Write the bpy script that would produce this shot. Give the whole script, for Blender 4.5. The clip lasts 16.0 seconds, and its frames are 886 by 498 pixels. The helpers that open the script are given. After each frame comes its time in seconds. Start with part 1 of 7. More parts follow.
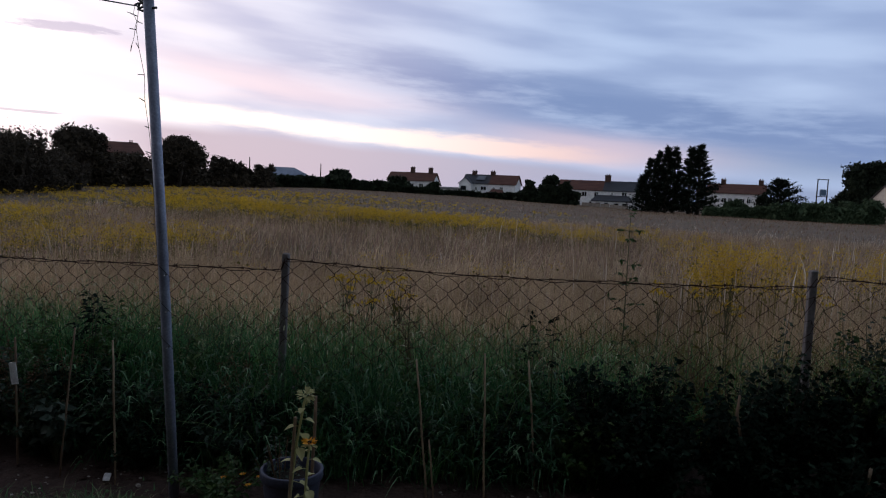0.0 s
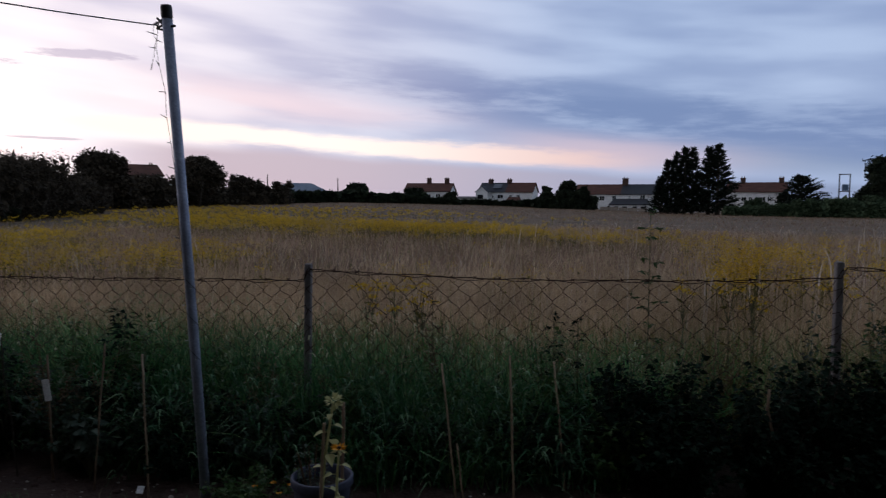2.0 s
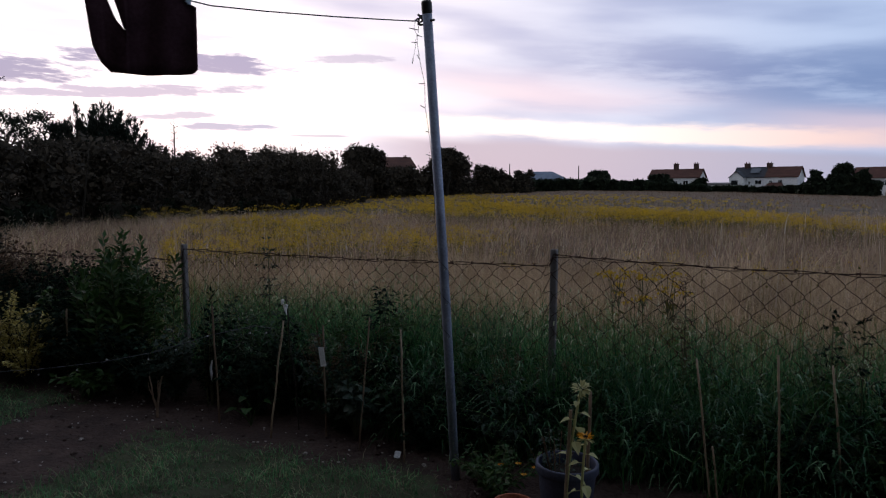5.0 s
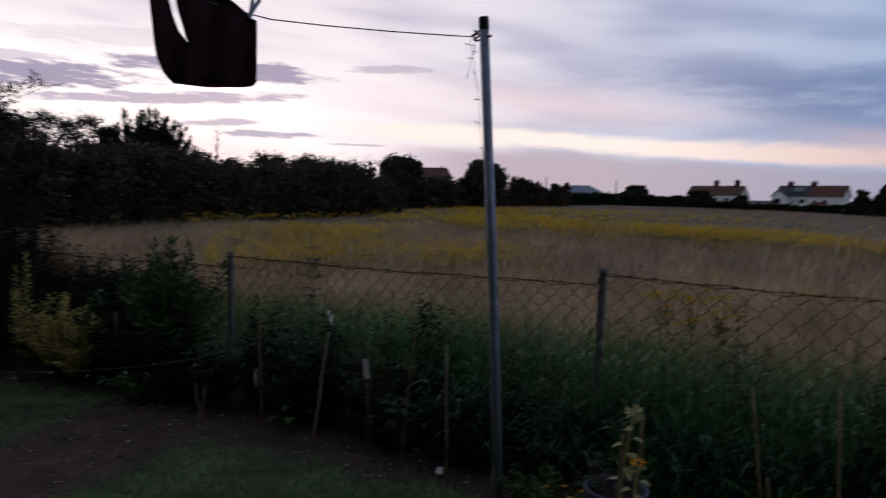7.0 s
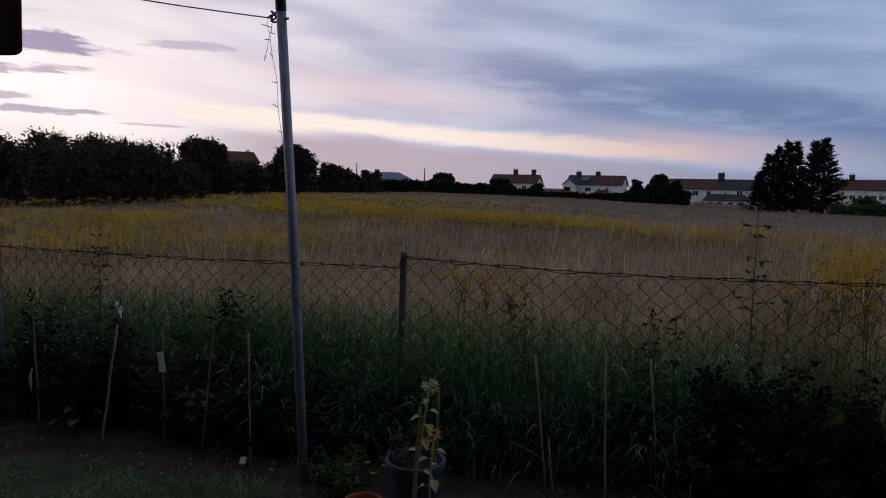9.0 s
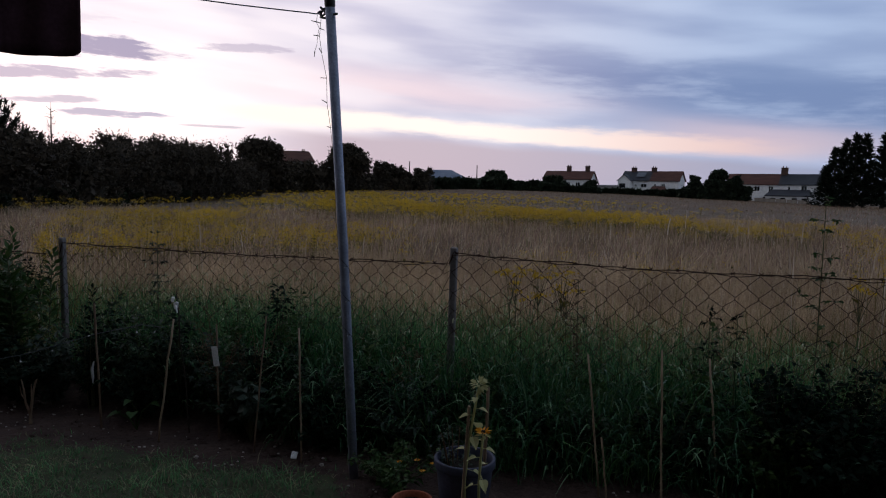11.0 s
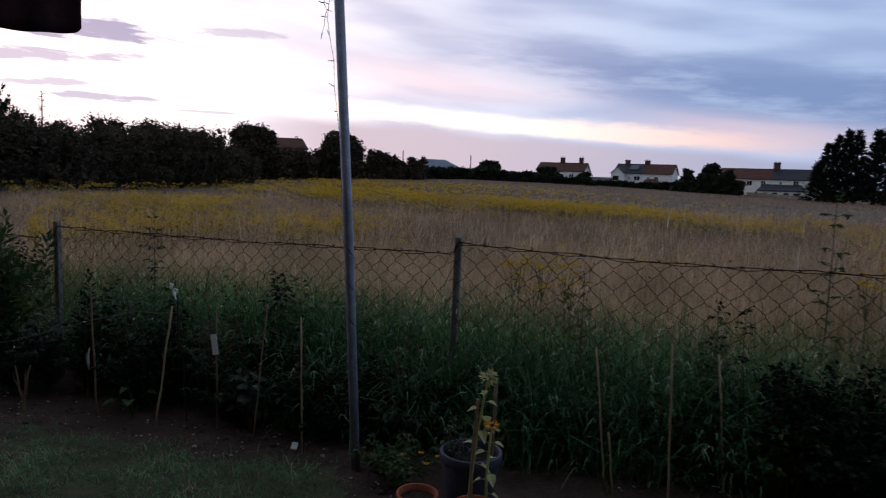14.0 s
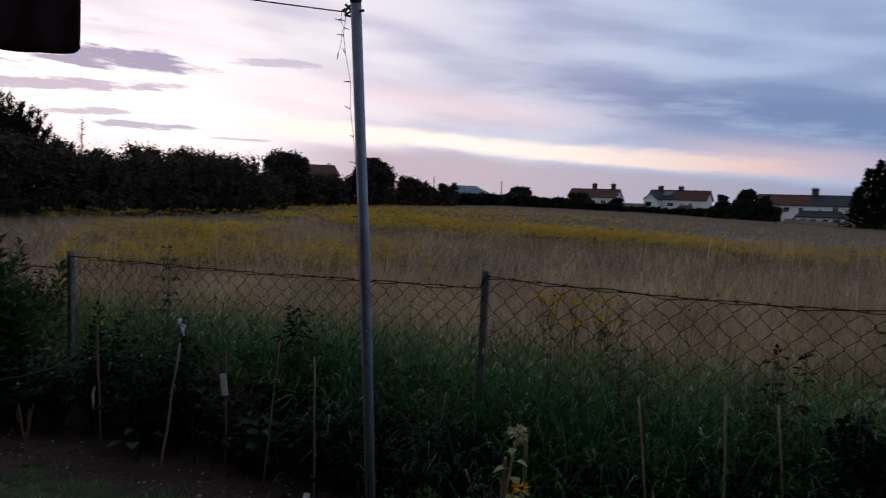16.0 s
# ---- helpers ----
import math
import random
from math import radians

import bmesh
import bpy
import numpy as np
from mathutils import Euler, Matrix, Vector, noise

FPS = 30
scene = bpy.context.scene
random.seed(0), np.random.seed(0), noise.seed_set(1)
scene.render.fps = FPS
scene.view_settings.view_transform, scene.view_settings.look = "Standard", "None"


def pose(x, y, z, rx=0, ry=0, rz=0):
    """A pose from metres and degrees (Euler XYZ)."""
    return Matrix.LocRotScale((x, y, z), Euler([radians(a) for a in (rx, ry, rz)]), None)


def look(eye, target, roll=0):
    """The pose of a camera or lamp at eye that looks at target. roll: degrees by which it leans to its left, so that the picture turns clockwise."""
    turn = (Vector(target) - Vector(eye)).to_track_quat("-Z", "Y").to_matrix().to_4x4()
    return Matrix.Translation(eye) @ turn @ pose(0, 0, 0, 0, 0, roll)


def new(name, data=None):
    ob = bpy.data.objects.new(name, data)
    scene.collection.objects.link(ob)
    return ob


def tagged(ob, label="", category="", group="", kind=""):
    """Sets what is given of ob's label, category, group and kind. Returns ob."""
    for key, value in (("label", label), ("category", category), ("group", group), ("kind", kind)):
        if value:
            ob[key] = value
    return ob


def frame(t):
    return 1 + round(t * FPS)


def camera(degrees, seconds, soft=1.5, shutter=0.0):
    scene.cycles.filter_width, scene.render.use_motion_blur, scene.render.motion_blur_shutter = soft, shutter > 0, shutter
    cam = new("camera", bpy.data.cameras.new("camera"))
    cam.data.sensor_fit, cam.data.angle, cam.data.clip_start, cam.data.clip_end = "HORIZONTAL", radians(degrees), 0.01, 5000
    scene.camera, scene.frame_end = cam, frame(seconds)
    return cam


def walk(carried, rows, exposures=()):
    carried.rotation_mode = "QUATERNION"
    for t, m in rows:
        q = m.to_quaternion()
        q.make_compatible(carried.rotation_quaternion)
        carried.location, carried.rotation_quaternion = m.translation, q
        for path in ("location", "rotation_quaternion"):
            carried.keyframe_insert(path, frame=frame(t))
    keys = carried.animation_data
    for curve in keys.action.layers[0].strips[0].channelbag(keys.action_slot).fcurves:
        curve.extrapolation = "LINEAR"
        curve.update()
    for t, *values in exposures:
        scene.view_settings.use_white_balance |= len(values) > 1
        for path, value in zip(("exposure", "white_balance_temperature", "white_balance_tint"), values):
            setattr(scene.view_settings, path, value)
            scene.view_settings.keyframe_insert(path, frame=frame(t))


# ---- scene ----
cam = camera(65.8, 16.0, soft=1.1, shutter=0.6)
PATH = [
    (0, (0.846, -0.355, 1.611), (0.444, 1.597, 1.448), 2.6),
    (0.5, (0.842, -0.358, 1.606), (0.41, 1.587, 1.434), 0.7),
    (1, (0.829, -0.372, 1.588), (0.356, 1.568, 1.475), -1.2),
    (1.5, (0.822, -0.374, 1.586), (0.339, 1.561, 1.45), -0.1),
    (2, (0.84, -0.375, 1.58), (0.383, 1.567, 1.445), 0.4),
    (2.5, (0.879, -0.371, 1.574), (0.6, 1.596, 1.349), 1.3),
    (3, (0.924, -0.372, 1.573), (0.776, 1.615, 1.411), 1.5),
    (3.5, (0.912, -0.365, 1.569), (0.567, 1.596, 1.385), 1.6),
    (4, (0.864, -0.361, 1.574), (0.139, 1.494, 1.394), 2.0),
    (4.5, (0.82, -0.342, 1.562), (-0.176, 1.382, 1.376), -0.8),
    (4.7, (0.806, -0.344, 1.564), (-0.263, 1.336, 1.381), -0.9),
    (6.8, (0.692, -0.418, 1.509), (-0.424, 1.238, 1.394), 2.0),
    (7, (0.704, -0.382, 1.584), (-0.468, 1.233, 1.444), 1.2),
    (7.5, (0.663, -0.395, 1.574), (-0.646, 1.11, 1.432), -0.1),
    (8, (0.665, -0.403, 1.575), (-0.527, 1.197, 1.438), 0.3),
    (8.5, (0.733, -0.408, 1.574), (-0.114, 1.397, 1.414), 0.9),
    (8.7, (0.766, -0.41, 1.58), (0.077, 1.46, 1.413), 1.6),
    (10.8, (0.8, -0.369, 1.54), (0.0, 1.457, 1.385), 1.7),
    (11, (0.774, -0.357, 1.565), (-0.057, 1.454, 1.388), 1.2),
    (11.5, (0.775, -0.373, 1.564), (-0.048, 1.443, 1.4), 0.8),
    (12, (0.769, -0.375, 1.565), (-0.053, 1.442, 1.407), 1.2),
    (12.5, (0.772, -0.393, 1.564), (-0.04, 1.429, 1.416), 1.4),
    (13, (0.752, -0.37, 1.561), (-0.036, 1.461, 1.406), 1.8),
    (13.5, (0.701, -0.381, 1.557), (-0.082, 1.451, 1.38), 2.2),
    (14, (0.675, -0.324, 1.554), (-0.133, 1.494, 1.348), 2.1),
    (14.5, (0.646, -0.146, 1.553), (-0.397, 1.554, 1.407), 0.0),
    (15, (0.681, 0.001, 1.545), (-0.459, 1.633, 1.348), 0.4),
    (15.5, (0.634, -0.006, 1.552), (-0.383, 1.708, 1.386), 1.4),
    (16, (0.576, -0.04, 1.572), (-0.318, 1.744, 1.438), 2.1),
]
LIGHT = [(0, 0.0), (0.5, 0.1), (1.0, -0.05), (1.5, -0.15), (2, -0.12), (2.5, 0.08), (3, 0.36), (3.5, 0.46), (4, 0.28), (4.5, 0.12), (7, -0.3), (7.5, -0.4), (8.5, -0.4), (11, -0.15), (11.5, -0.05), (12.5, -0.14), (13, -0.2), (14, 0.06), (15, 0.0), (15.5, -0.08), (16, -0.2)]     # the camera's own exposure, in stops
walk(cam, [(t, look(eye, aim, roll)) for t, eye, aim, roll in PATH], LIGHT)

# ---- sky: dusk, the sun just down behind the hedge ----
world = bpy.data.worlds.new("dusk_sky")
scene.world = world
world.use_nodes = True
wt = world.node_tree
wt.nodes.clear()


def wmath(op, a, b=0.0, c=0.0, clamp=False):
    n = wt.nodes.new("ShaderNodeMath")
    n.operation, n.use_clamp = op, clamp
    for i, v in enumerate((a, b, c)):
        if isinstance(v, (int, float)):
            n.inputs[i].default_value = v
        else:
            wt.links.new(v, n.inputs[i])
    return n.outputs[0]


def wstep(v, lo, hi):
    n = wt.nodes.new("ShaderNodeMapRange")
    n.interpolation_type = "SMOOTHSTEP"
    n.inputs[1].default_value, n.inputs[2].default_value = lo, hi
    wt.links.new(v, n.inputs[0])
    return n.outputs[0]


def wbump(v, mid, half):
    """1 where v is at mid, falling smoothly to 0 at half away from it."""
    return wmath("SUBTRACT", 1.0, wstep(wmath("ABSOLUTE", wmath("SUBTRACT", v, mid)), 0.0, half))


def wmix(f, a, b):
    n = wt.nodes.new("ShaderNodeMix")
    n.data_type = "RGBA"
    for i, v in ((0, f), (6, a), (7, b)):
        if isinstance(v, (int, float)):
            n.inputs[i].default_value = v
        elif isinstance(v, tuple):
            n.inputs[i].default_value = (*v, 1)
        else:
            wt.links.new(v, n.inputs[i])
    return n.outputs[2]


def wnoise(x, y, scale, detail=5.0, rough=0.55):
    c = wt.nodes.new("ShaderNodeCombineXYZ")
    wt.links.new(x, c.inputs[0])
    wt.links.new(y, c.inputs[1])
    n = wt.nodes.new("ShaderNodeTexNoise")
    n.inputs["Scale"].default_value, n.inputs["Detail"].default_value, n.inputs["Roughness"].default_value = scale, detail, rough
    wt.links.new(c.outputs[0], n.inputs["Vector"])
    return n.outputs[0]


coord = wt.nodes.new("ShaderNodeTexCoord")
sep = wt.nodes.new("ShaderNodeSeparateXYZ")
wt.links.new(coord.outputs["Generated"], sep.inputs[0])
DEG = 57.29578
el = wmath("MULTIPLY", wmath("ARCSINE", sep.outputs[2]), DEG)                       # elevation, degrees
az = wmath("MULTIPLY", wmath("ARCTAN2", sep.outputs[0], sep.outputs[1]), DEG)       # bearing from +y, to the right
# noise drawn out along the cloud streaks, which slope down to the right
lay = wmath("ADD", el, wmath("MULTIPLY", az, 0.085))
drift = wnoise(wmath("MULTIPLY", az, 0.035), wmath("MULTIPLY", lay, 0.30), 1.5, 5.0, 0.5)
fine = wnoise(wmath("ADD", wmath("MULTIPLY", az, 0.07), 7.3), wmath("MULTIPLY", lay, 0.36), 1.4, 4.0, 0.36)
frill = wnoise(wmath("MULTIPLY", az, 0.22), wmath("ADD", wmath("MULTIPLY", el, 1.3), wmath("MULTIPLY", az, 0.05)), 1.6, 7.0, 0.6)
wob = wmath("MULTIPLY", wmath("SUBTRACT", drift, 0.5), 4.0)
# height over the line of the afterglow, which also sinks to the right
rise = wmath("ADD", wmath("SUBTRACT", el, wmath("SUBTRACT", 3.3, wmath("MULTIPLY", az, 0.055))), wmath("MULTIPLY", wmath("SUBTRACT", fine, 0.5), 0.9))
warm = wmath("SUBTRACT", 1.0, wstep(az, -46.0, 4.0))
streak = wstep(wmath("ADD", fine, wmath("MULTIPLY", warm, 0.06)), 0.28, 0.72)
upper = wmix(streak, wmix(warm, (0.315, 0.415, 0.665), (0.72, 0.665, 0.83)), wmix(warm, (0.465, 0.585, 0.84), (1.08, 0.98, 1.05)))
# the bright opening low in the west
west = wmath("MULTIPLY", wmath("SUBTRACT", 1.0, wstep(az, -54.0, -25.0)), wbump(wmath("ADD", el, wmath("MULTIPLY", wob, 1.6)), 7.5, 8.5))
sky = wmix(west, upper, (1.40, 1.27, 1.28))
# pale pink veils over the glow
veil = wmath("MULTIPLY", wbump(wmath("ADD", rise, wmath("MULTIPLY", wob, 0.6)), 3.2, 2.6), wmath("MULTIPLY", wbump(az, -29.0, 27.0), wmath("ADD", 0.35, wmath("MULTIPLY", wstep(drift, 0.4, 0.6), 0.5))))
sky = wmix(veil, sky, (1.02, 0.82, 0.89))
# dim rose haze under the bank, going blue to the right
edge = wmath("MULTIPLY", wbump(rise, 0.9, 2.3), wstep(az, -14.0, -2.0))
sky = wmix(edge, sky, wmix(wstep(az, 0.0, 17.0), (0.64, 0.55, 0.68), (0.31, 0.40, 0.60)))
# slate cloud bank, thinning out to the left, with torn streaks in it
core = wmath("SUBTRACT", el, wmath("SUBTRACT", 7.4, wmath("MULTIPLY", az, 0.125)))
bank = wmath("MULTIPLY", wbump(wmath("ADD", core, wmath("MULTIPLY", wob, 0.7)), 0.0, 3.7), wstep(az, -36.0, -5.0))
torn = wmath("ADD", wmath("MULTIPLY", frill, 0.4), wmath("MULTIPLY", fine, 0.6))
bank = wmath("MULTIPLY", bank, wmath("SUBTRACT", 1.0, wmath("MULTIPLY", wstep(torn, 0.42, 0.64), 0.42)))
sky = wmix(wstep(bank, 0.0, 0.95), sky, wmix(wstep(az, -26.0, 0.0), (0.38, 0.385, 0.60), (0.20, 0.29, 0.53)))
# mauve haze under the glow, and the glow's own line
under = wmath("MULTIPLY", wmath("SUBTRACT", 1.0, wstep(rise, -1.3, -0.25)), wstep(az, -42.0, -33.0))
sky = wmix(under, sky, wmix(wstep(az, -28.0, 16.0), (0.63, 0.535, 0.635), (0.30, 0.375, 0.57)))
glow = wmath("MULTIPLY", wbump(wmath("ADD", rise, wmath("MULTIPLY", wmath("SUBTRACT", frill, 0.5), 0.8)), 0.25, 1.15), wmath("MULTIPLY", wstep(az, -48.0, -36.0), wmath("SUBTRACT", 1.0, wstep(az, -10.0, 9.0))))
sky = wmix(wstep(glow, 0.0, 0.8), sky, wmix(wstep(az, -24.0, 2.0), (1.26, 1.09, 1.02), (0.90, 0.66, 0.65)))
# small flat clouds in the bright part


def cloud(sky, a0, e0, wide, tall, lean, amount, tone):
    """A flat cloud at a bearing and elevation, frayed by the drift noise."""
    u = wmath("MULTIPLY", wmath("SUBTRACT", az, a0), 1.0 / wide)
    v = wmath("MULTIPLY", wmath("SUBTRACT", wmath("SUBTRACT", el, e0), wmath("MULTIPLY", wmath("SUBTRACT", az, a0), lean)), 1.0 / tall)
    r = wmath("ADD", wmath("ADD", wmath("MULTIPLY", u, u), wmath("MULTIPLY", v, v)), wmath("MULTIPLY", wmath("SUBTRACT", fine, 0.5), 1.6))
    r = wmath("ADD", r, wmath("MULTIPLY", wmath("SUBTRACT", frill, 0.5), 4.2))
    return wmix(wmath("MULTIPLY", wmath("SUBTRACT", 1.0, wstep(r, 0.35, 1.25)), amount), sky, tone)


for spot in ((-66.5, 8.45, 7.0, 0.95, 0.04, 0.95, (0.40, 0.37, 0.55)), (-68.5, 9.5, 4.0, 0.4, 0.02, 0.6, (0.60, 0.54, 0.72)),
             (-53.6, 9.75, 7.4, 0.85, -0.03, 0.95, (0.42, 0.385, 0.57)), (-57.0, 7.5, 11.5, 0.42, 0.065, 0.85, (0.53, 0.475, 0.65)),
             (-53.8, 5.8, 4.0, 0.26, 0.06, 0.8, (0.52, 0.51, 0.68)), (-50.3, 5.05, 3.6, 0.36, 0.01, 0.9, (0.47, 0.49, 0.68)),
             (-40.4, 10.55, 3.6, 0.34, 0.05, 0.75, (0.62, 0.55, 0.70)), (-43.5, 4.45, 2.6, 0.10, 0.0, 0.7, (0.55, 0.53, 0.66)), (-60.0, 11.6, 9.0, 0.7, 0.03, 0.35, (0.74, 0.66, 0.80))):
    sky = cloud(sky, *spot)
# overhead and away from the sunset the sky is a dull blue
away = wstep(wmath("ABSOLUTE", wmath("ADD", az, 30.0)), 65.0, 130.0)
sky = wmix(wmath("MAXIMUM", away, wstep(el, 27.0, 46.0)), sky, wmix(away, (0.28, 0.335, 0.43), (0.31, 0.36, 0.43)))
air = wt.nodes.new("ShaderNodeTexSky")
air.sky_type, air.sun_disc = "NISHITA", False
air.sun_elevation, air.sun_rotation = radians(0.5), radians(-55)
bg1, bg2 = wt.nodes.new("ShaderNodeBackground"), wt.nodes.new("ShaderNodeBackground")
wt.links.new(sky, bg1.inputs[0])
wt.links.new(air.outputs[0], bg2.inputs[0])
bg1.inputs[1].default_value, bg2.inputs[1].default_value = 1.0, 0.015
both, wout = wt.nodes.new("ShaderNodeAddShader"), wt.nodes.new("ShaderNodeOutputWorld")
wt.links.new(bg1.outputs[0], both.inputs[0])
wt.links.new(bg2.outputs[0], both.inputs[1])
wt.links.new(both.outputs[0], wout.inputs[0])

# ---- materials ----


def material(name, rough=0.7, metal=0.0, spec=0.3):
    m = bpy.data.materials.new(name)
    m.use_nodes = True
    b = m.node_tree.nodes["Principled BSDF"]
    b.inputs["Roughness"].default_value, b.inputs["Metallic"].default_value = rough, metal
    b.inputs["Specular IOR Level"].default_value = spec
    return m, m.node_tree, b


def noise_of(t, scale, detail=6.0, stretch=(1, 1, 1)):
    c, mp, n = (t.nodes.new(k) for k in ("ShaderNodeTexCoord", "ShaderNodeMapping", "ShaderNodeTexNoise"))
    mp.inputs["Scale"].default_value = stretch
    n.inputs["Scale"].default_value, n.inputs["Detail"].default_value = scale, detail
    t.links.new(c.outputs["Object"], mp.inputs[0])
    t.links.new(mp.outputs[0], n.inputs["Vector"])
    return n.outputs[0]


def ramp_of(t, src, stops):
    r = t.nodes.new("ShaderNodeValToRGB")
    while len(r.color_ramp.elements) < len(stops):
        r.color_ramp.elements.new(0.5)
    for e, (p, c) in zip(r.color_ramp.elements, stops):
        e.position, e.color = p, (*c, 1)
    t.links.new(src, r.inputs[0])
    return r.outputs[0]


def blend(t, mode, f, a, b):
    n = t.nodes.new("ShaderNodeMix")
    n.data_type, n.blend_type = "RGBA", mode
    for i, v in ((0, f), (6, a), (7, b)):
        if isinstance(v, (int, float)):
            n.inputs[i].default_value = v
        elif isinstance(v, tuple):
            n.inputs[i].default_value = (*v, 1)
        else:
            t.links.new(v, n.inputs[i])
    return n.outputs[2]


def bump(t, b, src, strength, distance):
    n = t.nodes.new("ShaderNodeBump")
    n.inputs["Strength"].default_value, n.inputs["Distance"].default_value = strength, distance
    t.links.new(src, n.inputs["Height"])
    t.links.new(n.outputs[0], b.inputs["Normal"])


def leaf_mat(name, stops, patch=0.6, thin=0.3, rough=0.6, spec=0.2, low=0.72, high=1.2):
    """Leaves and blades: each one its own tone, with broad patches; some light passes through."""
    m, t, b = material(name, rough, 0.0, spec)
    g = t.nodes.new("ShaderNodeNewGeometry")
    col = ramp_of(t, g.outputs["Random Per Island"], stops)
    tone = ramp_of(t, noise_of(t, patch, 3.0), [(0.3, (low, low, low)), (0.7, (high, high, high))])
    col = blend(t, "MULTIPLY", 1.0, col, tone)
    t.links.new(col, b.inputs["Base Color"])
    tr, mx = t.nodes.new("ShaderNodeBsdfTranslucent"), t.nodes.new("ShaderNodeMixShader")
    t.links.new(col, tr.inputs[0])
    mx.inputs[0].default_value = thin
    t.links.new(b.outputs[0], mx.inputs[1])
    t.links.new(tr.outputs[0], mx.inputs[2])
    t.links.new(mx.outputs[0], t.nodes["Material Output"].inputs[0])
    return m


def solid_mat(name, stops, scale=6.0, rough=0.75, metal=0.0, relief=0.3, depth=0.01, stretch=(1, 1, 1), spec=0.3):
    """Mineral, wood, plastic or metal: tones at two scales and a fine relief."""
    m, t, b = material(name, rough, metal, spec)
    col = ramp_of(t, noise_of(t, scale, 8.0, stretch), stops)
    tone = ramp_of(t, noise_of(t, scale * 9, 4.0, stretch), [(0.35, (0.8, 0.8, 0.8)), (0.65, (1.12, 1.12, 1.12))])
    t.links.new(blend(t, "MULTIPLY", 1.0, col, tone), b.inputs["Base Color"])
    if relief:
        bump(t, b, noise_of(t, scale * 7, 5.0, stretch), relief, depth)
    return m


M = {}
M["field_ground"] = solid_mat("field_ground", [(0.3, (0.0861, 0.06068, 0.03952)), (0.55, (0.1271, 0.0902, 0.0608)), (0.75, (0.164, 0.1189, 0.076))], 0.35, 0.95, 0, 0.6, 0.1)
M["soil"] = solid_mat("soil", [(0.3, (0.040, 0.025, 0.022)), (0.6, (0.072, 0.045, 0.039)), (0.8, (0.105, 0.070, 0.060))], 5.0, 0.95, 0, 0.9, 0.03)
M["lawn_earth"] = solid_mat("lawn_earth", [(0.3, (0.035, 0.045, 0.022)), (0.6, (0.06, 0.064, 0.035)), (0.8, (0.09, 0.072, 0.045))], 2.2, 0.95, 0, 0.8, 0.02)
M["dry_grass"] = leaf_mat("dry_grass", [(0.0, (0.264, 0.179, 0.107)), (0.4, (0.462, 0.33, 0.2)), (0.75, (0.605, 0.455, 0.286)), (1.0, (0.77, 0.638, 0.44))], 0.9, 0.6, 0.7, 0.2, 0.5, 1.4)
M["far_grass"] = leaf_mat("far_grass", [(0.0, (0.138, 0.0816, 0.0562)), (0.5, (0.217, 0.136, 0.089)), (0.85, (0.297, 0.201, 0.125)), (1.0, (0.116, 0.111, 0.0403))], 0.08, 0.4, 0.8, 0.1, 0.65, 1.3)
M["pale_straw"] = leaf_mat("pale_straw", [(0.0, (0.42, 0.33, 0.26)), (0.6, (0.64, 0.54, 0.44)), (1.0, (0.80, 0.72, 0.62))], 0.5, 0.35, 0.75)
M["dull_grass"] = leaf_mat("dull_grass", [(0.0, (0.209, 0.121, 0.101)), (0.5, (0.369, 0.251, 0.196)), (0.8, (0.501, 0.369, 0.27)), (0.9, (0.165, 0.165, 0.066)), (1.0, (0.209, 0.193, 0.0825))], 0.7, 0.6, 0.75, 0.2, 0.5, 1.4)
M["green_grass"] = leaf_mat("green_grass", [(0.0, (0.015, 0.060, 0.024)), (0.5, (0.034, 0.135, 0.045)), (0.8, (0.085, 0.27, 0.085)), (1.0, (0.27, 0.40, 0.16))], 1.6, 0.3, 0.5, 0.2, 0.55, 1.35)
M["pale_green"] = leaf_mat("pale_green", [(0.0, (0.13, 0.19, 0.08)), (0.6, (0.28, 0.35, 0.17)), (1.0, (0.60, 0.60, 0.42))], 1.6, 0.3, 0.5, 0.3)
M["lawn_grass"] = leaf_mat("lawn_grass", [(0.0, (0.055, 0.17, 0.07)), (0.55, (0.12, 0.29, 0.12)), (0.82, (0.26, 0.29, 0.16)), (1.0, (0.36, 0.30, 0.21))], 3.2, 0.3, 0.6, 0.15, 0.45, 1.4)
# the palest tone stands for glints painted onto a few blades
M["rush_blade"] = leaf_mat("rush_blade", [(0.0, (0.018, 0.065, 0.030)), (0.8, (0.045, 0.14, 0.06)), (1.0, (0.27, 0.44, 0.25))], 1.2, 0.25, 0.38)
M["ragwort_flower"] = leaf_mat("ragwort_flower", [(0.0, (0.42, 0.25, 0.014)), (0.6, (0.62, 0.40, 0.022)), (1.0, (0.74, 0.52, 0.05))], 0.4, 0.25, 0.6)
M["ragwort_leaf"] = leaf_mat("ragwort_leaf", [(0.0, (0.072, 0.0714, 0.016)), (1.0, (0.176, 0.147, 0.036))], 0.4, 0.3)
# border shade is put into this near-black colour, glints into its palest leaves
M["shaded_leaf"] = leaf_mat("shaded_leaf", [(0.0, (0.006, 0.013, 0.009)), (0.8, (0.010, 0.022, 0.014)), (0.94, (0.020, 0.037, 0.025)), (1.0, (0.045, 0.08, 0.052))], 1.5, 0.04, 0.75, 0.03)
M["bramble_leaf"] = leaf_mat("bramble_leaf", [(0.0, (0.012, 0.026, 0.014)), (0.7, (0.024, 0.046, 0.024)), (1.0, (0.055, 0.085, 0.045))], 1.5, 0.15, 0.5)
M["grey_leaf"] = leaf_mat("grey_leaf", [(0.0, (0.02975, 0.051, 0.03825)), (1.0, (0.0765, 0.1105, 0.085))], 1.5, 0.25, 0.5)
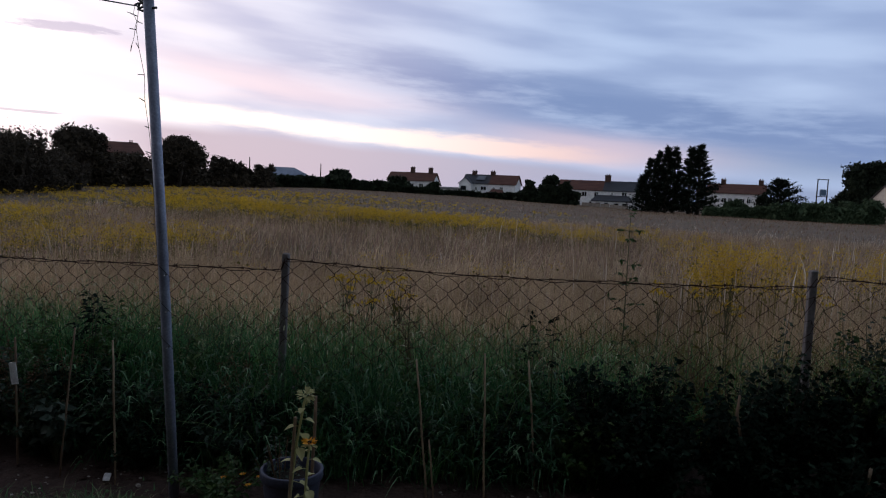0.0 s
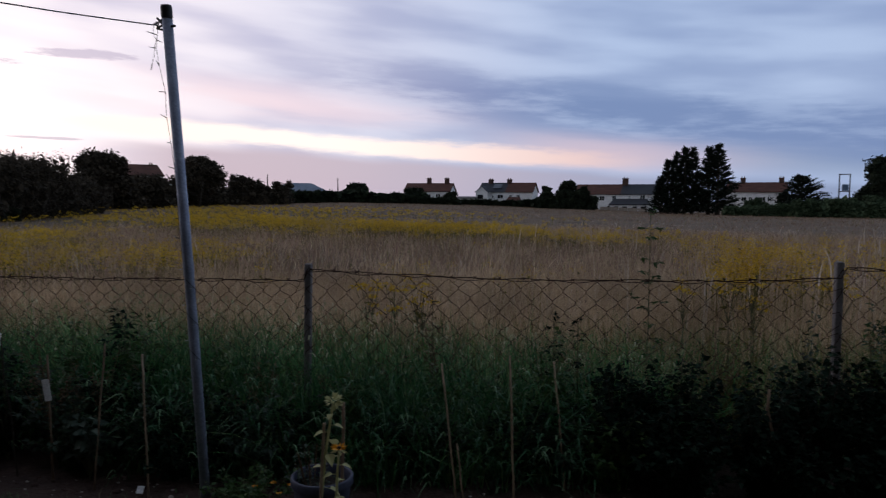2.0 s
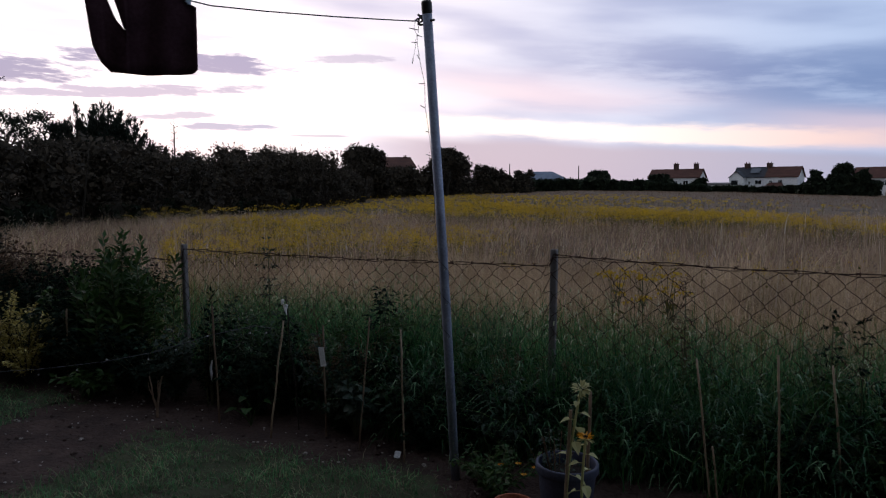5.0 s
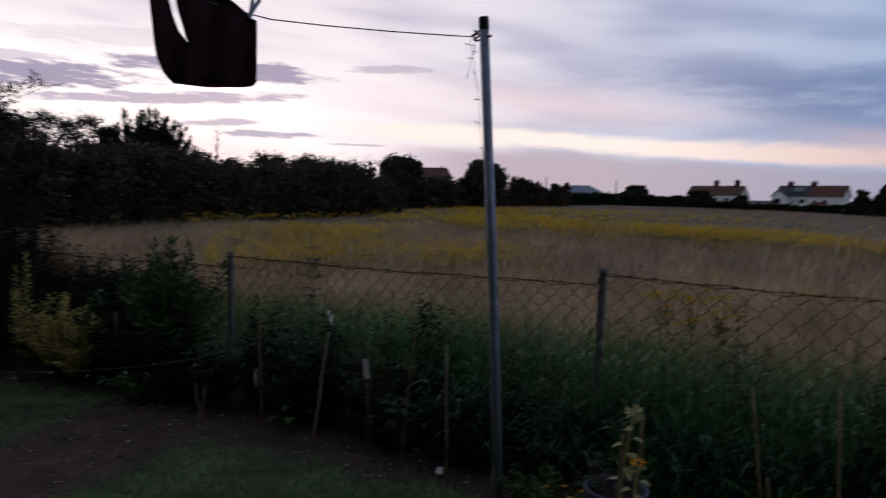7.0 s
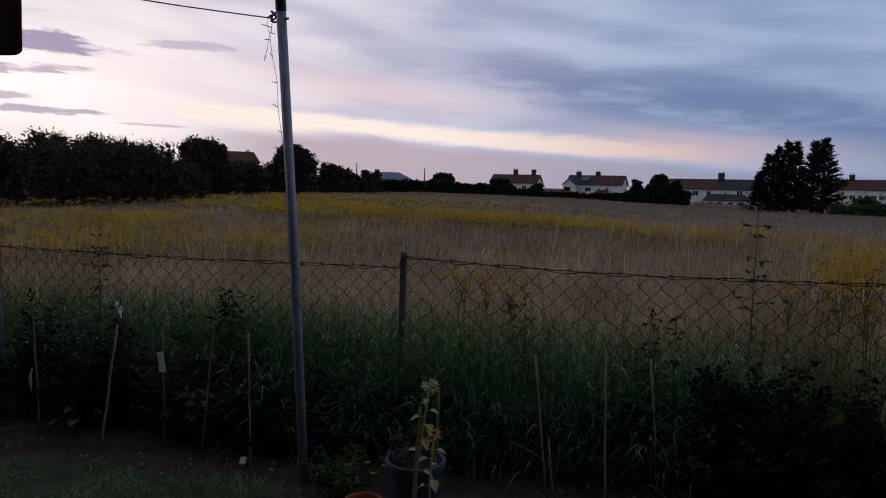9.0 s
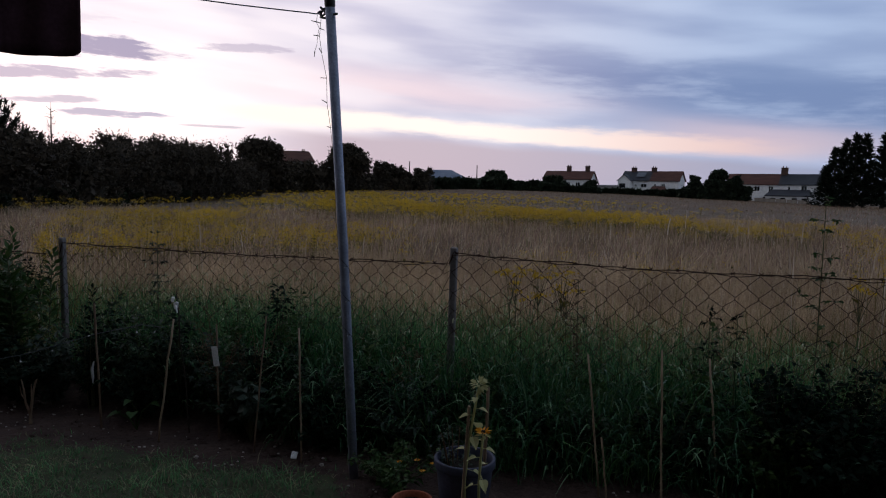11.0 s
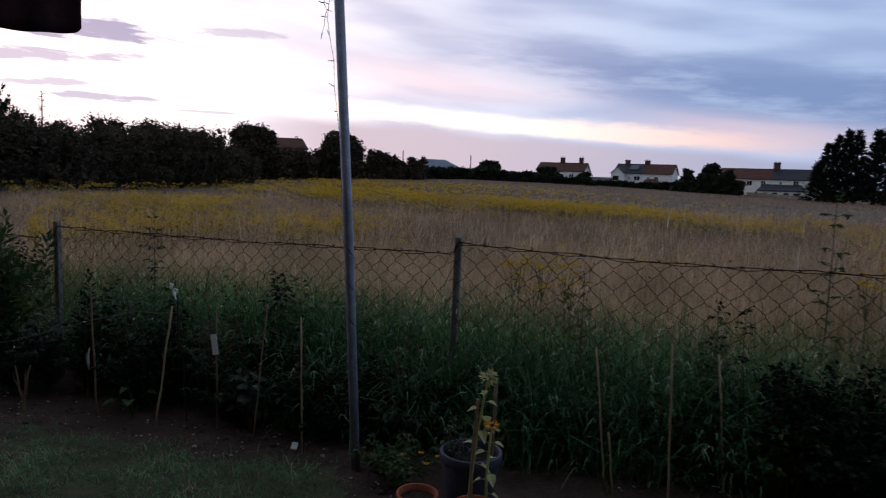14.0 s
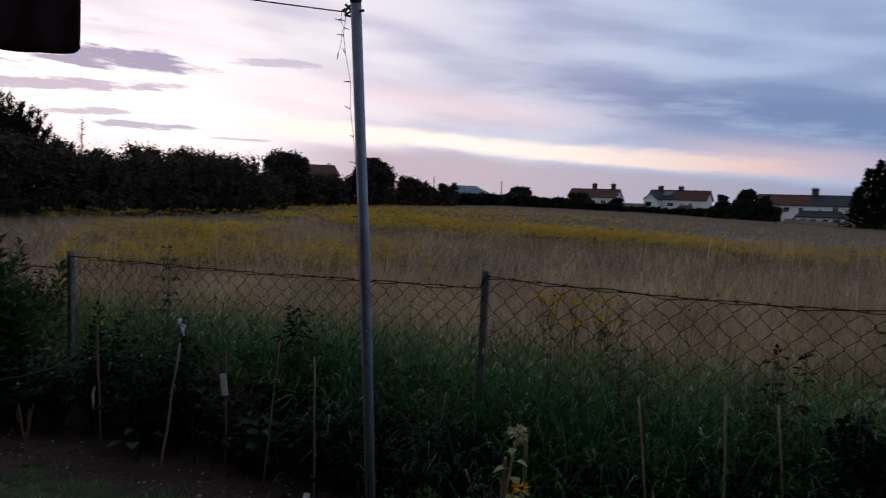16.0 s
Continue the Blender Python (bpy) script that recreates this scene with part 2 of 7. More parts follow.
M["mid_leaf"] = leaf_mat("mid_leaf", [(0.0, (0.0253, 0.06072, 0.01794)), (0.7, (0.046, 0.09936, 0.02631)), (1.0, (0.092, 0.1435, 0.04186))], 1.5, 0.25, 0.45)
M["gold_leaf"] = leaf_mat("gold_leaf", [(0.0, (0.32, 0.26, 0.06)), (0.6, (0.54, 0.45, 0.14)), (1.0, (0.70, 0.62, 0.28))], 1.5, 0.35, 0.5)
M["brown_leaf"] = leaf_mat("brown_leaf", [(0.0, (0.08, 0.05, 0.03)), (1.0, (0.2, 0.13, 0.08))], 1.5, 0.3, 0.7)
M["hedge_leaf"] = leaf_mat("hedge_leaf", [(0.0, (0.028, 0.024, 0.019)), (0.5, (0.047, 0.039, 0.030)), (1.0, (0.088, 0.069, 0.050))], 0.25, 0.1, 0.75, 0.1)
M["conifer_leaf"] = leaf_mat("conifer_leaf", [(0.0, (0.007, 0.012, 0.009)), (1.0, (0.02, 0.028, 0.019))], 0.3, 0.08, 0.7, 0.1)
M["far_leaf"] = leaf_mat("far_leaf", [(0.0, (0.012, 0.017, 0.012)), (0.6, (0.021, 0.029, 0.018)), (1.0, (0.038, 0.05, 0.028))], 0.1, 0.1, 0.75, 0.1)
M["privet_leaf"] = leaf_mat("privet_leaf", [(0.0, (0.0308, 0.0504, 0.028)), (0.6, (0.0532, 0.0812, 0.0448)), (1.0, (0.091, 0.126, 0.07))], 0.15, 0.1, 0.75, 0.1)
M["rusty_leaf"] = leaf_mat("rusty_leaf", [(0.0, (0.07, 0.049, 0.035)), (1.0, (0.154, 0.105, 0.056))], 0.2, 0.2, 0.7)
M["willow_leaf"] = leaf_mat("willow_leaf", [(0.0, (0.06, 0.058, 0.03)), (1.0, (0.12, 0.105, 0.06))], 0.2, 0.2, 0.7)
M["bark"] = solid_mat("bark", [(0.3, (0.028, 0.023, 0.018)), (0.7, (0.07, 0.058, 0.047))], 5.0, 0.9, 0, 0.7, 0.02, (1, 1, 0.25))
M["stem"] = solid_mat("stem", [(0.3, (0.05, 0.07, 0.03)), (0.7, (0.12, 0.11, 0.06))], 8.0, 0.8, 0, 0)
M["cane"] = solid_mat("cane", [(0.3, (0.2125, 0.15, 0.1)), (0.55, (0.35, 0.2625, 0.1812)), (0.8, (0.4625, 0.375, 0.275))], 9.0, 0.65, 0, 0.2, 0.002, (1.25, 1.25, 0.375))
M["old_wood"] = solid_mat("old_wood", [(0.3, (0.14, 0.09, 0.06)), (0.7, (0.28, 0.2, 0.14))], 9.0, 0.85, 0, 0.4, 0.004, (1, 1, 0.2))
M["galvanised"] = solid_mat("galvanised", [(0.3, (0.23, 0.265, 0.356)), (0.6, (0.31, 0.345, 0.46)), (0.8, (0.38, 0.414, 0.517))], 12.0, 0.55, 0.35, 0.15, 0.002)
M["post_steel"] = solid_mat("post_steel", [(0.3, (0.135, 0.126, 0.13)), (0.6, (0.215, 0.205, 0.215)), (0.8, (0.225, 0.158, 0.12))], 10.0, 0.8, 0.0, 0.3, 0.003)
M["rust"] = solid_mat("rust", [(0.3, (0.022, 0.011, 0.008)), (0.7, (0.062, 0.030, 0.021))], 20.0, 0.85, 0.1, 0)
M["black_plastic"] = solid_mat("black_plastic", [(0.3, (0.012, 0.012, 0.014)), (0.7, (0.025, 0.025, 0.028))], 20.0, 0.5, 0, 0)
M["cable"] = solid_mat("cable", [(0.3, (0.02, 0.025, 0.02)), (0.7, (0.05, 0.055, 0.05))], 20.0, 0.5, 0, 0)
M["cord"] = solid_mat("cord", [(0.3, (0.10, 0.11, 0.14)), (0.7, (0.16, 0.17, 0.21))], 30.0, 0.6, 0, 0)
M["bulb"] = solid_mat("bulb", [(0.3, (0.35, 0.36, 0.38)), (0.7, (0.6, 0.6, 0.62))], 30.0, 0.2, 0, 0, 0.001, (1, 1, 1), 0.6)
M["black_cloth"] = solid_mat("black_cloth", [(0.3, (0.036, 0.017, 0.023)), (0.7, (0.062, 0.030, 0.040))], 6.0, 0.95, 0, 0.4, 0.004, (1, 1, 1), 0.1)
M["blue_plastic"] = solid_mat("blue_plastic", [(0.3, (0.42, 0.54, 0.76)), (0.7, (0.6, 0.7, 0.86))], 20.0, 0.4, 0, 0)
M["white_plastic"] = solid_mat("white_plastic", [(0.3, (0.8, 0.81, 0.84)), (0.7, (0.88, 0.88, 0.9))], 20.0, 0.5, 0, 0)
M["pot_grey"] = solid_mat("pot_grey", [(0.3, (0.035, 0.04, 0.07)), (0.7, (0.06, 0.068, 0.11))], 9.0, 0.6, 0, 0.15, 0.002)
M["terracotta"] = solid_mat("terracotta", [(0.3, (0.30, 0.085, 0.045)), (0.7, (0.42, 0.14, 0.08))], 10.0, 0.8, 0, 0.25, 0.002)
M["compost"] = solid_mat("compost", [(0.3, (0.014, 0.010, 0.008)), (0.7, (0.035, 0.025, 0.018))], 25.0, 0.95, 0, 0.9, 0.01)
M["sun_leaf"] = leaf_mat("sun_leaf", [(0.0, (0.36, 0.38, 0.17)), (1.0, (0.60, 0.58, 0.30))], 2.0, 0.3, 0.55)
M["petal"] = leaf_mat("petal", [(0.0, (0.65, 0.22, 0.01)), (1.0, (0.8, 0.38, 0.02))], 2.0, 0.2, 0.5)
M["steel_blue"] = solid_mat("steel_blue", [(0.3, (0.06, 0.10, 0.17)), (0.7, (0.12, 0.19, 0.29))], 9.0, 0.45, 0.1, 0.1, 0.002)
M["dark_steel"] = solid_mat("dark_steel", [(0.3, (0.025, 0.025, 0.028)), (0.7, (0.06, 0.055, 0.05))], 9.0, 0.6, 0.6, 0.2, 0.002)
M["stone"] = solid_mat("stone", [(0.3, (0.26, 0.23, 0.21)), (0.7, (0.5, 0.47, 0.44))], 14.0, 0.85, 0, 0.3, 0.003)
M["render_white"] = solid_mat("render_white", [(0.3, (0.66, 0.66, 0.69)), (0.6, (0.76, 0.76, 0.78)), (0.8, (0.82, 0.81, 0.80))], 1.6, 0.9, 0, 0.2, 0.01)
M["render_cream"] = solid_mat("render_cream", [(0.3, (0.46, 0.41, 0.36)), (0.7, (0.58, 0.53, 0.47))], 1.8, 0.9, 0, 0.2, 0.01)
M["brick"] = solid_mat("brick", [(0.3, (0.15, 0.072, 0.064)), (0.7, (0.23, 0.12, 0.105))], 0.9, 0.9, 0, 0.3, 0.01)
# kept dark so the unseen walls bounce little light; chimneys share it
M["dark_brick"] = solid_mat("dark_brick", [(0.3, (0.055, 0.032, 0.028)), (0.7, (0.10, 0.06, 0.05))], 1.5, 0.95, 0, 0.3, 0.01)
M["roof_red"] = solid_mat("roof_red", [(0.3, (0.06, 0.0256, 0.0208)), (0.6, (0.092, 0.0384, 0.0296)), (0.8, (0.12, 0.0544, 0.04))], 0.7, 0.85, 0, 0.4, 0.03, (0.8, 0.8, 3.2))
M["roof_slate"] = solid_mat("roof_slate", [(0.3, (0.0162, 0.018, 0.027)), (0.7, (0.0306, 0.0324, 0.0432))], 0.7, 0.6, 0, 0.4, 0.03, (0.36, 0.36, 1.44))
M["roof_grey"] = solid_mat("roof_grey", [(0.3, (0.11, 0.105, 0.11)), (0.7, (0.17, 0.16, 0.16))], 0.7, 0.8, 0, 0.4, 0.03, (1, 1, 4))
M["roof_brown"] = solid_mat("roof_brown", [(0.3, (0.065, 0.046, 0.04)), (0.7, (0.105, 0.078, 0.064))], 0.7, 0.8, 0, 0.4, 0.03, (1, 1, 4))
M["roof_dark"] = solid_mat("roof_dark", [(0.3, (0.05, 0.043, 0.05)), (0.7, (0.085, 0.072, 0.078))], 0.7, 0.8, 0, 0.4, 0.03, (1, 1, 4))
M["roof_blue"] = solid_mat("roof_blue", [(0.3, (0.10, 0.13, 0.20)), (0.7, (0.16, 0.20, 0.28))], 0.5, 0.5, 0, 0.2, 0.02)
M["window_glass"] = material("window_glass", 0.08, 0.0, 0.6)[0]
M["window_glass"].node_tree.nodes["Principled BSDF"].inputs["Base Color"].default_value = (0.012, 0.014, 0.018, 1)
M["solar"] = solid_mat("solar", [(0.3, (0.06, 0.07, 0.095)), (0.7, (0.10, 0.11, 0.14))], 0.5, 0.15, 0, 0)
M["panel_wood"] = solid_mat("panel_wood", [(0.3, (0.26, 0.21, 0.18)), (0.7, (0.38, 0.32, 0.28))], 1.5, 0.85, 0, 0.3, 0.01, (4, 4, 0.4))
M["car_paint"] = solid_mat("car_paint", [(0.3, (0.7, 0.71, 0.73)), (0.7, (0.78, 0.79, 0.8))], 1.5, 0.25, 0, 0)

# ---- mesh tools ----
rng = np.random.default_rng(7)


class Shape:
    """Gathers vertices and faces in world metres."""

    def __init__(self):
        self.v, self.q, self.f, self.n = [], [], [], 0

    def quads(self, v, q):
        self.v.append(np.asarray(v, float).reshape(-1, 3))
        self.q.append(np.asarray(q, int) + self.n)
        self.n += len(self.v[-1])
        return self

    def polys(self, v, faces):
        self.v.append(np.asarray(v, float).reshape(-1, 3))
        self.f += [tuple(i + self.n for i in f) for f in faces]
        self.n += len(self.v[-1])
        return self

    def mesh(self, name, origin):
        v = np.concatenate(self.v) - np.asarray(origin, float)
        me = bpy.data.meshes.new(name)
        if self.f:
            faces = list(self.f)
            for q in self.q:
                faces += q.tolist()
            me.from_pydata(v.tolist(), [], faces)
        else:
            q = np.concatenate(self.q)
            me.vertices.add(len(v))
            me.vertices.foreach_set("co", v.ravel().astype(np.float32))
            me.loops.add(q.size)
            me.loops.foreach_set("vertex_index", q.ravel().astype(np.int32))
            me.polygons.add(len(q))
            me.polygons.foreach_set("loop_start", np.arange(0, q.size, 4, dtype=np.int32))
        me.update(calc_edges=True)
        return me


def thing(name, at, label, category, group="", kind=""):
    ob = new(name)
    ob.location = at
    ob.empty_display_size = 0.1
    return tagged(ob, label, category, group, kind)


def origin_of(ob):
    p = Vector((0, 0, 0))
    while ob:
        p += ob.location
        ob = ob.parent
    return p


def part(name, shape, mat, parent, label="", smooth=False, kind=""):
    me = shape.mesh(name, origin_of(parent))
    me.materials.append(M[mat])
    if smooth:
        me.polygons.foreach_set("use_smooth", [True] * len(me.polygons))
    ob = new(name, me)
    ob.parent = parent
    return tagged(ob, label, "", "", kind)


def single(name, shape, mat, label, category, kind="", group="", smooth=False, at=(0, 0, 0)):
    me = shape.mesh(name, at)
    me.materials.append(M[mat])
    if smooth:
        me.polygons.foreach_set("use_smooth", [True] * len(me.polygons))
    ob = new(name, me)
    ob.location = at
    return tagged(ob, label, category, group, kind)


def unit(v):
    return v / np.maximum(np.linalg.norm(v, axis=-1, keepdims=True), 1e-9)


def blades(base, h, w, az, bend, segs=3, face=None, fall=None):
    """Grass blades: tapered ribbons that bow over towards az."""
    base = np.asarray(base, float)
    n = len(base)
    h, w, az, bend = (np.broadcast_to(np.asarray(a, float), (n,)) for a in (h, w, az, bend))
    d = np.stack([np.cos(az), np.sin(az), np.zeros(n)], 1)
    fa = az + np.pi / 2 + (rng.uniform(-0.9, 0.9, n) if face is None else face)
    side = np.stack([np.cos(fa), np.sin(fa), np.zeros(n)], 1)
    rows = []
    for k in range(segs + 1):
        t = k / segs
        p = base + d * (bend * h * t * t)[:, None]
        p[:, 2] += h * (t - (0.35 * np.minimum(bend, 1.3) if fall is None else fall) * t * t)
        half = side * (w * 0.5 * max(1 - t ** 1.6, 0.06))[:, None]
        rows += [p - half, p + half]
    v = np.stack(rows, 1).reshape(-1, 3)
    i = np.arange(n)[:, None] * (2 * segs + 2)
    q = np.concatenate([i + np.array([[2 * k, 2 * k + 1, 2 * k + 3, 2 * k + 2]]) for k in range(segs)])
    return v, q


def leaves(at, ahead, length, width, fold=0.25):
    """Pointed leaves with a folded midrib, from their stalk's end along ahead."""
    at, ahead = np.asarray(at, float), unit(np.asarray(ahead, float))
    n = len(at)
    length, width = (np.broadcast_to(np.asarray(a, float), (n,))[:, None] for a in (length, width))
    side = unit(np.cross(ahead, rng.normal(0, 1, (n, 3)) * 0.6 + np.array([0, 0, 1.0])))
    up = np.cross(side, ahead)
    mid = at + ahead * length * 0.45
    v = np.stack([at, mid - side * width * 0.5 + up * width * fold, at + ahead * length - up * length * 0.15,
                  mid + side * width * 0.5 + up * width * fold, mid], 1).reshape(-1, 3)
    i = np.arange(n)[:, None] * 5
    return v, np.concatenate([i + np.array([[0, 1, 2, 4]]), i + np.array([[0, 4, 2, 3]])])


def heart(shape, at, ahead, length, width, up=(0, 0, 1.0)):
    """One broad heart-shaped leaf, cupped along its midrib and drooping at the tip."""
    a = unit(np.asarray(ahead, float))
    side = unit(np.cross(a, np.asarray(up, float)))
    nrm = np.cross(side, a)
    prof = [(0.0, 0.0), (0.05, 0.30), (0.22, 0.48), (0.45, 0.46), (0.7, 0.28), (0.9, 0.08), (1.0, 0.0)]
    mid = [np.asarray(at, float) + a * length * t - nrm * length * 0.35 * t * t for t, w in prof]
    v = list(mid)
    for q in (1, -1):
        v += [m + side * q * w * width + nrm * w * width * 0.3 for m, (t, w) in zip(mid, prof)]
    k = len(prof)
    f = []
    for i in range(k - 1):
        f += [(i, i + 1, k + i + 1, k + i), (i + 1, i, 2 * k + i, 2 * k + i + 1)]
    return shape.polys(v, f)


def tufts(at, size, flat=1.0):
    """Small turned quads, one each, as leaf sprays seen from afar."""
    at = np.asarray(at, float)
    n = len(at)
    a = unit(rng.normal(0, 1, (n, 3)))
    b = unit(np.cross(a, rng.normal(0, 1, (n, 3))))
    s = np.broadcast_to(np.asarray(size, float), (n,))[:, None]
    a, b = a * s * 0.5, b * s * 0.5 * flat
    j = rng.uniform(0.5, 1.3, (4, n, 1))
    v = np.stack([at - a * j[0], at - b * j[1], at + a * j[2], at + b * j[3]], 1).reshape(-1, 3)
    return v, np.arange(n)[:, None] * 4 + np.array([[0, 1, 2, 3]])


def tube(shape, pts, radii, sides=6, cap=True):
    """A round rod along points."""
    pts = np.asarray(pts, float)
    k = len(pts)
    radii = np.broadcast_to(np.asarray(radii, float), (k,))
    t = unit(np.gradient(pts, axis=0))
    ref = np.array([0.0, 0, 1]) if abs(t[0][2]) < 0.9 else np.array([1.0, 0, 0])
    s = unit(np.cross(t, ref))
    u = np.cross(s, t)
    a = np.arange(sides) * 2 * np.pi / sides
    ring = s[:, None] * np.cos(a)[None, :, None] + u[:, None] * np.sin(a)[None, :, None]
    v = (pts[:, None] + ring * radii[:, None, None]).reshape(-1, 3)
    q = []
    for i in range(k - 1):
        for j in range(sides):
            q.append((i * sides + j, i * sides + (j + 1) % sides, (i + 1) * sides + (j + 1) % sides, (i + 1) * sides + j))
    if cap:
        shape.polys(v, q + [tuple(range(sides))[::-1], tuple(range((k - 1) * sides, k * sides))])
    else:
        shape.quads(v, q)
    return shape


def box(shape, c, size, turn=0.0, tilt=None, bev=0.0):
    """A box round c, turned about z by radians; bev chamfers its upright edges and top."""
    x, y, z = np.asarray(size, float) / 2
    b = min(bev, x * 0.8, y * 0.8)
    if b:
        ring = np.array([(-x + b, -y), (x - b, -y), (x, -y + b), (x, y - b), (x - b, y), (-x + b, y), (-x, y - b), (-x, -y + b)])
    else:
        ring = np.array([(-x, -y), (x, -y), (x, y), (-x, y)])
    n = len(ring)
    lev = [(-z, 1.0), (z - b, 1.0)] + ([(z, 1 - b / max(x, y))] if b else [])
    v = np.concatenate([np.c_[ring * s, np.full(n, h)] for h, s in lev])
    f = [(i * n + j, i * n + (j + 1) % n, (i + 1) * n + (j + 1) % n, (i + 1) * n + j) for i in range(len(lev) - 1) for j in range(n)]
    f += [tuple(range(n))[::-1], tuple(range((len(lev) - 1) * n, len(lev) * n))]
    if tilt is not None:
        v = v @ np.array(Euler(tilt).to_matrix()).T
    r = np.array([[math.cos(turn), -math.sin(turn), 0], [math.sin(turn), math.cos(turn), 0], [0, 0, 1]])
    return shape.polys(v @ r.T + np.asarray(c, float), f)


def lathe(shape, c, profile, sides=28):
    """Turns (radius, height) pairs round an upright axis through c."""
    a = np.arange(sides) * 2 * np.pi / sides
    v = np.concatenate([np.c_[r * np.cos(a), r * np.sin(a), np.full(sides, h)] for r, h in profile]) + np.asarray(c, float)
    k = len(profile)
    q = [(i * sides + j, i * sides + (j + 1) % sides, (i + 1) * sides + (j + 1) % sides, (i + 1) * sides + j) for i in range(k - 1) for j in range(sides)]
    return shape.quads(v, q)


# ---- the plan ----
POST_A, POST_B, POST_C = np.array([-4.1, 3.213]), np.array([-0.989, 3.642]), np.array([2.199, 4.082])
ALONG = unit(POST_B - POST_A)
OUT = np.array([-ALONG[1], ALONG[0]])          # from the garden into the field
POSTS = [POST_A - ALONG * 6.45, POST_A - ALONG * 3.26, POST_A, POST_B, POST_C, POST_C + unit(POST_C - POST_B) * 3.2, POST_C + unit(POST_C - POST_B) * 6.4]


def at_fence(s, off=0.0):
    """Plan points s metres along the fence from post B, off metres into the field."""
    s, off = np.broadcast_arrays(np.asarray(s, float), np.asarray(off, float))
    return POST_B + s[..., None] * ALONG + off[..., None] * OUT


SWELL = np.array([(-90, 0), (-50, 0), (-46, 0.1), (-31, 1.1), (-22, 1.45), (-12, 1.0), (-1, 0.2), (5, -0.35), (20, -0.6), (28, -0.55), (90, -0.5)])


def land(x, y):
    """Height of the open land."""
    d = np.hypot(x, y)
    g = np.interp(np.degrees(np.arctan2(x, np.maximum(y, 0.01))), SWELL[:, 0], SWELL[:, 1])
    g = np.where(y > 0, g, 0)
    roll = 0.05 * np.sin(x * 0.31 + 1) * np.sin(y * 0.23) * np.clip((d - 6) / 10, 0, 1)
    return g * np.clip((d - 12) / 138, 0, 1.25) ** 1.3 + roll


HEDGE_LINE = np.array([(-26.0, 4.0), (-27.5, 11.5), (-29.2, 15.2), (-30.6, 18.8), (-33.5, 25.0), (-38.0, 35.5), (-58.6, 64.4), (-90.0, 112.0)])


def in_field(x, y):
    off = (np.stack([x, y], -1) - POST_B) @ OUT
    return (off > 0.1) & (x > np.interp(y, HEDGE_LINE[:, 1], HEDGE_LINE[:, 0]) + 0.5)


# ---- ground ----
ground = Shape()
radii = np.r_[0, np.arange(1.5, 12, 0.75), 12 * 1.13 ** np.arange(24), np.geomspace(240, 4500, 12)]
sectors = 144
th = np.arange(sectors) * 2 * np.pi / sectors
gx, gy = radii[:, None] * np.sin(th), radii[:, None] * np.cos(th)
gz = np.where(radii[:, None] < 10, -0.03, 0) + land(gx, gy) - 0.02
i, j = np.meshgrid(np.arange(len(radii) - 1), np.arange(sectors), indexing="ij")
ground.quads(np.stack([gx, gy, gz], -1), np.stack([i * sectors + j, i * sectors + (j + 1) % sectors, (i + 1) * sectors + (j + 1) % sectors, (i + 1) * sectors + j], -1).reshape(-1, 4)[:, ::-1])
single("ground", ground, "field_ground", "dry straw-brown meadow earth under uncut grass", "ground", "structure", smooth=True)


def patch(name, x0, x1, y0, y1, step, keep, height, mat, label):
    xs, ys = np.arange(x0, x1, step), np.arange(y0, y1, step)
    X, Y = np.meshgrid(xs, ys, indexing="ij")
    Z = height(X, Y)
    ny = len(ys)
    i, j = np.meshgrid(np.arange(len(xs) - 1), np.arange(ny - 1), indexing="ij")
    ok = keep(X[:-1, :-1] + step / 2, Y[:-1, :-1] + step / 2)
    q = np.stack([i * ny + j, (i + 1) * ny + j, (i + 1) * ny + j + 1, i * ny + j + 1], -1)[ok]
    used = np.unique(q)
    back = np.full(X.size, -1)
    back[used] = np.arange(len(used))
    s = Shape().quads(np.stack([X, Y, Z], -1).reshape(-1, 3)[used], back[q])
    return single(name, s, mat, label, name.split("_")[-1], "structure", smooth=True)


def wave(x, y, k=1.0):
    return np.sin(x * 3.1 * k + 1.3) * np.sin(y * 2.7 * k + 0.4) + 0.5 * np.sin(x * 7.7 * k + y * 5.1 * k) + 0.35 * np.sin(x * 17 * k - y * 13 * k + 2)


LAWN_EDGE = np.array([(-9.0, 1.75), (-5.6, 2.02), (-4.46, 2.36), (-3.9, 2.4), (-2.95, 2.31), (-2.0, 2.42), (-1.22, 2.64), (-0.9, 2.3), (-0.1, 2.25), (0.2, 2.8), (1.05, 3.04), (1.92, 3.18), (2.7, 3.37), (6.0, 3.9)])
BARE = np.array([(-3.6, 0.2), (-3.87, 0.85), (-4.05, 1.40), (-4.24, 1.87), (-4.29, 2.25), (-3.9, 2.5), (-3.3, 2.5), (-3.06, 2.12), (-3.0, 1.73), (-2.95, 1.42), (-2.8, 0.6), (-2.8, -0.2)])


def inside(x, y, poly):
    r = np.zeros(np.shape(x), bool)
    for (xa, ya), (xb, yb) in zip(poly, np.roll(poly, -1, 0)):
        r ^= ((ya > y) != (yb > y)) & (x < (xb - xa) * (y - ya) / (yb - ya + 1e-12) + xa)
    return r


def on_lawn(x, y):
    e = 0.05 * wave(x, y, 1.7)
    return (y + e < np.interp(x, LAWN_EDGE[:, 0], LAWN_EDGE[:, 1])) & ~inside(x + e, y + e, BARE)


def soil_height(x, y):
    return 0.008 * wave(x, y, 2.3) + 0.006 * wave(x + 3, y, 6.1)


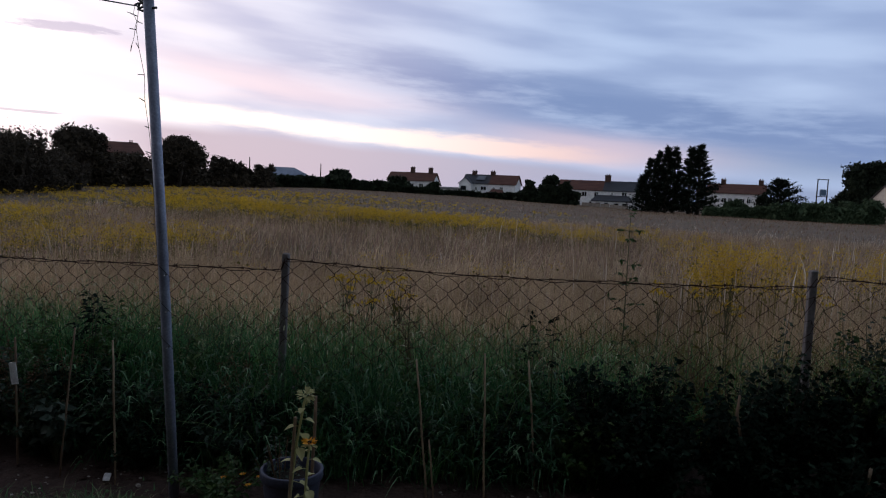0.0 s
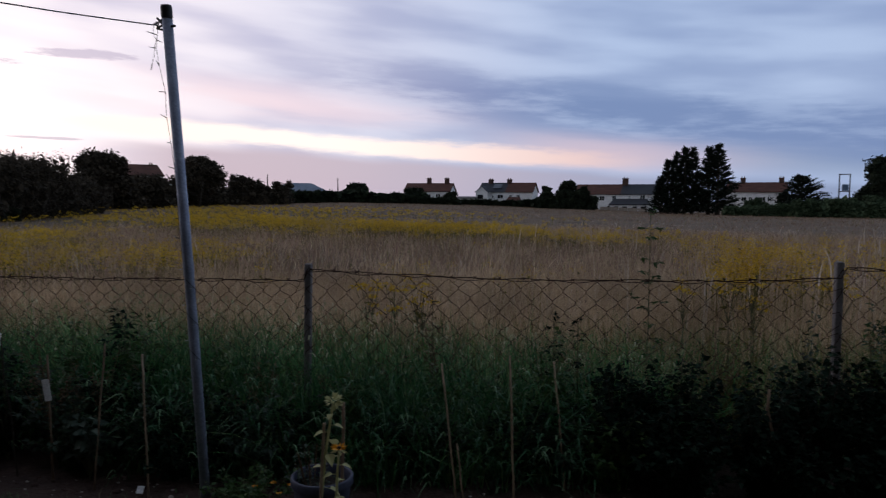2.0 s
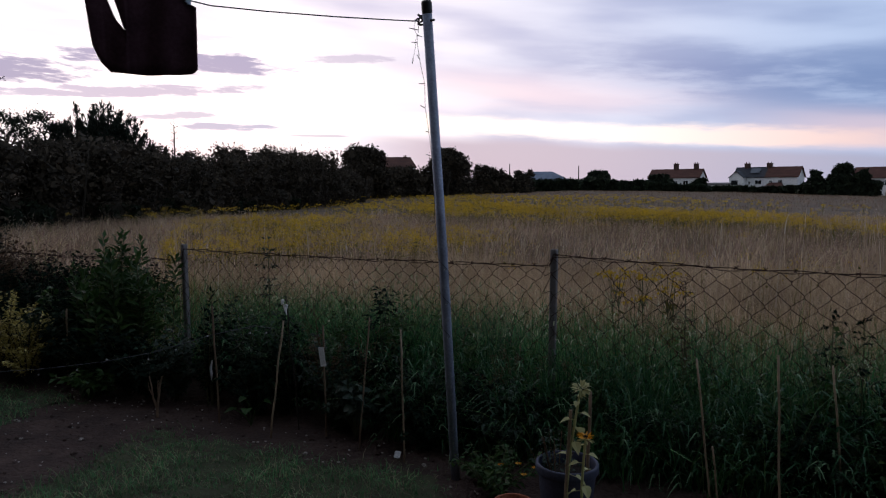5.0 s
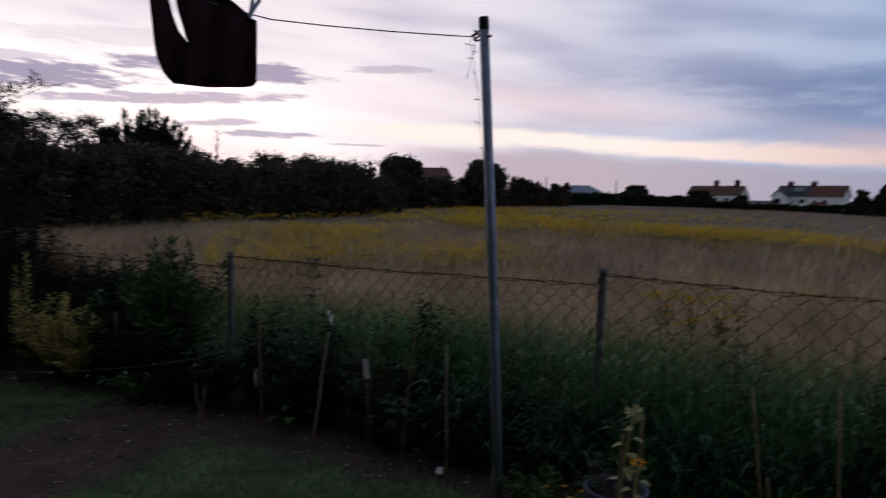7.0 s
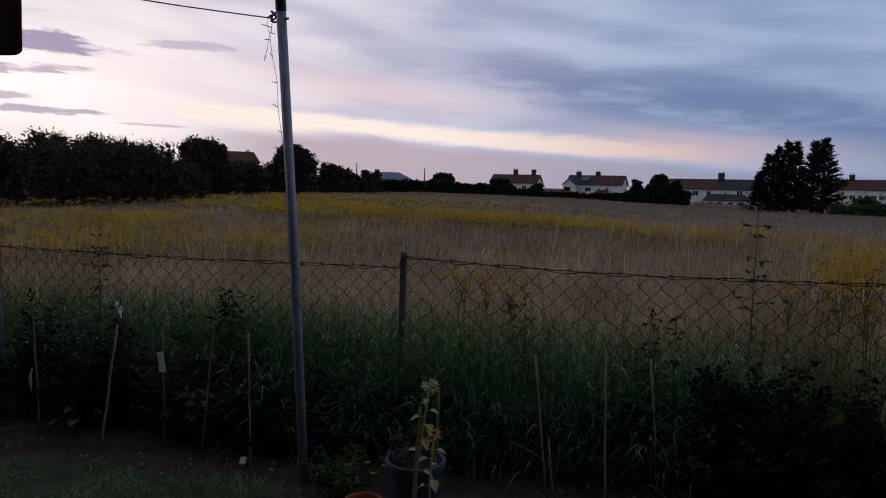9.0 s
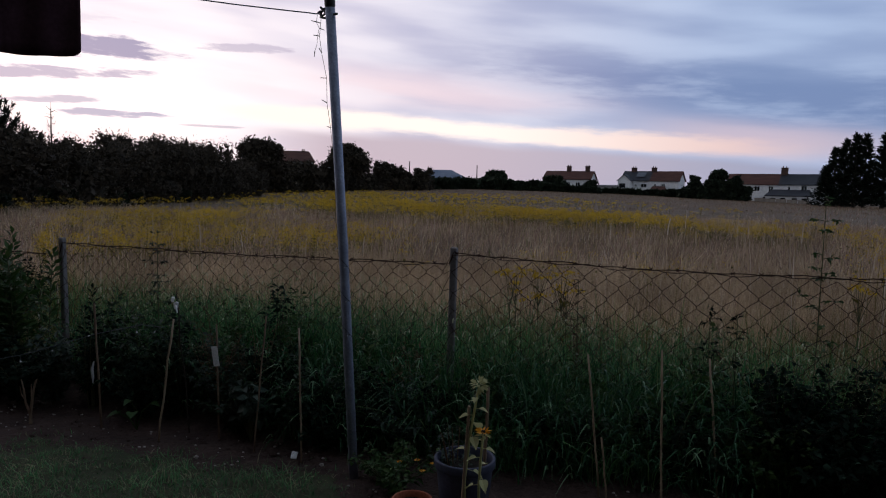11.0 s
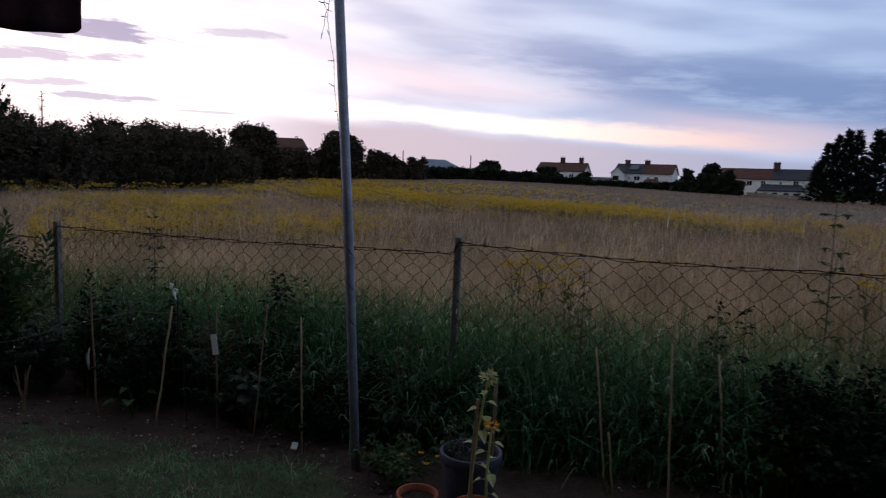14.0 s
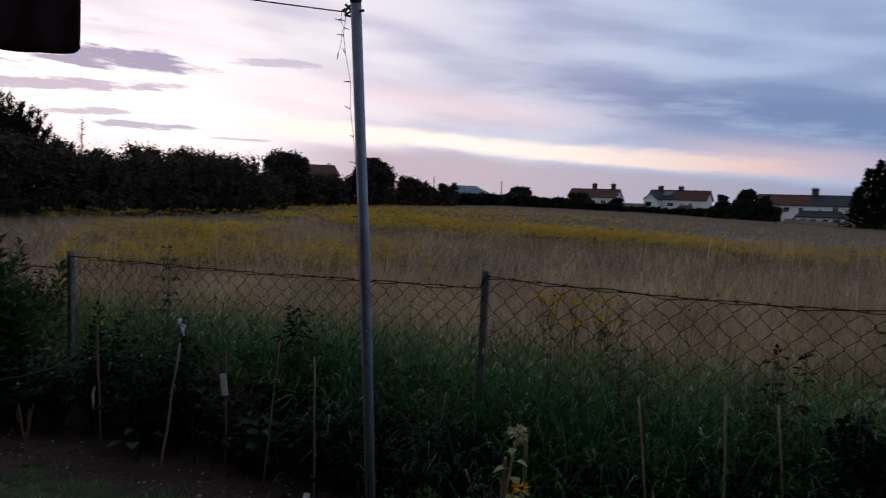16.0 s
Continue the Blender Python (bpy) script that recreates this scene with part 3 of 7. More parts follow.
patch("soil_bed", -10, 9, -2, 8, 0.07, lambda x, y: (np.stack([x, y], -1) - POST_B) @ OUT < 0.12, soil_height, "soil", "bare reddish-brown garden soil with small pale stones")
patch("lawn", -10, 8, -2, 5, 0.06, on_lawn, lambda x, y: soil_height(x, y) + 0.005 + 0.004 * wave(x, y, 4.0), "lawn_earth", "rough patchy green lawn beside the soil bed")

# ---- lawn blades, clods and stones ----
n = 120000
p = np.c_[rng.uniform(-7.5, 3.2, n), rng.uniform(0.2, 3.6, n)]
p = p[on_lawn(p[:, 0] + rng.normal(0, 0.075, n), p[:, 1] + rng.normal(0, 0.075, n)) & (p[:, 1] > 0.1 - 0.1 * p[:, 0])]
n = len(p)
s = Shape().quads(*blades(np.c_[p, soil_height(p[:, 0], p[:, 1]) + 0.003], rng.uniform(0.018, 0.058, n) * (1 + 0.6 * wave(p[:, 0], p[:, 1], 1.1)).clip(0.4, 2), rng.uniform(0.003, 0.0065, n), rng.uniform(0, 6.28, n), rng.uniform(0.3, 1.6, n), 2))
single("lawn_blades", s, "lawn_grass", "short uneven blades of lawn grass with dry tips", "grass", "stuff")


def pebble(c, r):
    a = Shape()
    v, f = [], []
    for k, (h, m) in enumerate(((-0.3, 0.75), (0.1, 1.0), (0.45, 0.6))):
        for j in range(6):
            g = j * math.pi / 3 + 0.3 * k
            q = r * m * rng.uniform(0.75, 1.2)
            v.append((c[0] + q * math.cos(g), c[1] + q * 0.8 * math.sin(g), c[2] + r * h))
    f += [(k * 6 + j, k * 6 + (j + 1) % 6, k * 6 + 6 + (j + 1) % 6, k * 6 + 6 + j) for k in range(2) for j in range(6)]
    f.append(tuple(range(12, 18)))
    return v, f


stones, clods = Shape(), Shape()
for k in range(900):
    x = rng.uniform(-4.8, 3.4)
    y = np.interp(x, LAWN_EDGE[:, 0], LAWN_EDGE[:, 1]) + rng.uniform(-0.05, 0.45) if k % 3 else rng.uniform(0.6, 2.4)
    if k % 3 == 0:
        x = rng.uniform(-4.6, -2.9)
    if on_lawn(np.array(x), np.array(y)):
        continue
    r = rng.uniform(0.003, 0.011) * (1.8 if rng.random() < 0.08 else 1)
    z = float(soil_height(np.array(x), np.array(y)))
    if k % 2:
        clods.polys(*pebble((x, y, z + r * 0.2), r * 1.5))
    else:
        stones.polys(*pebble((x, y, z + r * 0.3), r))
single("pebbles", stones, "stone", "small pale stones scattered over bare soil", "stones", "stuff")
single("soil_clods", clods, "soil", "crumbly lumps of reddish-brown soil on the bed", "soil", "stuff")

# ---- field: uncut grass, nearest dense, thinning with distance ----


def scatter(n, d0, d1, a0=-82, a1=52, power=1.0):
    d = np.sqrt(rng.uniform(0, 1, n) ** power * (d1 * d1 - d0 * d0) + d0 * d0)
    a = np.radians(rng.uniform(a0, a1, n))
    x, y = 0.7 + d * np.sin(a), -0.25 + d * np.cos(a)
    ok = in_field(x, y)
    return x[ok], y[ok]


def grass_field(name, count, d0, d1, h0, h1, w, segs, mat, label, bend=(0.05, 0.5), power=1.0):
    x, y = scatter(count, d0, d1, power=power)
    n = len(x)
    h = rng.uniform(h0, h1, n) * (1 + 0.16 * wave(x * 0.2, y * 0.2) + 0.14 * wave(x * 0.9, y * 0.9)).clip(0.45, 1.6)
    az = 0.4 + 1.6 * np.sin(x * 0.7 + 1.1 * np.sin(y * 0.5)) + rng.normal(0, 1.3, n)
    s = Shape().quads(*blades(np.c_[x, y, land(x, y) - 0.02], h, w * rng.uniform(0.6, 1.5, n), az, rng.uniform(*bend, n), segs))
    return single(name, s, mat, label, "grass", "stuff")


grass_field("meadow_grass", 76000, 3.5, 13, 0.25, 0.70, 0.0040, 2, "dry_grass", "tall dry straw-coloured meadow grass behind the wire fence", (0.05, 1.2))
grass_field("meadow_grass", 20000, 3.5, 13, 0.3, 0.62, 0.0055, 2, "dull_grass", "matted brown and purplish meadow grass behind the fence", (0.3, 1.5))
grass_field("meadow_grass", 40000, 12, 38, 0.35, 0.66, 0.011, 2, "dry_grass", "tall dry meadow grass across the field", (0.1, 1.3))
grass_field("meadow_grass", 84000, 12, 38, 0.3, 0.64, 0.014, 2, "dull_grass", "dull purplish-brown meadow grass across the field", (0.3, 1.6))
grass_field("meadow_grass", 90000, 36, 168, 0.10, 0.30, 0.04, 1, "far_grass", "distant brown meadow grass running to the houses", (0.1, 0.9), 0.8)
grass_field("meadow_grass", 36000, 36, 168, 0.12, 0.36, 0.035, 1, "dull_grass", "distant dry meadow grass running to the houses", (0.1, 0.9), 0.8)

# tall pale seed stalks that stand above the sward, in loose groups
x, y = scatter(15000, 4.6, 40, power=1.15)
clump = np.sin(x * 0.9 + 1.7 * np.sin(y * 0.41)) * np.sin(y * 0.63 + 1.3 * np.sin(x * 0.37)) + 0.5 * np.sin(x * 2.3 - y * 1.9)
ok = rng.random(len(x)) < np.clip(0.10 + 0.55 * clump, 0.03, 1) * np.clip((np.hypot(x, y) - 4) / 4, 0.35, 1)
x, y = x[ok], y[ok]
n, d = len(x), np.hypot(x, y)
h = rng.uniform(0.48, 0.80, n) * np.where(rng.random(n) < 0.10, 1.35, 1.0)
az, bd = rng.uniform(0, 6.28, n), rng.uniform(0.02, 0.8, n)
b = np.c_[x, y, land(x, y)]
s = Shape().quads(*blades(b, h, 0.0024 + 0.00019 * d, az, bd, 3))
for up in (0.97, 0.93, 0.88):
    drop = h * (up - 0.35 * np.minimum(bd, 1.3) * up * up)
    s.quads(*tufts(b + np.c_[np.cos(az) * bd * h * up * up, np.sin(az) * bd * h * up * up, drop] + rng.normal(0, 0.006, (n, 3)), 0.013 + 0.0008 * d, 0.45))
single("seed_stalks", s, "pale_straw", "tall pale seed stalks standing above the meadow grass", "grass", "stuff")

# a few very tall stalks near the fence
n = 90
a, d = np.radians(np.r_[rng.uniform(2, 36, 55), rng.uniform(-70, 36, 35)]), rng.uniform(5.6, 11.0, n)
x, y = 0.7 + d * np.sin(a), -0.25 + d * np.cos(a)
keep = in_field(x, y)
x, y, n = x[keep], y[keep], int(keep.sum())
h = rng.uniform(0.95, 1.4, n)
az, bd = rng.uniform(0, 6.28, n), rng.uniform(0.02, 0.25, n)
b = np.c_[x, y, land(x, y)]
s = Shape().quads(*blades(b, h, 0.006, az, bd, 4))
up = 0.8
top = b + np.c_[np.cos(az) * bd * h * up * up, np.sin(az) * bd * h * up * up, h * (up - 0.35 * bd * up * up)]
s.quads(*blades(top, h * 0.2, 0.011, az, bd * 2.2, 3))
single("tall_stalks", s, "pale_straw", "scattered head-high pale grass stalks with slim seed heads", "grass", "stuff")

# ragwort in drifts
DRIFTS = [(-12.5, 28.5, 0.91, -0.41, 19, 8.0, 1900), (-5.0, 25.0, 0.93, -0.36, 12, 4.0, 900), (-26, 52, 0.85, -0.52, 30, 17, 950), (-8.3, 10.8, 0.6, 0.8, 4.6, 3.0, 760), (-29, 24, -0.35, 0.94, 11, 2.4, 110),
          (-15.5, 15.5, -0.75, 0.66, 8, 4.5, 450), (2.5, 8.7, 0.9, 0.3, 0.6, 0.6, 56), (3.2, 9.0, 0.9, 0.3, 0.7, 0.6, 30), (5.8, 11.5, 0.5, 0.86, 2.4, 0.9, 26), (4.4, 9.4, 0.8, 0.5, 3.0, 1.2, 14), (-1.0, 9.0, 0.9, 0.2, 4.0, 1.5, 26), (-20, 33, 0.7, -0.7, 20, 9, 330)]
heads, greens = Shape(), Shape()
for cx, cy, dx, dy, la, lb, count in DRIFTS:
    count = int(count * 1.55)
    u, v = np.clip(rng.normal(0, 0.42, count), -0.85, 0.8), np.clip(rng.normal(0, 0.4, count), -0.66, 0.66) + rng.normal(0, 0.05, count)
    x, y = cx + u * la * dx - v * lb * dy, cy + u * la * dy + v * lb * dx
    thick = np.sin(x * 0.55 + 1.3 * np.sin(y * 0.31)) * np.sin(y * 0.42 + 1.1 * np.sin(x * 0.27)) + 0.5 * np.sin(x * 1.3 + y * 0.9)
    ok = in_field(x, y) & (rng.random(count) < (1.0 if cx > 2 else np.clip(0.62 + 0.5 * thick, 0.12, 1)))
    x, y = x[ok], y[ok]
    n = len(x)
    d = np.hypot(x, y)
    tall = cx > 2
    h = rng.uniform(0.48, 0.80, n) * (1.5 if tall else 1.0)
    per = 90 if tall else 44
    rad = rng.uniform(0.06, 0.22, n)
    a = rng.uniform(0, 6.28, (n, per))
    r = np.sqrt(rng.uniform(0, 1, (n, per))) * rad[:, None]
    hx, hy = x[:, None] + r * np.cos(a), y[:, None] + r * np.sin(a)
    hz = land(x, y)[:, None] + h[:, None] - 0.5 * r + rng.normal(0, 0.025, (n, per)) - np.abs(rng.normal(0, 0.11 if tall else 0.02, (n, per)))
    size = (0.010 + 0.00044 * d)[:, None] * rng.uniform(0.7, 1.4, (n, per))
    heads.quads(*tufts(np.stack([hx, hy, hz], -1).reshape(-1, 3), size.ravel()))
    zero = land(x, y)
    greens.quads(*blades(np.c_[x, y, zero], h, 0.007 + 0.0003 * d, rng.uniform(0, 6.28, n), 0.1, 2))
    lv = np.stack([x[:, None] + rng.normal(0, 0.07, (n, 2)), y[:, None] + rng.normal(0, 0.07, (n, 2)), zero[:, None] + h[:, None] * rng.uniform(0.35, 0.9, (n, 2))], -1).reshape(-1, 3)
    greens.quads(*tufts(lv, np.repeat(0.035 + 0.0008 * d, 2)))
single("ragwort_flowers", heads, "ragwort_flower", "drifts of bright yellow ragwort flower heads in the meadow", "wildflowers", "stuff")
single("ragwort_stems", greens, "ragwort_leaf", "olive stems and leaves of ragwort in the meadow", "wildflowers", "stuff")


# ---- trees and hedges ----


def spread_leaf(shape, lobes, per, size, flat=0.6):
    """Leaf sprays in lumpy lobes: dense near each lobe's skin, ragged outside it."""
    for (c, r) in lobes:
        k = max(int(per * (r[0] * r[1] * r[2]) ** 0.6), 24)
        for count, r0, r1, big in ((k // 3 + 8, 0.1, 0.8, 2.5), (k, 0.72, 1.0, 1.0)):
            d = unit(rng.normal(0, 1, (count, 3)))
            rad = rng.uniform(r0, r1, count)
            rad *= 1 + 0.22 * np.sin(d[:, 0] * 6 + c[0] * 3) * np.sin(d[:, 2] * 5 + c[1] * 2) + 0.12 * np.sin(d[:, 1] * 11 + c[0])
            if big == 1.0:
                rad *= np.where(rng.random(count) < 0.14, rng.uniform(1.0, 1.18, count), 1.0)
            shape.quads(*tufts(np.asarray(c) + d * rad[:, None] * np.asarray(r), size * big * rng.uniform(0.5, 1.5, count), flat))


def tree(name, base, height, width, label, leaf="far_leaf", size=0.45, per=330, lobes=16, trunk=0.25, skirt=0.3, category="tree", group="", seed=1):
    """A broad-leaved tree: trunk, limbs to each lobe, and a ragged crown."""
    r = np.random.default_rng(seed)
    t = thing(name, base, label, category, group)
    b = np.asarray(base, float)
    tr, cr, lob = Shape(), Shape(), []
    top = b + np.array([r.normal(0, 0.03) * height, r.normal(0, 0.03) * height, height * 0.7])
    tube(tr, [b - [0, 0, 0.1], b * 0.5 + top * 0.5 + [0.04 * height, 0, 0], top], [trunk, trunk * 0.7, trunk * 0.25], 7)
    for k in range(lobes):
        a = k * 2.4 + r.uniform(-0.4, 0.4)
        f = math.sqrt((k + 0.5) / lobes)
        h = skirt + (0.93 - skirt) * (1 - f * f * r.uniform(0.5, 1.0))
        c = b + np.array([math.cos(a) * f * width * 0.34, math.sin(a) * f * width * 0.34, h * height * r.uniform(0.82, 0.98)])
        q = width * r.uniform(0.13, 0.25)
        lob.append((c, (q, q, min(q * r.uniform(0.6, 1.0), height * 0.2))))
        m = b + (top - b) * r.uniform(0.4, 0.9)
        tube(tr, [m, (m + c) / 2 + [0, 0, -0.03 * height], c], [trunk * 0.35, trunk * 0.22, trunk * 0.06], 5)
    spread_leaf(cr, lob, per, size)
    part("trunk", tr, "bark", t, smooth=True)
    part("crown", cr, leaf, t, kind="stuff")
    return t


def shrubby(name, base, height, width, label, leaf, size, per, seed, depth=None, category="hedge", group=""):
    """A dense woody bush down to the ground, with stems inside and an uneven top."""
    r = np.random.default_rng(seed)
    t = thing(name, base, label, category, group)
    b = np.asarray(base, float)
    depth = depth or width
    st, cr, lob = Shape(), Shape(), []
    q0 = min(height, width) * 0.24
    cols = max(int(width / (q0 * 0.95)), 3)
    for i in range(cols):
        u = (i + 0.5) / cols - 0.5
        top = height * (0.97 - 0.15 * abs(2 * u) ** 3) * r.uniform(0.78, 1.05)
        rows = max(int(top / (q0 * 1.1)), 2)
        for j in range(rows):
            for v in ((-0.3, 0.3) if depth > q0 * 3 else (0.0,)):
                q = q0 * r.uniform(0.7, 1.2)
                h = max(top * (j + 0.6) / rows, q * 0.6)
                c = b + np.array([u * width + r.normal(0, 0.25) * q0, v * depth + r.normal(0, 0.3) * q0, min(h, top - q * 0.7)])
                lob.append((c, (q * 1.1, q, q * r.uniform(0.7, 1.0))))
        for k in range(2):
            x = u * width + r.normal(0, 0.2) * q0
            y = r.uniform(-0.3, 0.3) * depth
            tube(st, [b + [x * 0.7, y * 0.6, -0.1], b + [x * 0.9, y, top * 0.5], b + [x, y + r.normal(0, 0.2) * q0, top * r.uniform(0.95, 1.1)]], [0.016 * height, 0.01 * height, 0.006], 4)
    spread_leaf(cr, lob, per, size)
    # loose sprays that break the outline
    k = cols * 4
    x = r.uniform(-0.5, 0.5, k)
    at = b + np.c_[x * width, r.uniform(-0.4, 0.4, k) * depth, height * (0.97 - 0.25 * np.abs(2 * x) ** 3) * r.uniform(0.7, 1.04, k)]
    cr.quads(*tufts(at, size * r.uniform(0.5, 1.2, k), 0.5))
    part("branchwork", st, "bark", t, kind="stuff")
    part("foliage", cr, leaf, t, kind="stuff")
    return t


def conifer(name, base, height, width, label, seed, per=26, leaf="conifer_leaf", spiky=0.5, category="conifer", start=0.04, full=0.8, rate=3.2, boughs=9, sweep=0.0, fuzz=1.0):
    """A dark conifer: whorls of drooping boughs with sprays, ragged at the edge."""
    r = np.random.default_rng(seed)
    t = thing(name, base, label, category)
    b = np.asarray(base, float)
    tr, cr = Shape(), Shape()
    tube(tr, [b, b + [0, 0, height * 0.5], b + [0, 0, height * 0.985]], [width * 0.045, width * 0.03, 0.02], 7)
    tiers = int(height * rate)
    for k in range(tiers):
        f = start + (1 - start) * k / tiers
        reach = width * 0.5 * (1 - f) ** full + 0.12
        for j in range(boughs):
            a = r.uniform(0, 6.28)
            g = f + r.uniform(-0.5, 0.5) * (1 - start) / tiers
            q = (width * 0.5 * max(1 - g, 0.0) ** full + 0.1) * r.uniform(1 - spiky, 1.15)
            tip = b + np.array([math.cos(a) * q, math.sin(a) * q, height * min(g, 0.985) + r.uniform(-0.05, 0.3) * q * 0.6 + 0.1 + sweep * q * r.uniform(0.6, 1.2)])
            root = b + [0, 0, height * min(g, 0.985)]
            if j < 3:
                tube(tr, [root, tip], [0.03, 0.008], 4)
            w = r.uniform(0.15, 1.05, per) ** 0.7
            at = root + (tip - root) * w[:, None] + r.normal(0, (0.10 + 0.07 * q) * fuzz, (per, 3)) * [1, 1, 0.7]
            h2 = per // 2
            cr.quads(*tufts(at[:h2], (0.26 if height > 7.5 else 0.2) * width / 6 * r.uniform(0.6, 1.5, h2) + 0.1, 0.4))
            cr.quads(*leaves(at[h2:], unit(tip - root) + r.normal(0, 0.35, (per - h2, 3)) + [0, 0, 0.12], r.uniform(0.4, 0.95, per - h2), r.uniform(0.09, 0.18, per - h2)))
    part("trunk", tr, "bark", t)
    part("crown", cr, leaf, t, kind="stuff")
    return t


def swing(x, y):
    """Far places are set from their bearings in the camera's view; this turns them by a fraction of a degree to fit it.
    """
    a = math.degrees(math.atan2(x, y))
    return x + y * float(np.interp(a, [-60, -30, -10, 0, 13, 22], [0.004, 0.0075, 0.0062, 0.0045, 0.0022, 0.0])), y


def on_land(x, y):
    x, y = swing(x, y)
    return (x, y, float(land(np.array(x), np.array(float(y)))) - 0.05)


# hedge along the field's side, bush by bush, taller towards its far end
path = np.array([(-29.6, 8.0), (-29.8, 11.0), (-31.2, 15.5), (-33.0, 19.5), (-36.2, 26.0), (-41.0, 36.5), (-45.0, 46.0), (-48.5, 54.0), (-57.0, 64.0), (-70.0, 82.0)])
seg = np.r_[0, np.cumsum(np.hypot(*np.diff(path, axis=0).T))]
for k in range(29):
    x, y = (np.interp(k / 28 * seg[-1], seg, path[:, i]) for i in (0, 1))
    d = math.hypot(x, y)
    h = (np.interp(d, [28, 43, 47, 53, 58, 61, 72], [4.3, 4.55, 4.6, 4.7, 5.2, 5.75, 6.4]) if y < 49 else 3.9) * (1 + 0.06 * math.sin(k * 2.3) * math.sin(k * 0.9))
    shrubby("hedge_bush", on_land(x, y), h, 4.8, "dense dark hawthorn hedge bush along the meadow's edge", "hedge_leaf", 0.16, 270, 20 + k, 4.2, "hedge", "hedge along the meadow")
# scrub at its foot
for k, (x, y, h) in enumerate([(-29.2, 13.5, 1.2), (-31.0, 18.5, 1.0), (-33.4, 23.5, 1.3), (-37, 31, 1.2), (-41, 39, 1.3), (-28.0, 8.5, 1.5)]):
    shrubby("bramble_scrub", on_land(x, y), h, 3.2, "low dark bramble scrub at the hedge's foot", "far_leaf", 0.16, 420, 60 + k, 2.0, "scrub", "scrub under the hedge")



def plumed(name, base, height, width, label, seed, plumes=70):
    """A cypress-like tree: plumes sweep up and out from the trunk and end in separate pointed tips."""
    r = np.random.default_rng(seed)
    t = thing(name, base, label, "tree")
    b = np.asarray(base, float)
    tr, cr = Shape(), Shape()
    tube(tr, [b - [0, 0, 0.1], b + [0, 0, height * 0.55]], [0.16, 0.07], 7)
    for k in range(plumes):
        a, q = k * 2.4 + r.uniform(-0.3, 0.3), math.sqrt((k + 0.5) / plumes)
        out = np.array([math.cos(a), math.sin(a), 0.0])
        foot = b + [0, 0, height * (0.45 - 0.35 * q) * r.uniform(0.6, 1.2)]
        top = height * (1.0 - 0.42 * q * q) * r.uniform(0.86, 1.03)
        tip = b + out * (width * 0.5 * q * r.uniform(0.85, 1.1)) + [0, 0, top]
        mid = (foot + tip) / 2 + out * width * 0.12 * q
        f = np.linspace(0, 1, 9)[:, None]
        pts = foot * (1 - f) ** 2 + 2 * f * (1 - f) * mid + tip * f * f
        tube(tr, pts[::2], np.linspace(0.03, 0.006, 5), 4, False)
        w = r.uniform(0.15, 1.0, 190)
        at = np.stack([np.interp(w, f[:, 0], pts[:, i]) for i in range(3)], 1) + r.normal(0, 1, (190, 3)) * (0.32 * (1 - w) ** 0.7 + 0.02)[:, None]
        up = unit(tip - mid)
        cr.quads(*leaves(at, up * 1.0 + r.normal(0, 0.42, (190, 3)), r.uniform(0.18, 0.42, 190), r.uniform(0.05, 0.09, 190)))
        cr.quads(*tufts(np.stack([np.interp(w[:26] * 0.75, f[:, 0], pts[:, i]) for i in range(3)], 1) + r.normal(0, 0.15, (26, 3)), 0.5))
    part("trunk", tr, "bark", t)
    part("crown", cr, "conifer_leaf", t, kind="stuff")


plumed("cypress", on_land(-38.1, 22.6), 6.8, 6.6, "bushy dark cypress with upswept pointed plumes above the hedge", 3, 110)
plumed("cypress", on_land(-38.9, 20.6), 5.3, 3.6, "smaller bushy dark cypress with upswept pointed plumes", 4, 40)
pine = thing("pine_tree", on_land(-40.0, 18.2), "thin pine with airy clumps of needles and sky between", "tree")
b, r = np.array(on_land(-40.0, 18.2)), np.random.default_rng(8)
tr, cr = Shape(), Shape()
tube(tr, [b - [0, 0, 0.1], b + [0.15, 0, 2.8], b + [0.0, 0.1, 4.2], b + [0.3, 0.3, 5.1]], [0.16, 0.12, 0.08, 0.03], 7)
for dx, dy, hz in ((-0.9, -1.3, 5.6), (-0.3, -0.4, 5.85), (0.3, 0.5, 5.5), (0.9, 1.3, 5.75), (1.3, 2.0, 5.2), (-0.6, -0.7, 4.85), (0.5, 0.7, 4.9), (-0.9, -1.5, 4.2), (0.8, 1.3, 4.3)):
    c = b + np.array([dx, dy, hz])
    tube(tr, [b + [0.05, 0.05, hz - 1.1], (b + c) / 2 + [0, 0, hz * 0.5 - 0.6], c], [0.06, 0.04, 0.015], 5)
    at = c + r.normal(0, 1, (900, 3)) * [0.33, 0.36, 0.19]
    cr.quads(*tufts(at, r.uniform(0.07, 0.22, 900), 0.45))
part("trunk", tr, "bark", pine)
part("crown", cr, "conifer_leaf", pine, kind="stuff")
tree("hedge_tree", on_land(-39.5, 14.9), 6.3, 4.2, "dark round-topped tree behind the hedge", "hedge_leaf", 0.19, 520, 12, 0.2, 0.3, "tree", "", 9)
tree("hedge_tree", on_land(-36.0, 9.5), 6.6, 5.6, "dark round-topped tree behind the hedge", "hedge_leaf", 0.19, 520, 12, 0.2, 0.3, "tree", "", 10)
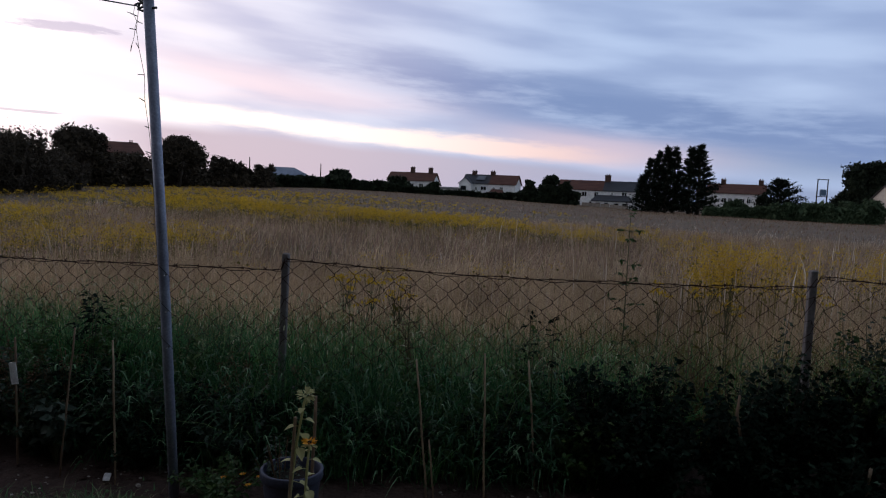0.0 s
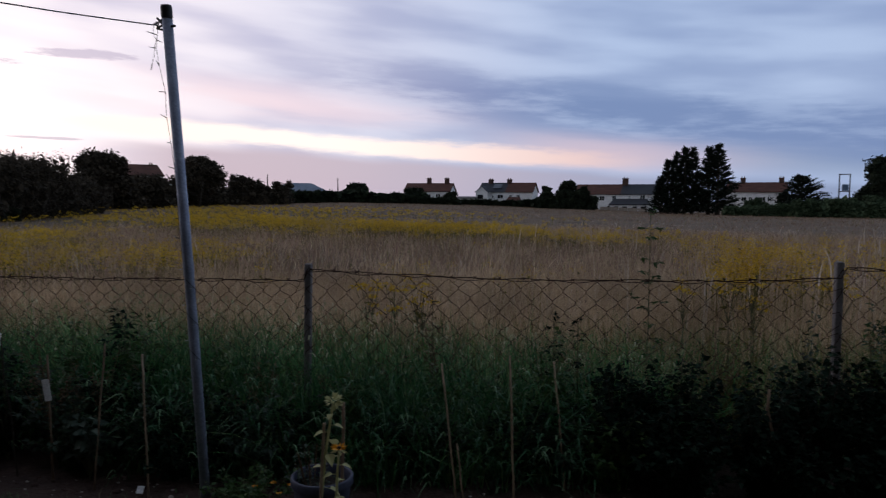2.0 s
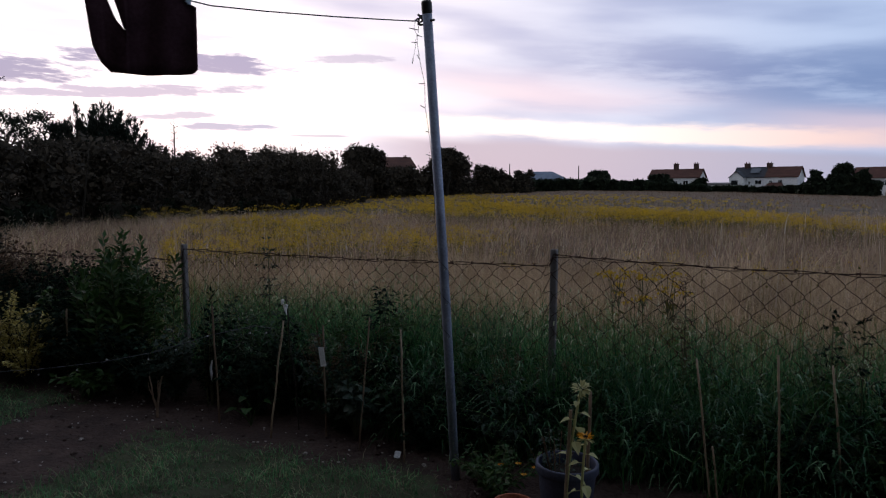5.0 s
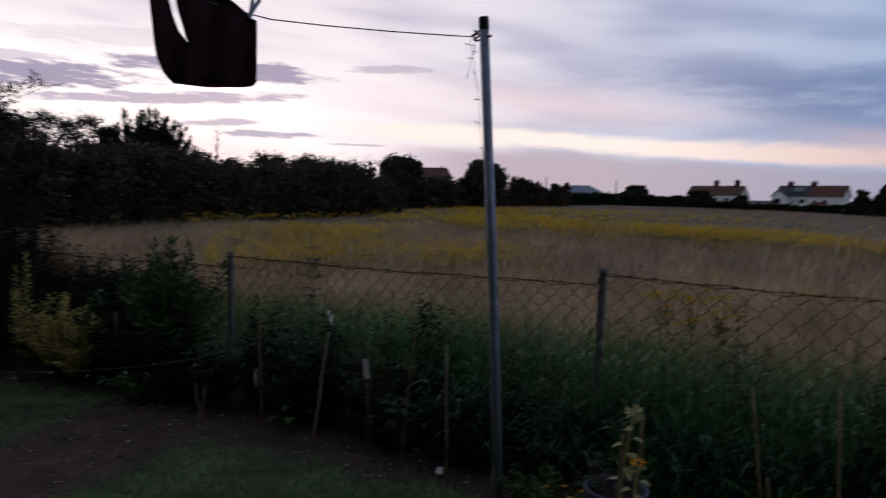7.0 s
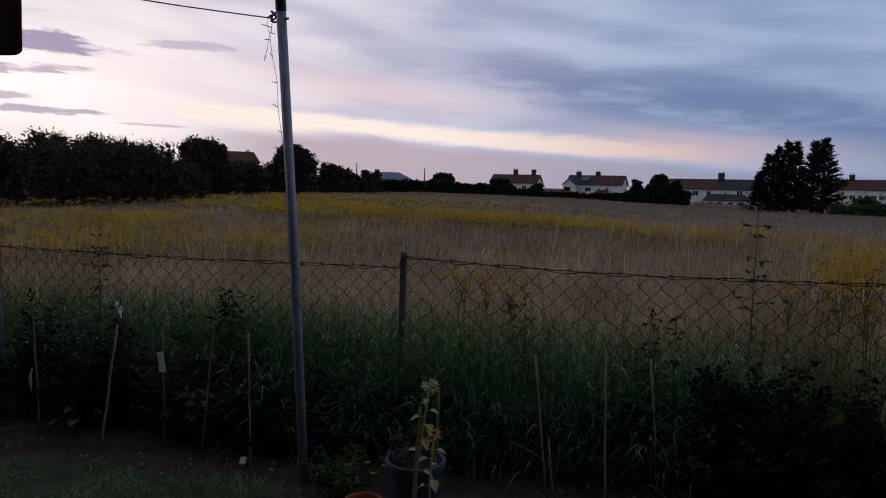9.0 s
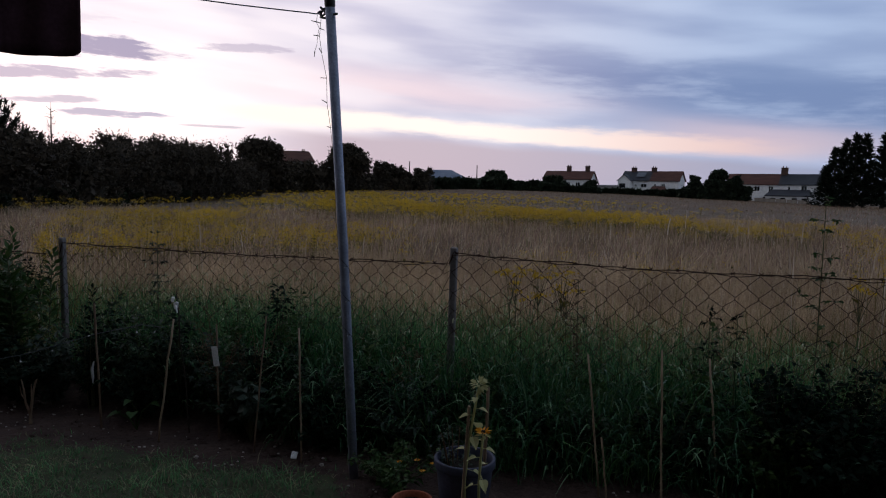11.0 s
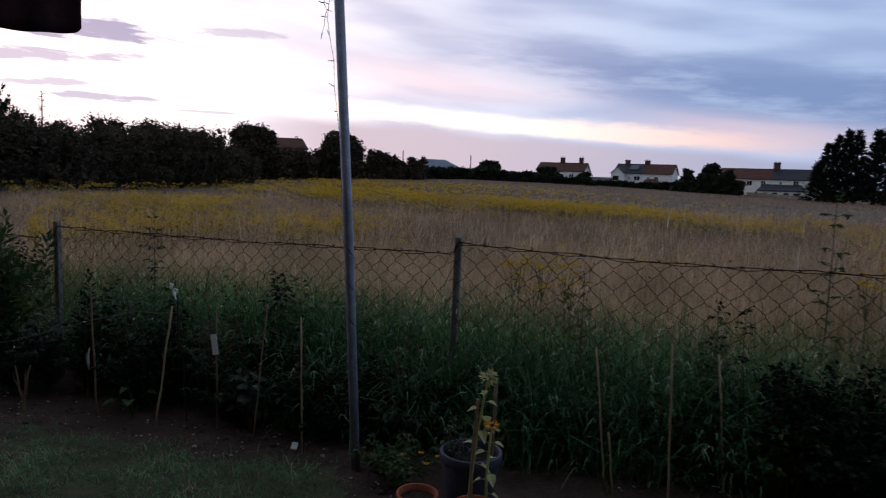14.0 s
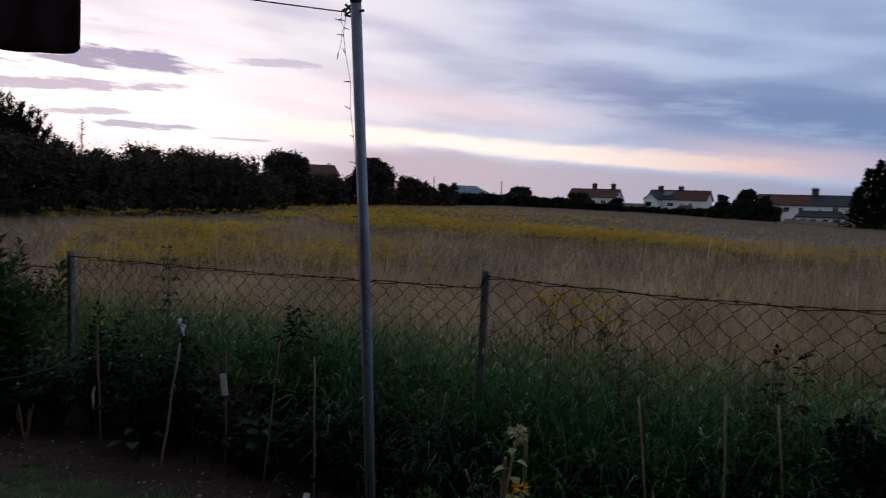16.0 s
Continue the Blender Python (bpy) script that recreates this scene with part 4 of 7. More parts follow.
# bare dead tree
dead = thing("dead_tree", on_land(-37.0, 26.6), "bare thin dead tree standing above the hedge", "tree")
s = Shape()
b = np.array(on_land(-37.0, 26.6))
r = np.random.default_rng(5)
tube(s, [b, b + [0.1, 0, 3.2], b + [-0.04, 0.1, 4.6], b + [0.05, 0.05, 5.3], b + [0, 0.1, 6.1]], [0.09, 0.06, 0.04, 0.03, 0.008], 6)
for k in range(15):
    h, a, l = r.uniform(3.8, 5.8), r.uniform(0, 6.28), r.uniform(0.15, 0.55)
    d = np.array([math.cos(a), math.sin(a), 0.0])
    tube(s, [b + [0.0, 0.08, h], b + d * l * 0.5 + [0, 0.05, h + r.uniform(-0.05, 0.15)], b + d * l + [0, 0, h + r.uniform(0.0, 0.4)]], [0.022, 0.014, 0.005], 4)
part("trunk", s, "bark", dead)

tree("field_tree", on_land(-51.0, 61.5), 6.9, 8.2, "dark rounded tree at the field's edge", "hedge_leaf", 0.3, 480, 13, 0.22, 0.25, "tree", "", 11)
tree("field_tree", on_land(-59.3, 91.8), 8.3, 7.6, "dark rounded tree at the field's edge", "hedge_leaf", 0.38, 480, 13, 0.25, 0.3, "tree", "", 12)
for k, (x, y, h, w) in enumerate([(-71, 86, 5.0, 9), (-66, 84.5, 5.2, 7), (-63.5, 88.5, 5.1, 6.5), (-68.5, 91, 5.0, 6), (-64, 97, 5.0, 6), (-64.5, 104, 4.9, 5), (-63.5, 111, 5.7, 3.0), (-61, 113, 4.7, 4.0), (-58.0, 115, 4.3, 4.5), (-77, 92, 4.0, 9), (-69.5, 89, 5.2, 4)]):
    shrubby("edge_bush", on_land(x, y), h, w, "dark bush in the field boundary", "hedge_leaf", 0.36, 75, 80 + k, 4.0, "bush", "bushes along the field boundary")
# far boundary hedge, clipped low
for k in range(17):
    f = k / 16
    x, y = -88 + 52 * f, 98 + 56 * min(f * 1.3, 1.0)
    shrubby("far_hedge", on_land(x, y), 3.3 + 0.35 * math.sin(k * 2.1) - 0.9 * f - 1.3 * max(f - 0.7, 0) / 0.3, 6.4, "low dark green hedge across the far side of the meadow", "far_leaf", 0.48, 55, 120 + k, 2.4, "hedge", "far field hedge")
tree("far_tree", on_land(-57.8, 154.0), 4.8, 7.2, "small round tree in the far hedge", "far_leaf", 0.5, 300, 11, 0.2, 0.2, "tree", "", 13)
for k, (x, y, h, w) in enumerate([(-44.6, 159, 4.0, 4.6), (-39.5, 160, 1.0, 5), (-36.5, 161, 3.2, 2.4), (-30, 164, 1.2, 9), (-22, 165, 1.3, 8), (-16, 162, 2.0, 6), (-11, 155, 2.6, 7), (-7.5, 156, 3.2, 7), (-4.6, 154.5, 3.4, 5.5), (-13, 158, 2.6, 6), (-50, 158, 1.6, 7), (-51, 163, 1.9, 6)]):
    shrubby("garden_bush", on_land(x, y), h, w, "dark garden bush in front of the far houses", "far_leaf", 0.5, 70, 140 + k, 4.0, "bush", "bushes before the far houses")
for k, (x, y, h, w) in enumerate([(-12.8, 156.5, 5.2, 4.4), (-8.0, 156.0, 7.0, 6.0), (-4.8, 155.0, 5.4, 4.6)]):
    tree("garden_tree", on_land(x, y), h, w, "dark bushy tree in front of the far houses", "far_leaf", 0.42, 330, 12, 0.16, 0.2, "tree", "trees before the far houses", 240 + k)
tree("rusty_tree", (1.0, 188.0, -0.5), 7.2, 5.5, "reddish-brown tree behind the terrace roof", "rusty_leaf", 0.5, 260, 9, 0.2, 0.35, "tree", "", 15)
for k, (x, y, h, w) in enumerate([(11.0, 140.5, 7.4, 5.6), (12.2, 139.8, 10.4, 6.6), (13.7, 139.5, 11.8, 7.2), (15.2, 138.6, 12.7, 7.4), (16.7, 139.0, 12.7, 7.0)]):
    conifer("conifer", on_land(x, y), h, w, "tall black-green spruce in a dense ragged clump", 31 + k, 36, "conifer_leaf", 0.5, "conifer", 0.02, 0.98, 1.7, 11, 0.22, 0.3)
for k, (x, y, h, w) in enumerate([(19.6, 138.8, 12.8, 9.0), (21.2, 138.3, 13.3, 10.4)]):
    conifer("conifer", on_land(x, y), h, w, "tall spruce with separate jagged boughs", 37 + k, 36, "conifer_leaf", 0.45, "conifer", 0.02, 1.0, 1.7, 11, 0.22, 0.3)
for k, (x, y, h, w) in enumerate([(24.5, 128, 1.9, 7), (29.5, 127, 2.2, 7), (34.5, 125.5, 3.1, 7), (38.5, 124.5, 3.3, 6.5), (42, 123, 3.0, 5), (30.5, 150, 3.6, 3.6), (46.0, 125.5, 4.2, 6.0), (63.5, 154, 2.4, 3.0)]):
    shrubby("clipped_hedge", on_land(x, y), h, w, "dense dark green hedge round the gardens", "privet_leaf", 0.34, 170, 170 + k, 3.2, "hedge", "garden hedges")
conifer("garden_conifer", on_land(38.0, 146.5), 7.6, 10.5, "small dark spreading conifer by the houses", 36, 30, "conifer_leaf", 0.5, "conifer", 0.02, 0.6, 2.4, 12, 0.3, 0.6)
tree("garden_tree", on_land(35.2, 148.5), 5.4, 3.4, "small dark tree by the houses", "far_leaf", 0.4, 300, 9, 0.16, 0.3, "tree", "", 16)
tree("oak", on_land(66.8, 181.9), 15.4, 15.6, "broad dark oak with a rounded crown", "far_leaf", 0.65, 170, 26, 0.4, 0.1, "tree", "", 17)
tree("willow", on_land(79.5, 172.0), 12.3, 11.8, "pale brownish-green tree behind the brick house", "willow_leaf", 0.6, 330, 13, 0.35, 0.35, "tree", "", 18)
for k, (x, y, h, w) in enumerate([(80.5, 149, 2.6, 3), (83, 147.5, 3.4, 3.5), (57.5, 152, 1.8, 2.6)]):
    shrubby("garden_bush", on_land(x, y), h, w, "dark garden bush before the houses", "far_leaf", 0.4, 130, 190 + k, 3.0, "bush", "bushes before the far houses")


# ---- houses ----


def house(name, label, c, turn, length, depth, base, eave, ridge, wall, roof, chimneys=(), windows=(), roofs=None, doors=(), overhang=0.35, hip=0.0):
    """A gabled house: ridge along its own x, front to -y. windows and doors: (x, sill, width, height) on the front, ('e', ...) on the right gable."""
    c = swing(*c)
    t = thing(name, (c[0], c[1], base), label, "house")
    R = np.array([[math.cos(turn), -math.sin(turn), 0], [math.sin(turn), math.cos(turn), 0], [0, 0, 1]])
    o = np.array([c[0], c[1], 0.0])

    def w(v):
        return np.asarray(v, float) @ R.T + o
    L, D = length / 2, depth / 2
    s = Shape().polys(w([(-L, -D, base), (L, -D, base), (L, D, base), (-L, D, base), (-L, -D, eave), (L, -D, eave), (L, D, eave), (-L, D, eave), (-L + hip, 0, ridge), (L - hip, 0, ridge)]),
                      [(0, 1, 5, 4), (2, 3, 7, 6), (1, 2, 6, 9, 5), (3, 0, 4, 8, 7), (4, 5, 9, 8), (6, 7, 8, 9)])
    part("wall", s, wall, t)
    slope = (ridge - eave) / D
    for k, (x0, x1, mat) in enumerate(roofs or ((-1, 1, roof),)):
        a, e = x0 * L - (overhang if x0 == -1 else 0), x1 * L + (overhang if x1 == 1 else 0)
        lo, th = eave - slope * overhang, 0.16
        y = D + overhang
        v = [(a, -y, lo + 0.02), (e, -y, lo + 0.02), (e - hip, 0, ridge + 0.02), (a + hip, 0, ridge + 0.02), (e, y, lo + 0.02), (a, y, lo + 0.02)]
        v += [(p, q, r + th) for p, q, r in v]
        s = Shape().polys(w(v), [(6, 7, 8, 9), (9, 8, 10, 11), (0, 3, 2, 1), (3, 5, 4, 2), (0, 1, 7, 6), (4, 5, 11, 10), (1, 2, 8, 7), (2, 4, 10, 8), (0, 6, 9, 3), (3, 9, 11, 5)] + ([(7, 10, 8), (11, 6, 9), (1, 4, 10, 7), (5, 0, 6, 11)] if hip else []))
        part("roof", s, mat, t)
    for x, top, cw in chimneys:
        s = Shape()
        pos = w([(x, 0, 0)])[0]
        box(s, pos + [0, 0, (ridge - 0.5 + top - 0.45) / 2], (cw, cw * 0.8, top - 0.45 - ridge + 0.5), turn, None, 0.03)
        box(s, pos + [0, 0, top - 0.4], (cw * 1.15, cw * 0.95, 0.12), turn)
        ch = part("chimney", s, "dark_brick", t)
        for g in (-0.25, 0.25):
            pots = Shape()
            lathe(pots, w([(x + g * cw, 0, top - 0.34)])[0], [(0.11, 0), (0.09, 0.3), (0.11, 0.34), (0.07, 0.34)], 8)
            part("chimney_pot", pots, "brick", ch)
    for wd in windows:
        end = wd[0] == "e"
        x, z, ww, hh = wd[1:] if end else wd
        base_z = base + z
        n = (1, 0) if end else (0, -1)
        ctr = np.array([L + 0.02, x, base_z + hh / 2]) if end else np.array([x, -D - 0.02, base_z + hh / 2])
        fr, gl, bar = Shape(), Shape(), 0.09
        tang = np.array([0, 1, 0]) if end else np.array([1, 0, 0])

        def bx(sh, u, v, su, sv, dep):
            p = ctr + tang * u + np.array([0, 0, v])
            sz = (dep, su, sv) if end else (su, dep, sv)
            box(sh, w([p])[0], sz, turn)
        for u, v, su, sv in ((-ww / 2, 0, bar, hh), (ww / 2, 0, bar, hh), (0, hh / 2, ww + bar, bar), (0, -hh / 2, ww + bar * 2.5, bar), (0, 0, bar * 0.8, hh)):
            bx(fr, u, v, su, sv, 0.10)
        bx(gl, 0, 0, ww, hh, 0.05)
        fo = part("window", fr, "white_plastic", t)
        part("pane", gl, "window_glass", fo)
    for x, dw, dh, mat in doors:
        s = Shape()
        box(s, w([(x, -D - 0.03, base + dh / 2)])[0], (dw, 0.1, dh), turn)
        part("door", s, mat, t)
    return t, w


hz = radians
house("house", "white rendered semi-detached house with brown tiled roof and two chimneys", (-46.0, 178.5), 0.0, 12.2, 7.4, -0.4, 4.6, 6.6, "render_white", "roof_red", [(-0.3, 8.4, 1.1), (4.6, 8.4, 1.1)], [(3.0, 3.0, 1.2, 1.2), (0.5, 3.0, 1.0, 1.2), (-2.5, 3.0, 1.2, 1.2)])
t, w = house("house", "white rendered semi-detached house with red-brown roof and two chimneys", (-25.3, 182.5), hz(-6), 14.2, 7.2, -0.4, 4.6, 6.85, "render_white", "roof_red", [(-4.9, 8.25, 1.2), (0.2, 8.25, 1.2)],
             [(-1.4, 3.2, 1.5, 1.0), (1.4, 3.2, 0.7, 0.9), (3.4, 3.2, 0.9, 1.0), (-3.4, 3.1, 0.5, 0.9), ("e", 0.0, 3.0, 0.7, 1.0)], ((-1, 0.0, "roof_slate"), (0.0, 1, "roof_red")))
# its front wing, porch roof and solar panel
s = Shape().polys(w([(-7.4, -6.0, -0.4), (-4.2, -6.0, -0.4), (-4.2, -3.2, -0.4), (-7.4, -3.2, -0.4), (-7.4, -6.0, 4.5), (-4.2, -6.0, 4.5), (-4.2, -3.2, 4.5), (-7.4, -3.2, 4.5), (-5.8, -6.0, 5.9), (-5.8, -1.2, 5.9)]),
                  [(0, 1, 5, 8, 4), (1, 2, 6, 5), (3, 0, 4, 7), (4, 8, 9, 7), (5, 6, 9, 8)])
part("front_wing", s, "render_white", t)
s = Shape().polys(w([(-7.7, -6.3, 4.35), (-5.8, -6.3, 6.05), (-5.8, -1.0, 6.05), (-7.7, -3.2, 4.35), (-3.9, -6.3, 4.35), (-3.9, -3.2, 4.35), (-7.7, -6.3, 4.2), (-5.8, -6.3, 5.9), (-3.9, -6.3, 4.2)]), [(0, 1, 2, 3), (1, 4, 5, 2), (0, 6, 7, 1), (1, 7, 8, 4)])
part("wing_roof", s, "roof_slate", t)
s = Shape()
box(s, w([(-6.2, -6.03, 3.2)])[0], (1.5, 0.1, 1.1), hz(-6))
part("wing_window", s, "window_glass", t)
s = Shape().polys(w([(-3.6, -2.9, 5.55), (-1.4, -2.9, 5.55), (-1.4, -1.0, 6.65), (-3.6, -1.0, 6.65), (-3.6, -2.9, 5.47), (-1.4, -2.9, 5.47)]), [(0, 1, 2, 3), (0, 4, 5, 1)])
part("solar_panel", s, "solar", t)
s = Shape().polys(w([(0.6, -6.0, 2.3), (4.2, -6.0, 2.3), (3.9, -3.6, 3.2), (0.9, -3.6, 3.2), (0.6, -6.0, 2.1), (4.2, -6.0, 2.1), (0.6, -3.6, 2.1), (4.2, -3.6, 2.1)]), [(0, 1, 2, 3), (0, 4, 5, 1), (0, 3, 6, 4), (1, 5, 7, 2), (4, 6, 7, 5)])
part("porch_roof", s, "roof_red", t)

t, w = house("terrace", "long white terrace with red and dark slate roof halves", (3.4, 181.5), hz(-9), 20.5, 7.6, -1.2, 4.1, 6.4, "render_white", "roof_red", [(1.7, 8.4, 1.4)],
             [(-6.5, 3.6, 1.2, 1.2), (-3.5, 3.6, 1.2, 1.2), (-0.5, 3.6, 1.0, 1.2), (3.3, 3.6, 0.6, 1.1), (6.4, 3.6, 1.2, 1.4), (-5.2, 1.2, 1.4, 1.2), (-1.5, 1.2, 1.4, 1.2)], ((-1, 0.1, "roof_red"), (0.1, 1, "roof_slate")))
s = Shape().polys(w([(-1.2, -8.0, 1.5), (8.6, -8.0, 1.5), (7.6, -3.8, 2.9), (-0.4, -3.8, 2.9), (-1.2, -8.0, 1.3), (8.6, -8.0, 1.3), (-1.2, -3.8, 1.3), (8.6, -3.8, 1.3)]), [(0, 1, 2, 3), (0, 4, 5, 1), (0, 3, 6, 4), (1, 5, 7, 2), (4, 6, 7, 5)])
part("extension_roof", s, "roof_slate", t)
s = Shape()
box(s, w([(3.7, -5.8, 0.0)])[0], (9.4, 3.8, 2.8), hz(-9))
part("extension", s, "render_white", t)
for x in (0.6, 2.6, 5.0, 7.0):
    s = Shape()
    box(s, w([(x, -7.72, 0.45)])[0], (1.1, 0.1, 1.0), hz(-9))
    part("extension_window", s, "window_glass", t)

house("house", "white cottage with red tiled roof and a chimney at each end", (33.4, 165.0), hz(-17), 11.6, 7.0, -0.5, 4.5, 6.4, "render_white", "roof_red", [(-2.9, 7.9, 1.0), (4.9, 7.9, 1.0)],
      [(-2.2, 2.8, 1.0, 1.0), (-0.9, 2.8, 0.8, 1.0), (1.6, 2.8, 1.0, 1.0), (2.9, 2.8, 0.8, 1.0)])
house("house", "cream rendered house with dark brown roof and small windows", (68.6, 164.5), hz(10), 10.6, 8.6, -0.3, 4.6, 7.3, "render_cream", "roof_dark", (), [(-2.6, 3.4, 0.6, 1.0), (1.2, 2.9, 0.6, 1.0), (3.6, 0.6, 0.7, 1.0)])
t, w = house("house", "red brick house with grey-brown roof and white windows", (79.6, 160.0), hz(-53), 9.6, 7.6, -0.3, 4.6, 7.3, "brick", "roof_dark", [(-2.2, 8.6, 0.9)],
             [(-1.2, 3.1, 1.1, 1.2), (2.4, 3.1, 1.1, 1.2), (2.2, 0.6, 1.4, 1.3), ("e", -1.5, 3.0, 1.0, 1.2)])
for x in (-2.55, -1.75):
    s = Shape()
    box(s, w([(x, -3.85, 0.85)])[0], (0.72, 0.12, 2.1), hz(-53), None, 0.02)
    leaf = part("patio_door", s, "white_plastic", t)
    s = Shape()
    box(s, w([(x, -3.93, 0.95)])[0], (0.46, 0.04, 1.6), hz(-53))
    part("pane", s, "window_glass", leaf)
# little gable over the upper window
s = Shape().polys(w([(-2.0, -4.05, 4.3), (-0.4, -4.05, 4.3), (-1.2, -4.05, 5.6), (-1.2, -2.2, 5.6), (-2.0, -3.6, 4.3), (-0.4, -3.6, 4.3)]), [(0, 1, 2), (0, 2, 3, 4), (1, 5, 3, 2)])
part("dormer_gable", s, "white_plastic", t)
house("house", "beige house with a brown tiled roof", (90.5, 161.0), hz(-30), 12, 9, -0.3, 5.6, 8.8, "render_cream", "roof_brown", (), [(-3.5, 3.2, 1.2, 1.2), (-0.5, 3.2, 1.2, 1.2), (-3.5, 1.0, 1.2, 1.2)])
house("house", "low brown-roofed house half hidden by trees", (-72.5, 96.0), hz(38), 6.2, 6.0, 0.0, 5.6, 7.2, "render_white", "roof_red", [(-2.0, 7.9, 0.6), (1.6, 7.7, 0.6)], [], hip=0.9)
house("bungalow", "low bungalow with a blue-grey roof", (-75.8, 161.0), hz(24), 14.5, 9.0, 0.5, 3.9, 6.1, "render_white", "roof_blue", [(-2.6, 7.1, 1.2)], [(2.0, 1.2, 1.6, 1.2)], hip=4.6)
house("shed", "pale flat outbuilding between the houses", (-35.6, 178.0), hz(-4), 5.0, 3.0, 0.5, 2.8, 3.1, "render_white", "roof_grey", (), [])


# ---- unseen wall behind the camera, added to keep sky light off the border ----
s = Shape()
box(s, (-0.5, -2.1, 4.65), (21.0, 0.3, 9.5))
single("wall_shade_back", s, "dark_brick", "plain dark brick wall added unseen behind the camera to shade the border", "wall", "structure")
# a second unseen wall, added against low light from the right
s = Shape()
box(s, (9.86, 0.9, 1.15), (0.22, 5.7, 2.3))
single("wall_shade_side", s, "dark_brick", "plain dark brick wall added unseen at the side to cut sky light", "wall", "structure")

# ---- wire fence ----
fence = thing("fence", (*POST_B, 0), "rusty chain-link fence on grey steel posts between garden and meadow", "fence")
TOPS = [0.98, 1.03, 1.115, 1.18, 1.24, 1.28, 1.30]
for p, z, lean in zip(POSTS, TOPS, ((0, 0), (0.01, 0), (0, 0.01), (0.012, 0), (-0.006, 0), (0.01, 0.01), (0, 0))):
    s = Shape()
    h = z + 0.01
    box(s, (p[0], p[1], h / 2 - 0.05), (0.043, 0.043, h + 0.1), math.atan2(ALONG[1], ALONG[0]), (lean[1], lean[0], 0), 0.006)
    part("post", s, "post_steel", fence)


def fence_at(k):
    """Plan point at k spans from the first post."""
    k = np.clip(np.asarray(k, float), 0, len(POSTS) - 1.0001)
    i = k.astype(int)
    f = (k - i)[..., None]
    P = np.array(POSTS)
    return P[i] * (1 - f) + P[i + 1] * f


SAG = np.array([0.03, 0.03, 0.016, 0.04, 0.04, 0.05, 0.05])


def wire_height(k):
    k = np.asarray(k, float)
    i = np.clip(k.astype(int), 0, len(POSTS) - 2)
    f = k - i
    return np.array(TOPS)[i] - 0.025 - SAG[i] * 4 * f * (1 - f)


s = Shape()
cells = [28, 28, 28, 25, 24, 24]
ROWS = [0.058, 0.058, 0.058, 0.066, 0.0675, 0.0675]
for i, c in enumerate(cells):
    for j in range(c):
        for sgn in (1, -1):
            pts = []
            for m in range(22):
                k = np.array(i + j / c + sgn * m * 0.5 / c)
                if not 0 <= k <= len(POSTS) - 1.001:
                    break
                off = 0.004 * (1 if (m + (sgn > 0)) % 2 else -1)
                xy = fence_at(k) + OUT * (off - 0.03)
                g = float(k) * 2 * c
                z = float(wire_height(k)) - 0.004 - m * ROWS[i] + 0.0045 * math.sin(g * 0.37 + m * 1.3) + 0.003 * math.sin(g * 1.7 - m * 2.1)
                if z < 0.02:
                    break
                s0 = 0.0045 * math.sin(g * 0.53 + m * 0.9) + 0.003 * math.sin(g * 1.31 + m * 1.7)
                xy = xy + ALONG * s0
                # each crossing is a short upright kink where two wires hook round each other
                for dz, dx in ((0.009, -0.002), (-0.009, 0.002)):
                    pts.append((xy[0] + ALONG[0] * dx * sgn, xy[1] + ALONG[1] * dx * sgn, z + dz))
            if len(pts) > 3:
                tube(s, pts[1:], 0.0020, 4, False)
part("wire_mesh", s, "rust", fence, "rusty diamond wire mesh", kind="stuff")
for r0, dz, sway in ((0.0032, 0.0, 0.004), (0.0026, -0.007, 0.0075)):
    s = Shape()
    k = np.linspace(0, len(POSTS) - 1.001, 700)
    xy = fence_at(k) - OUT * 0.034
    z = wire_height(k) + dz + sway * np.sin(k * 61 + dz * 400) + rng.normal(0, 0.0012, len(k)) + 0.004 * np.sin(k * 23) * np.sin(k * 9.1)
    tube(s, np.c_[xy, z], r0, 5, False)
    part("line_wire", s, "rust", fence)
s = Shape()
for k in np.arange(0.02, len(POSTS) - 1.02, 0.046):
    xy, z = fence_at(np.array(k)) - OUT * 0.034, float(wire_height(np.array(k)))
    a = rng.uniform(0.4, 1.2)
    d = ALONG * math.cos(a) * 0.014
    for q in (1, -1):
        tube(s, [(xy[0] - d[0] * q, xy[1] - d[1] * q, z - 0.008), (xy[0], xy[1], z + 0.003), (xy[0] + d[0] * q, xy[1] + d[1] * q, z + 0.006 + rng.uniform(0, 0.010))], 0.0028, 4, False)
part("wire_twist", s, "rust", fence, kind="stuff")

# ---- washing-line pole ----
FOOT, HEAD = np.array([-1.133, 2.703, 0.0]), np.array([-1.171, 2.501, 2.49])
pole = thing("washing_line_pole", tuple(FOOT), "tall grey galvanised washing-line pole leaning towards the line", "pole")
ax = unit(HEAD - FOOT)


def on_pole(h, out=0.0, a=0.0):
    p = FOOT + ax * h + np.array([0.007 * math.sin(math.pi * min(max(h / 2.5, 0), 1)), 0, 0])      # slightly bowed
    return p + np.array([math.cos(a), math.sin(a), 0]) * out


s = Shape()
prof = [(-0.1, 0.0245), (0.9, 0.0245), (1.2, 0.0238), (1.26, 0.0262), (1.30, 0.0245), (2.435, 0.0238)]
tube(s, [on_pole(h) for h, r in prof], [r for h, r in prof], 20)
part("tube", s, "galvanised", pole, smooth=True)
s = Shape()
tube(s, [on_pole(2.44), on_pole(2.45), on_pole(2.488), on_pole(2.498)], [0.0255, 0.0262, 0.0262, 0.023], 20)
part("cap", s, "black_plastic", pole, "dark rusty end cap")
s = Shape()
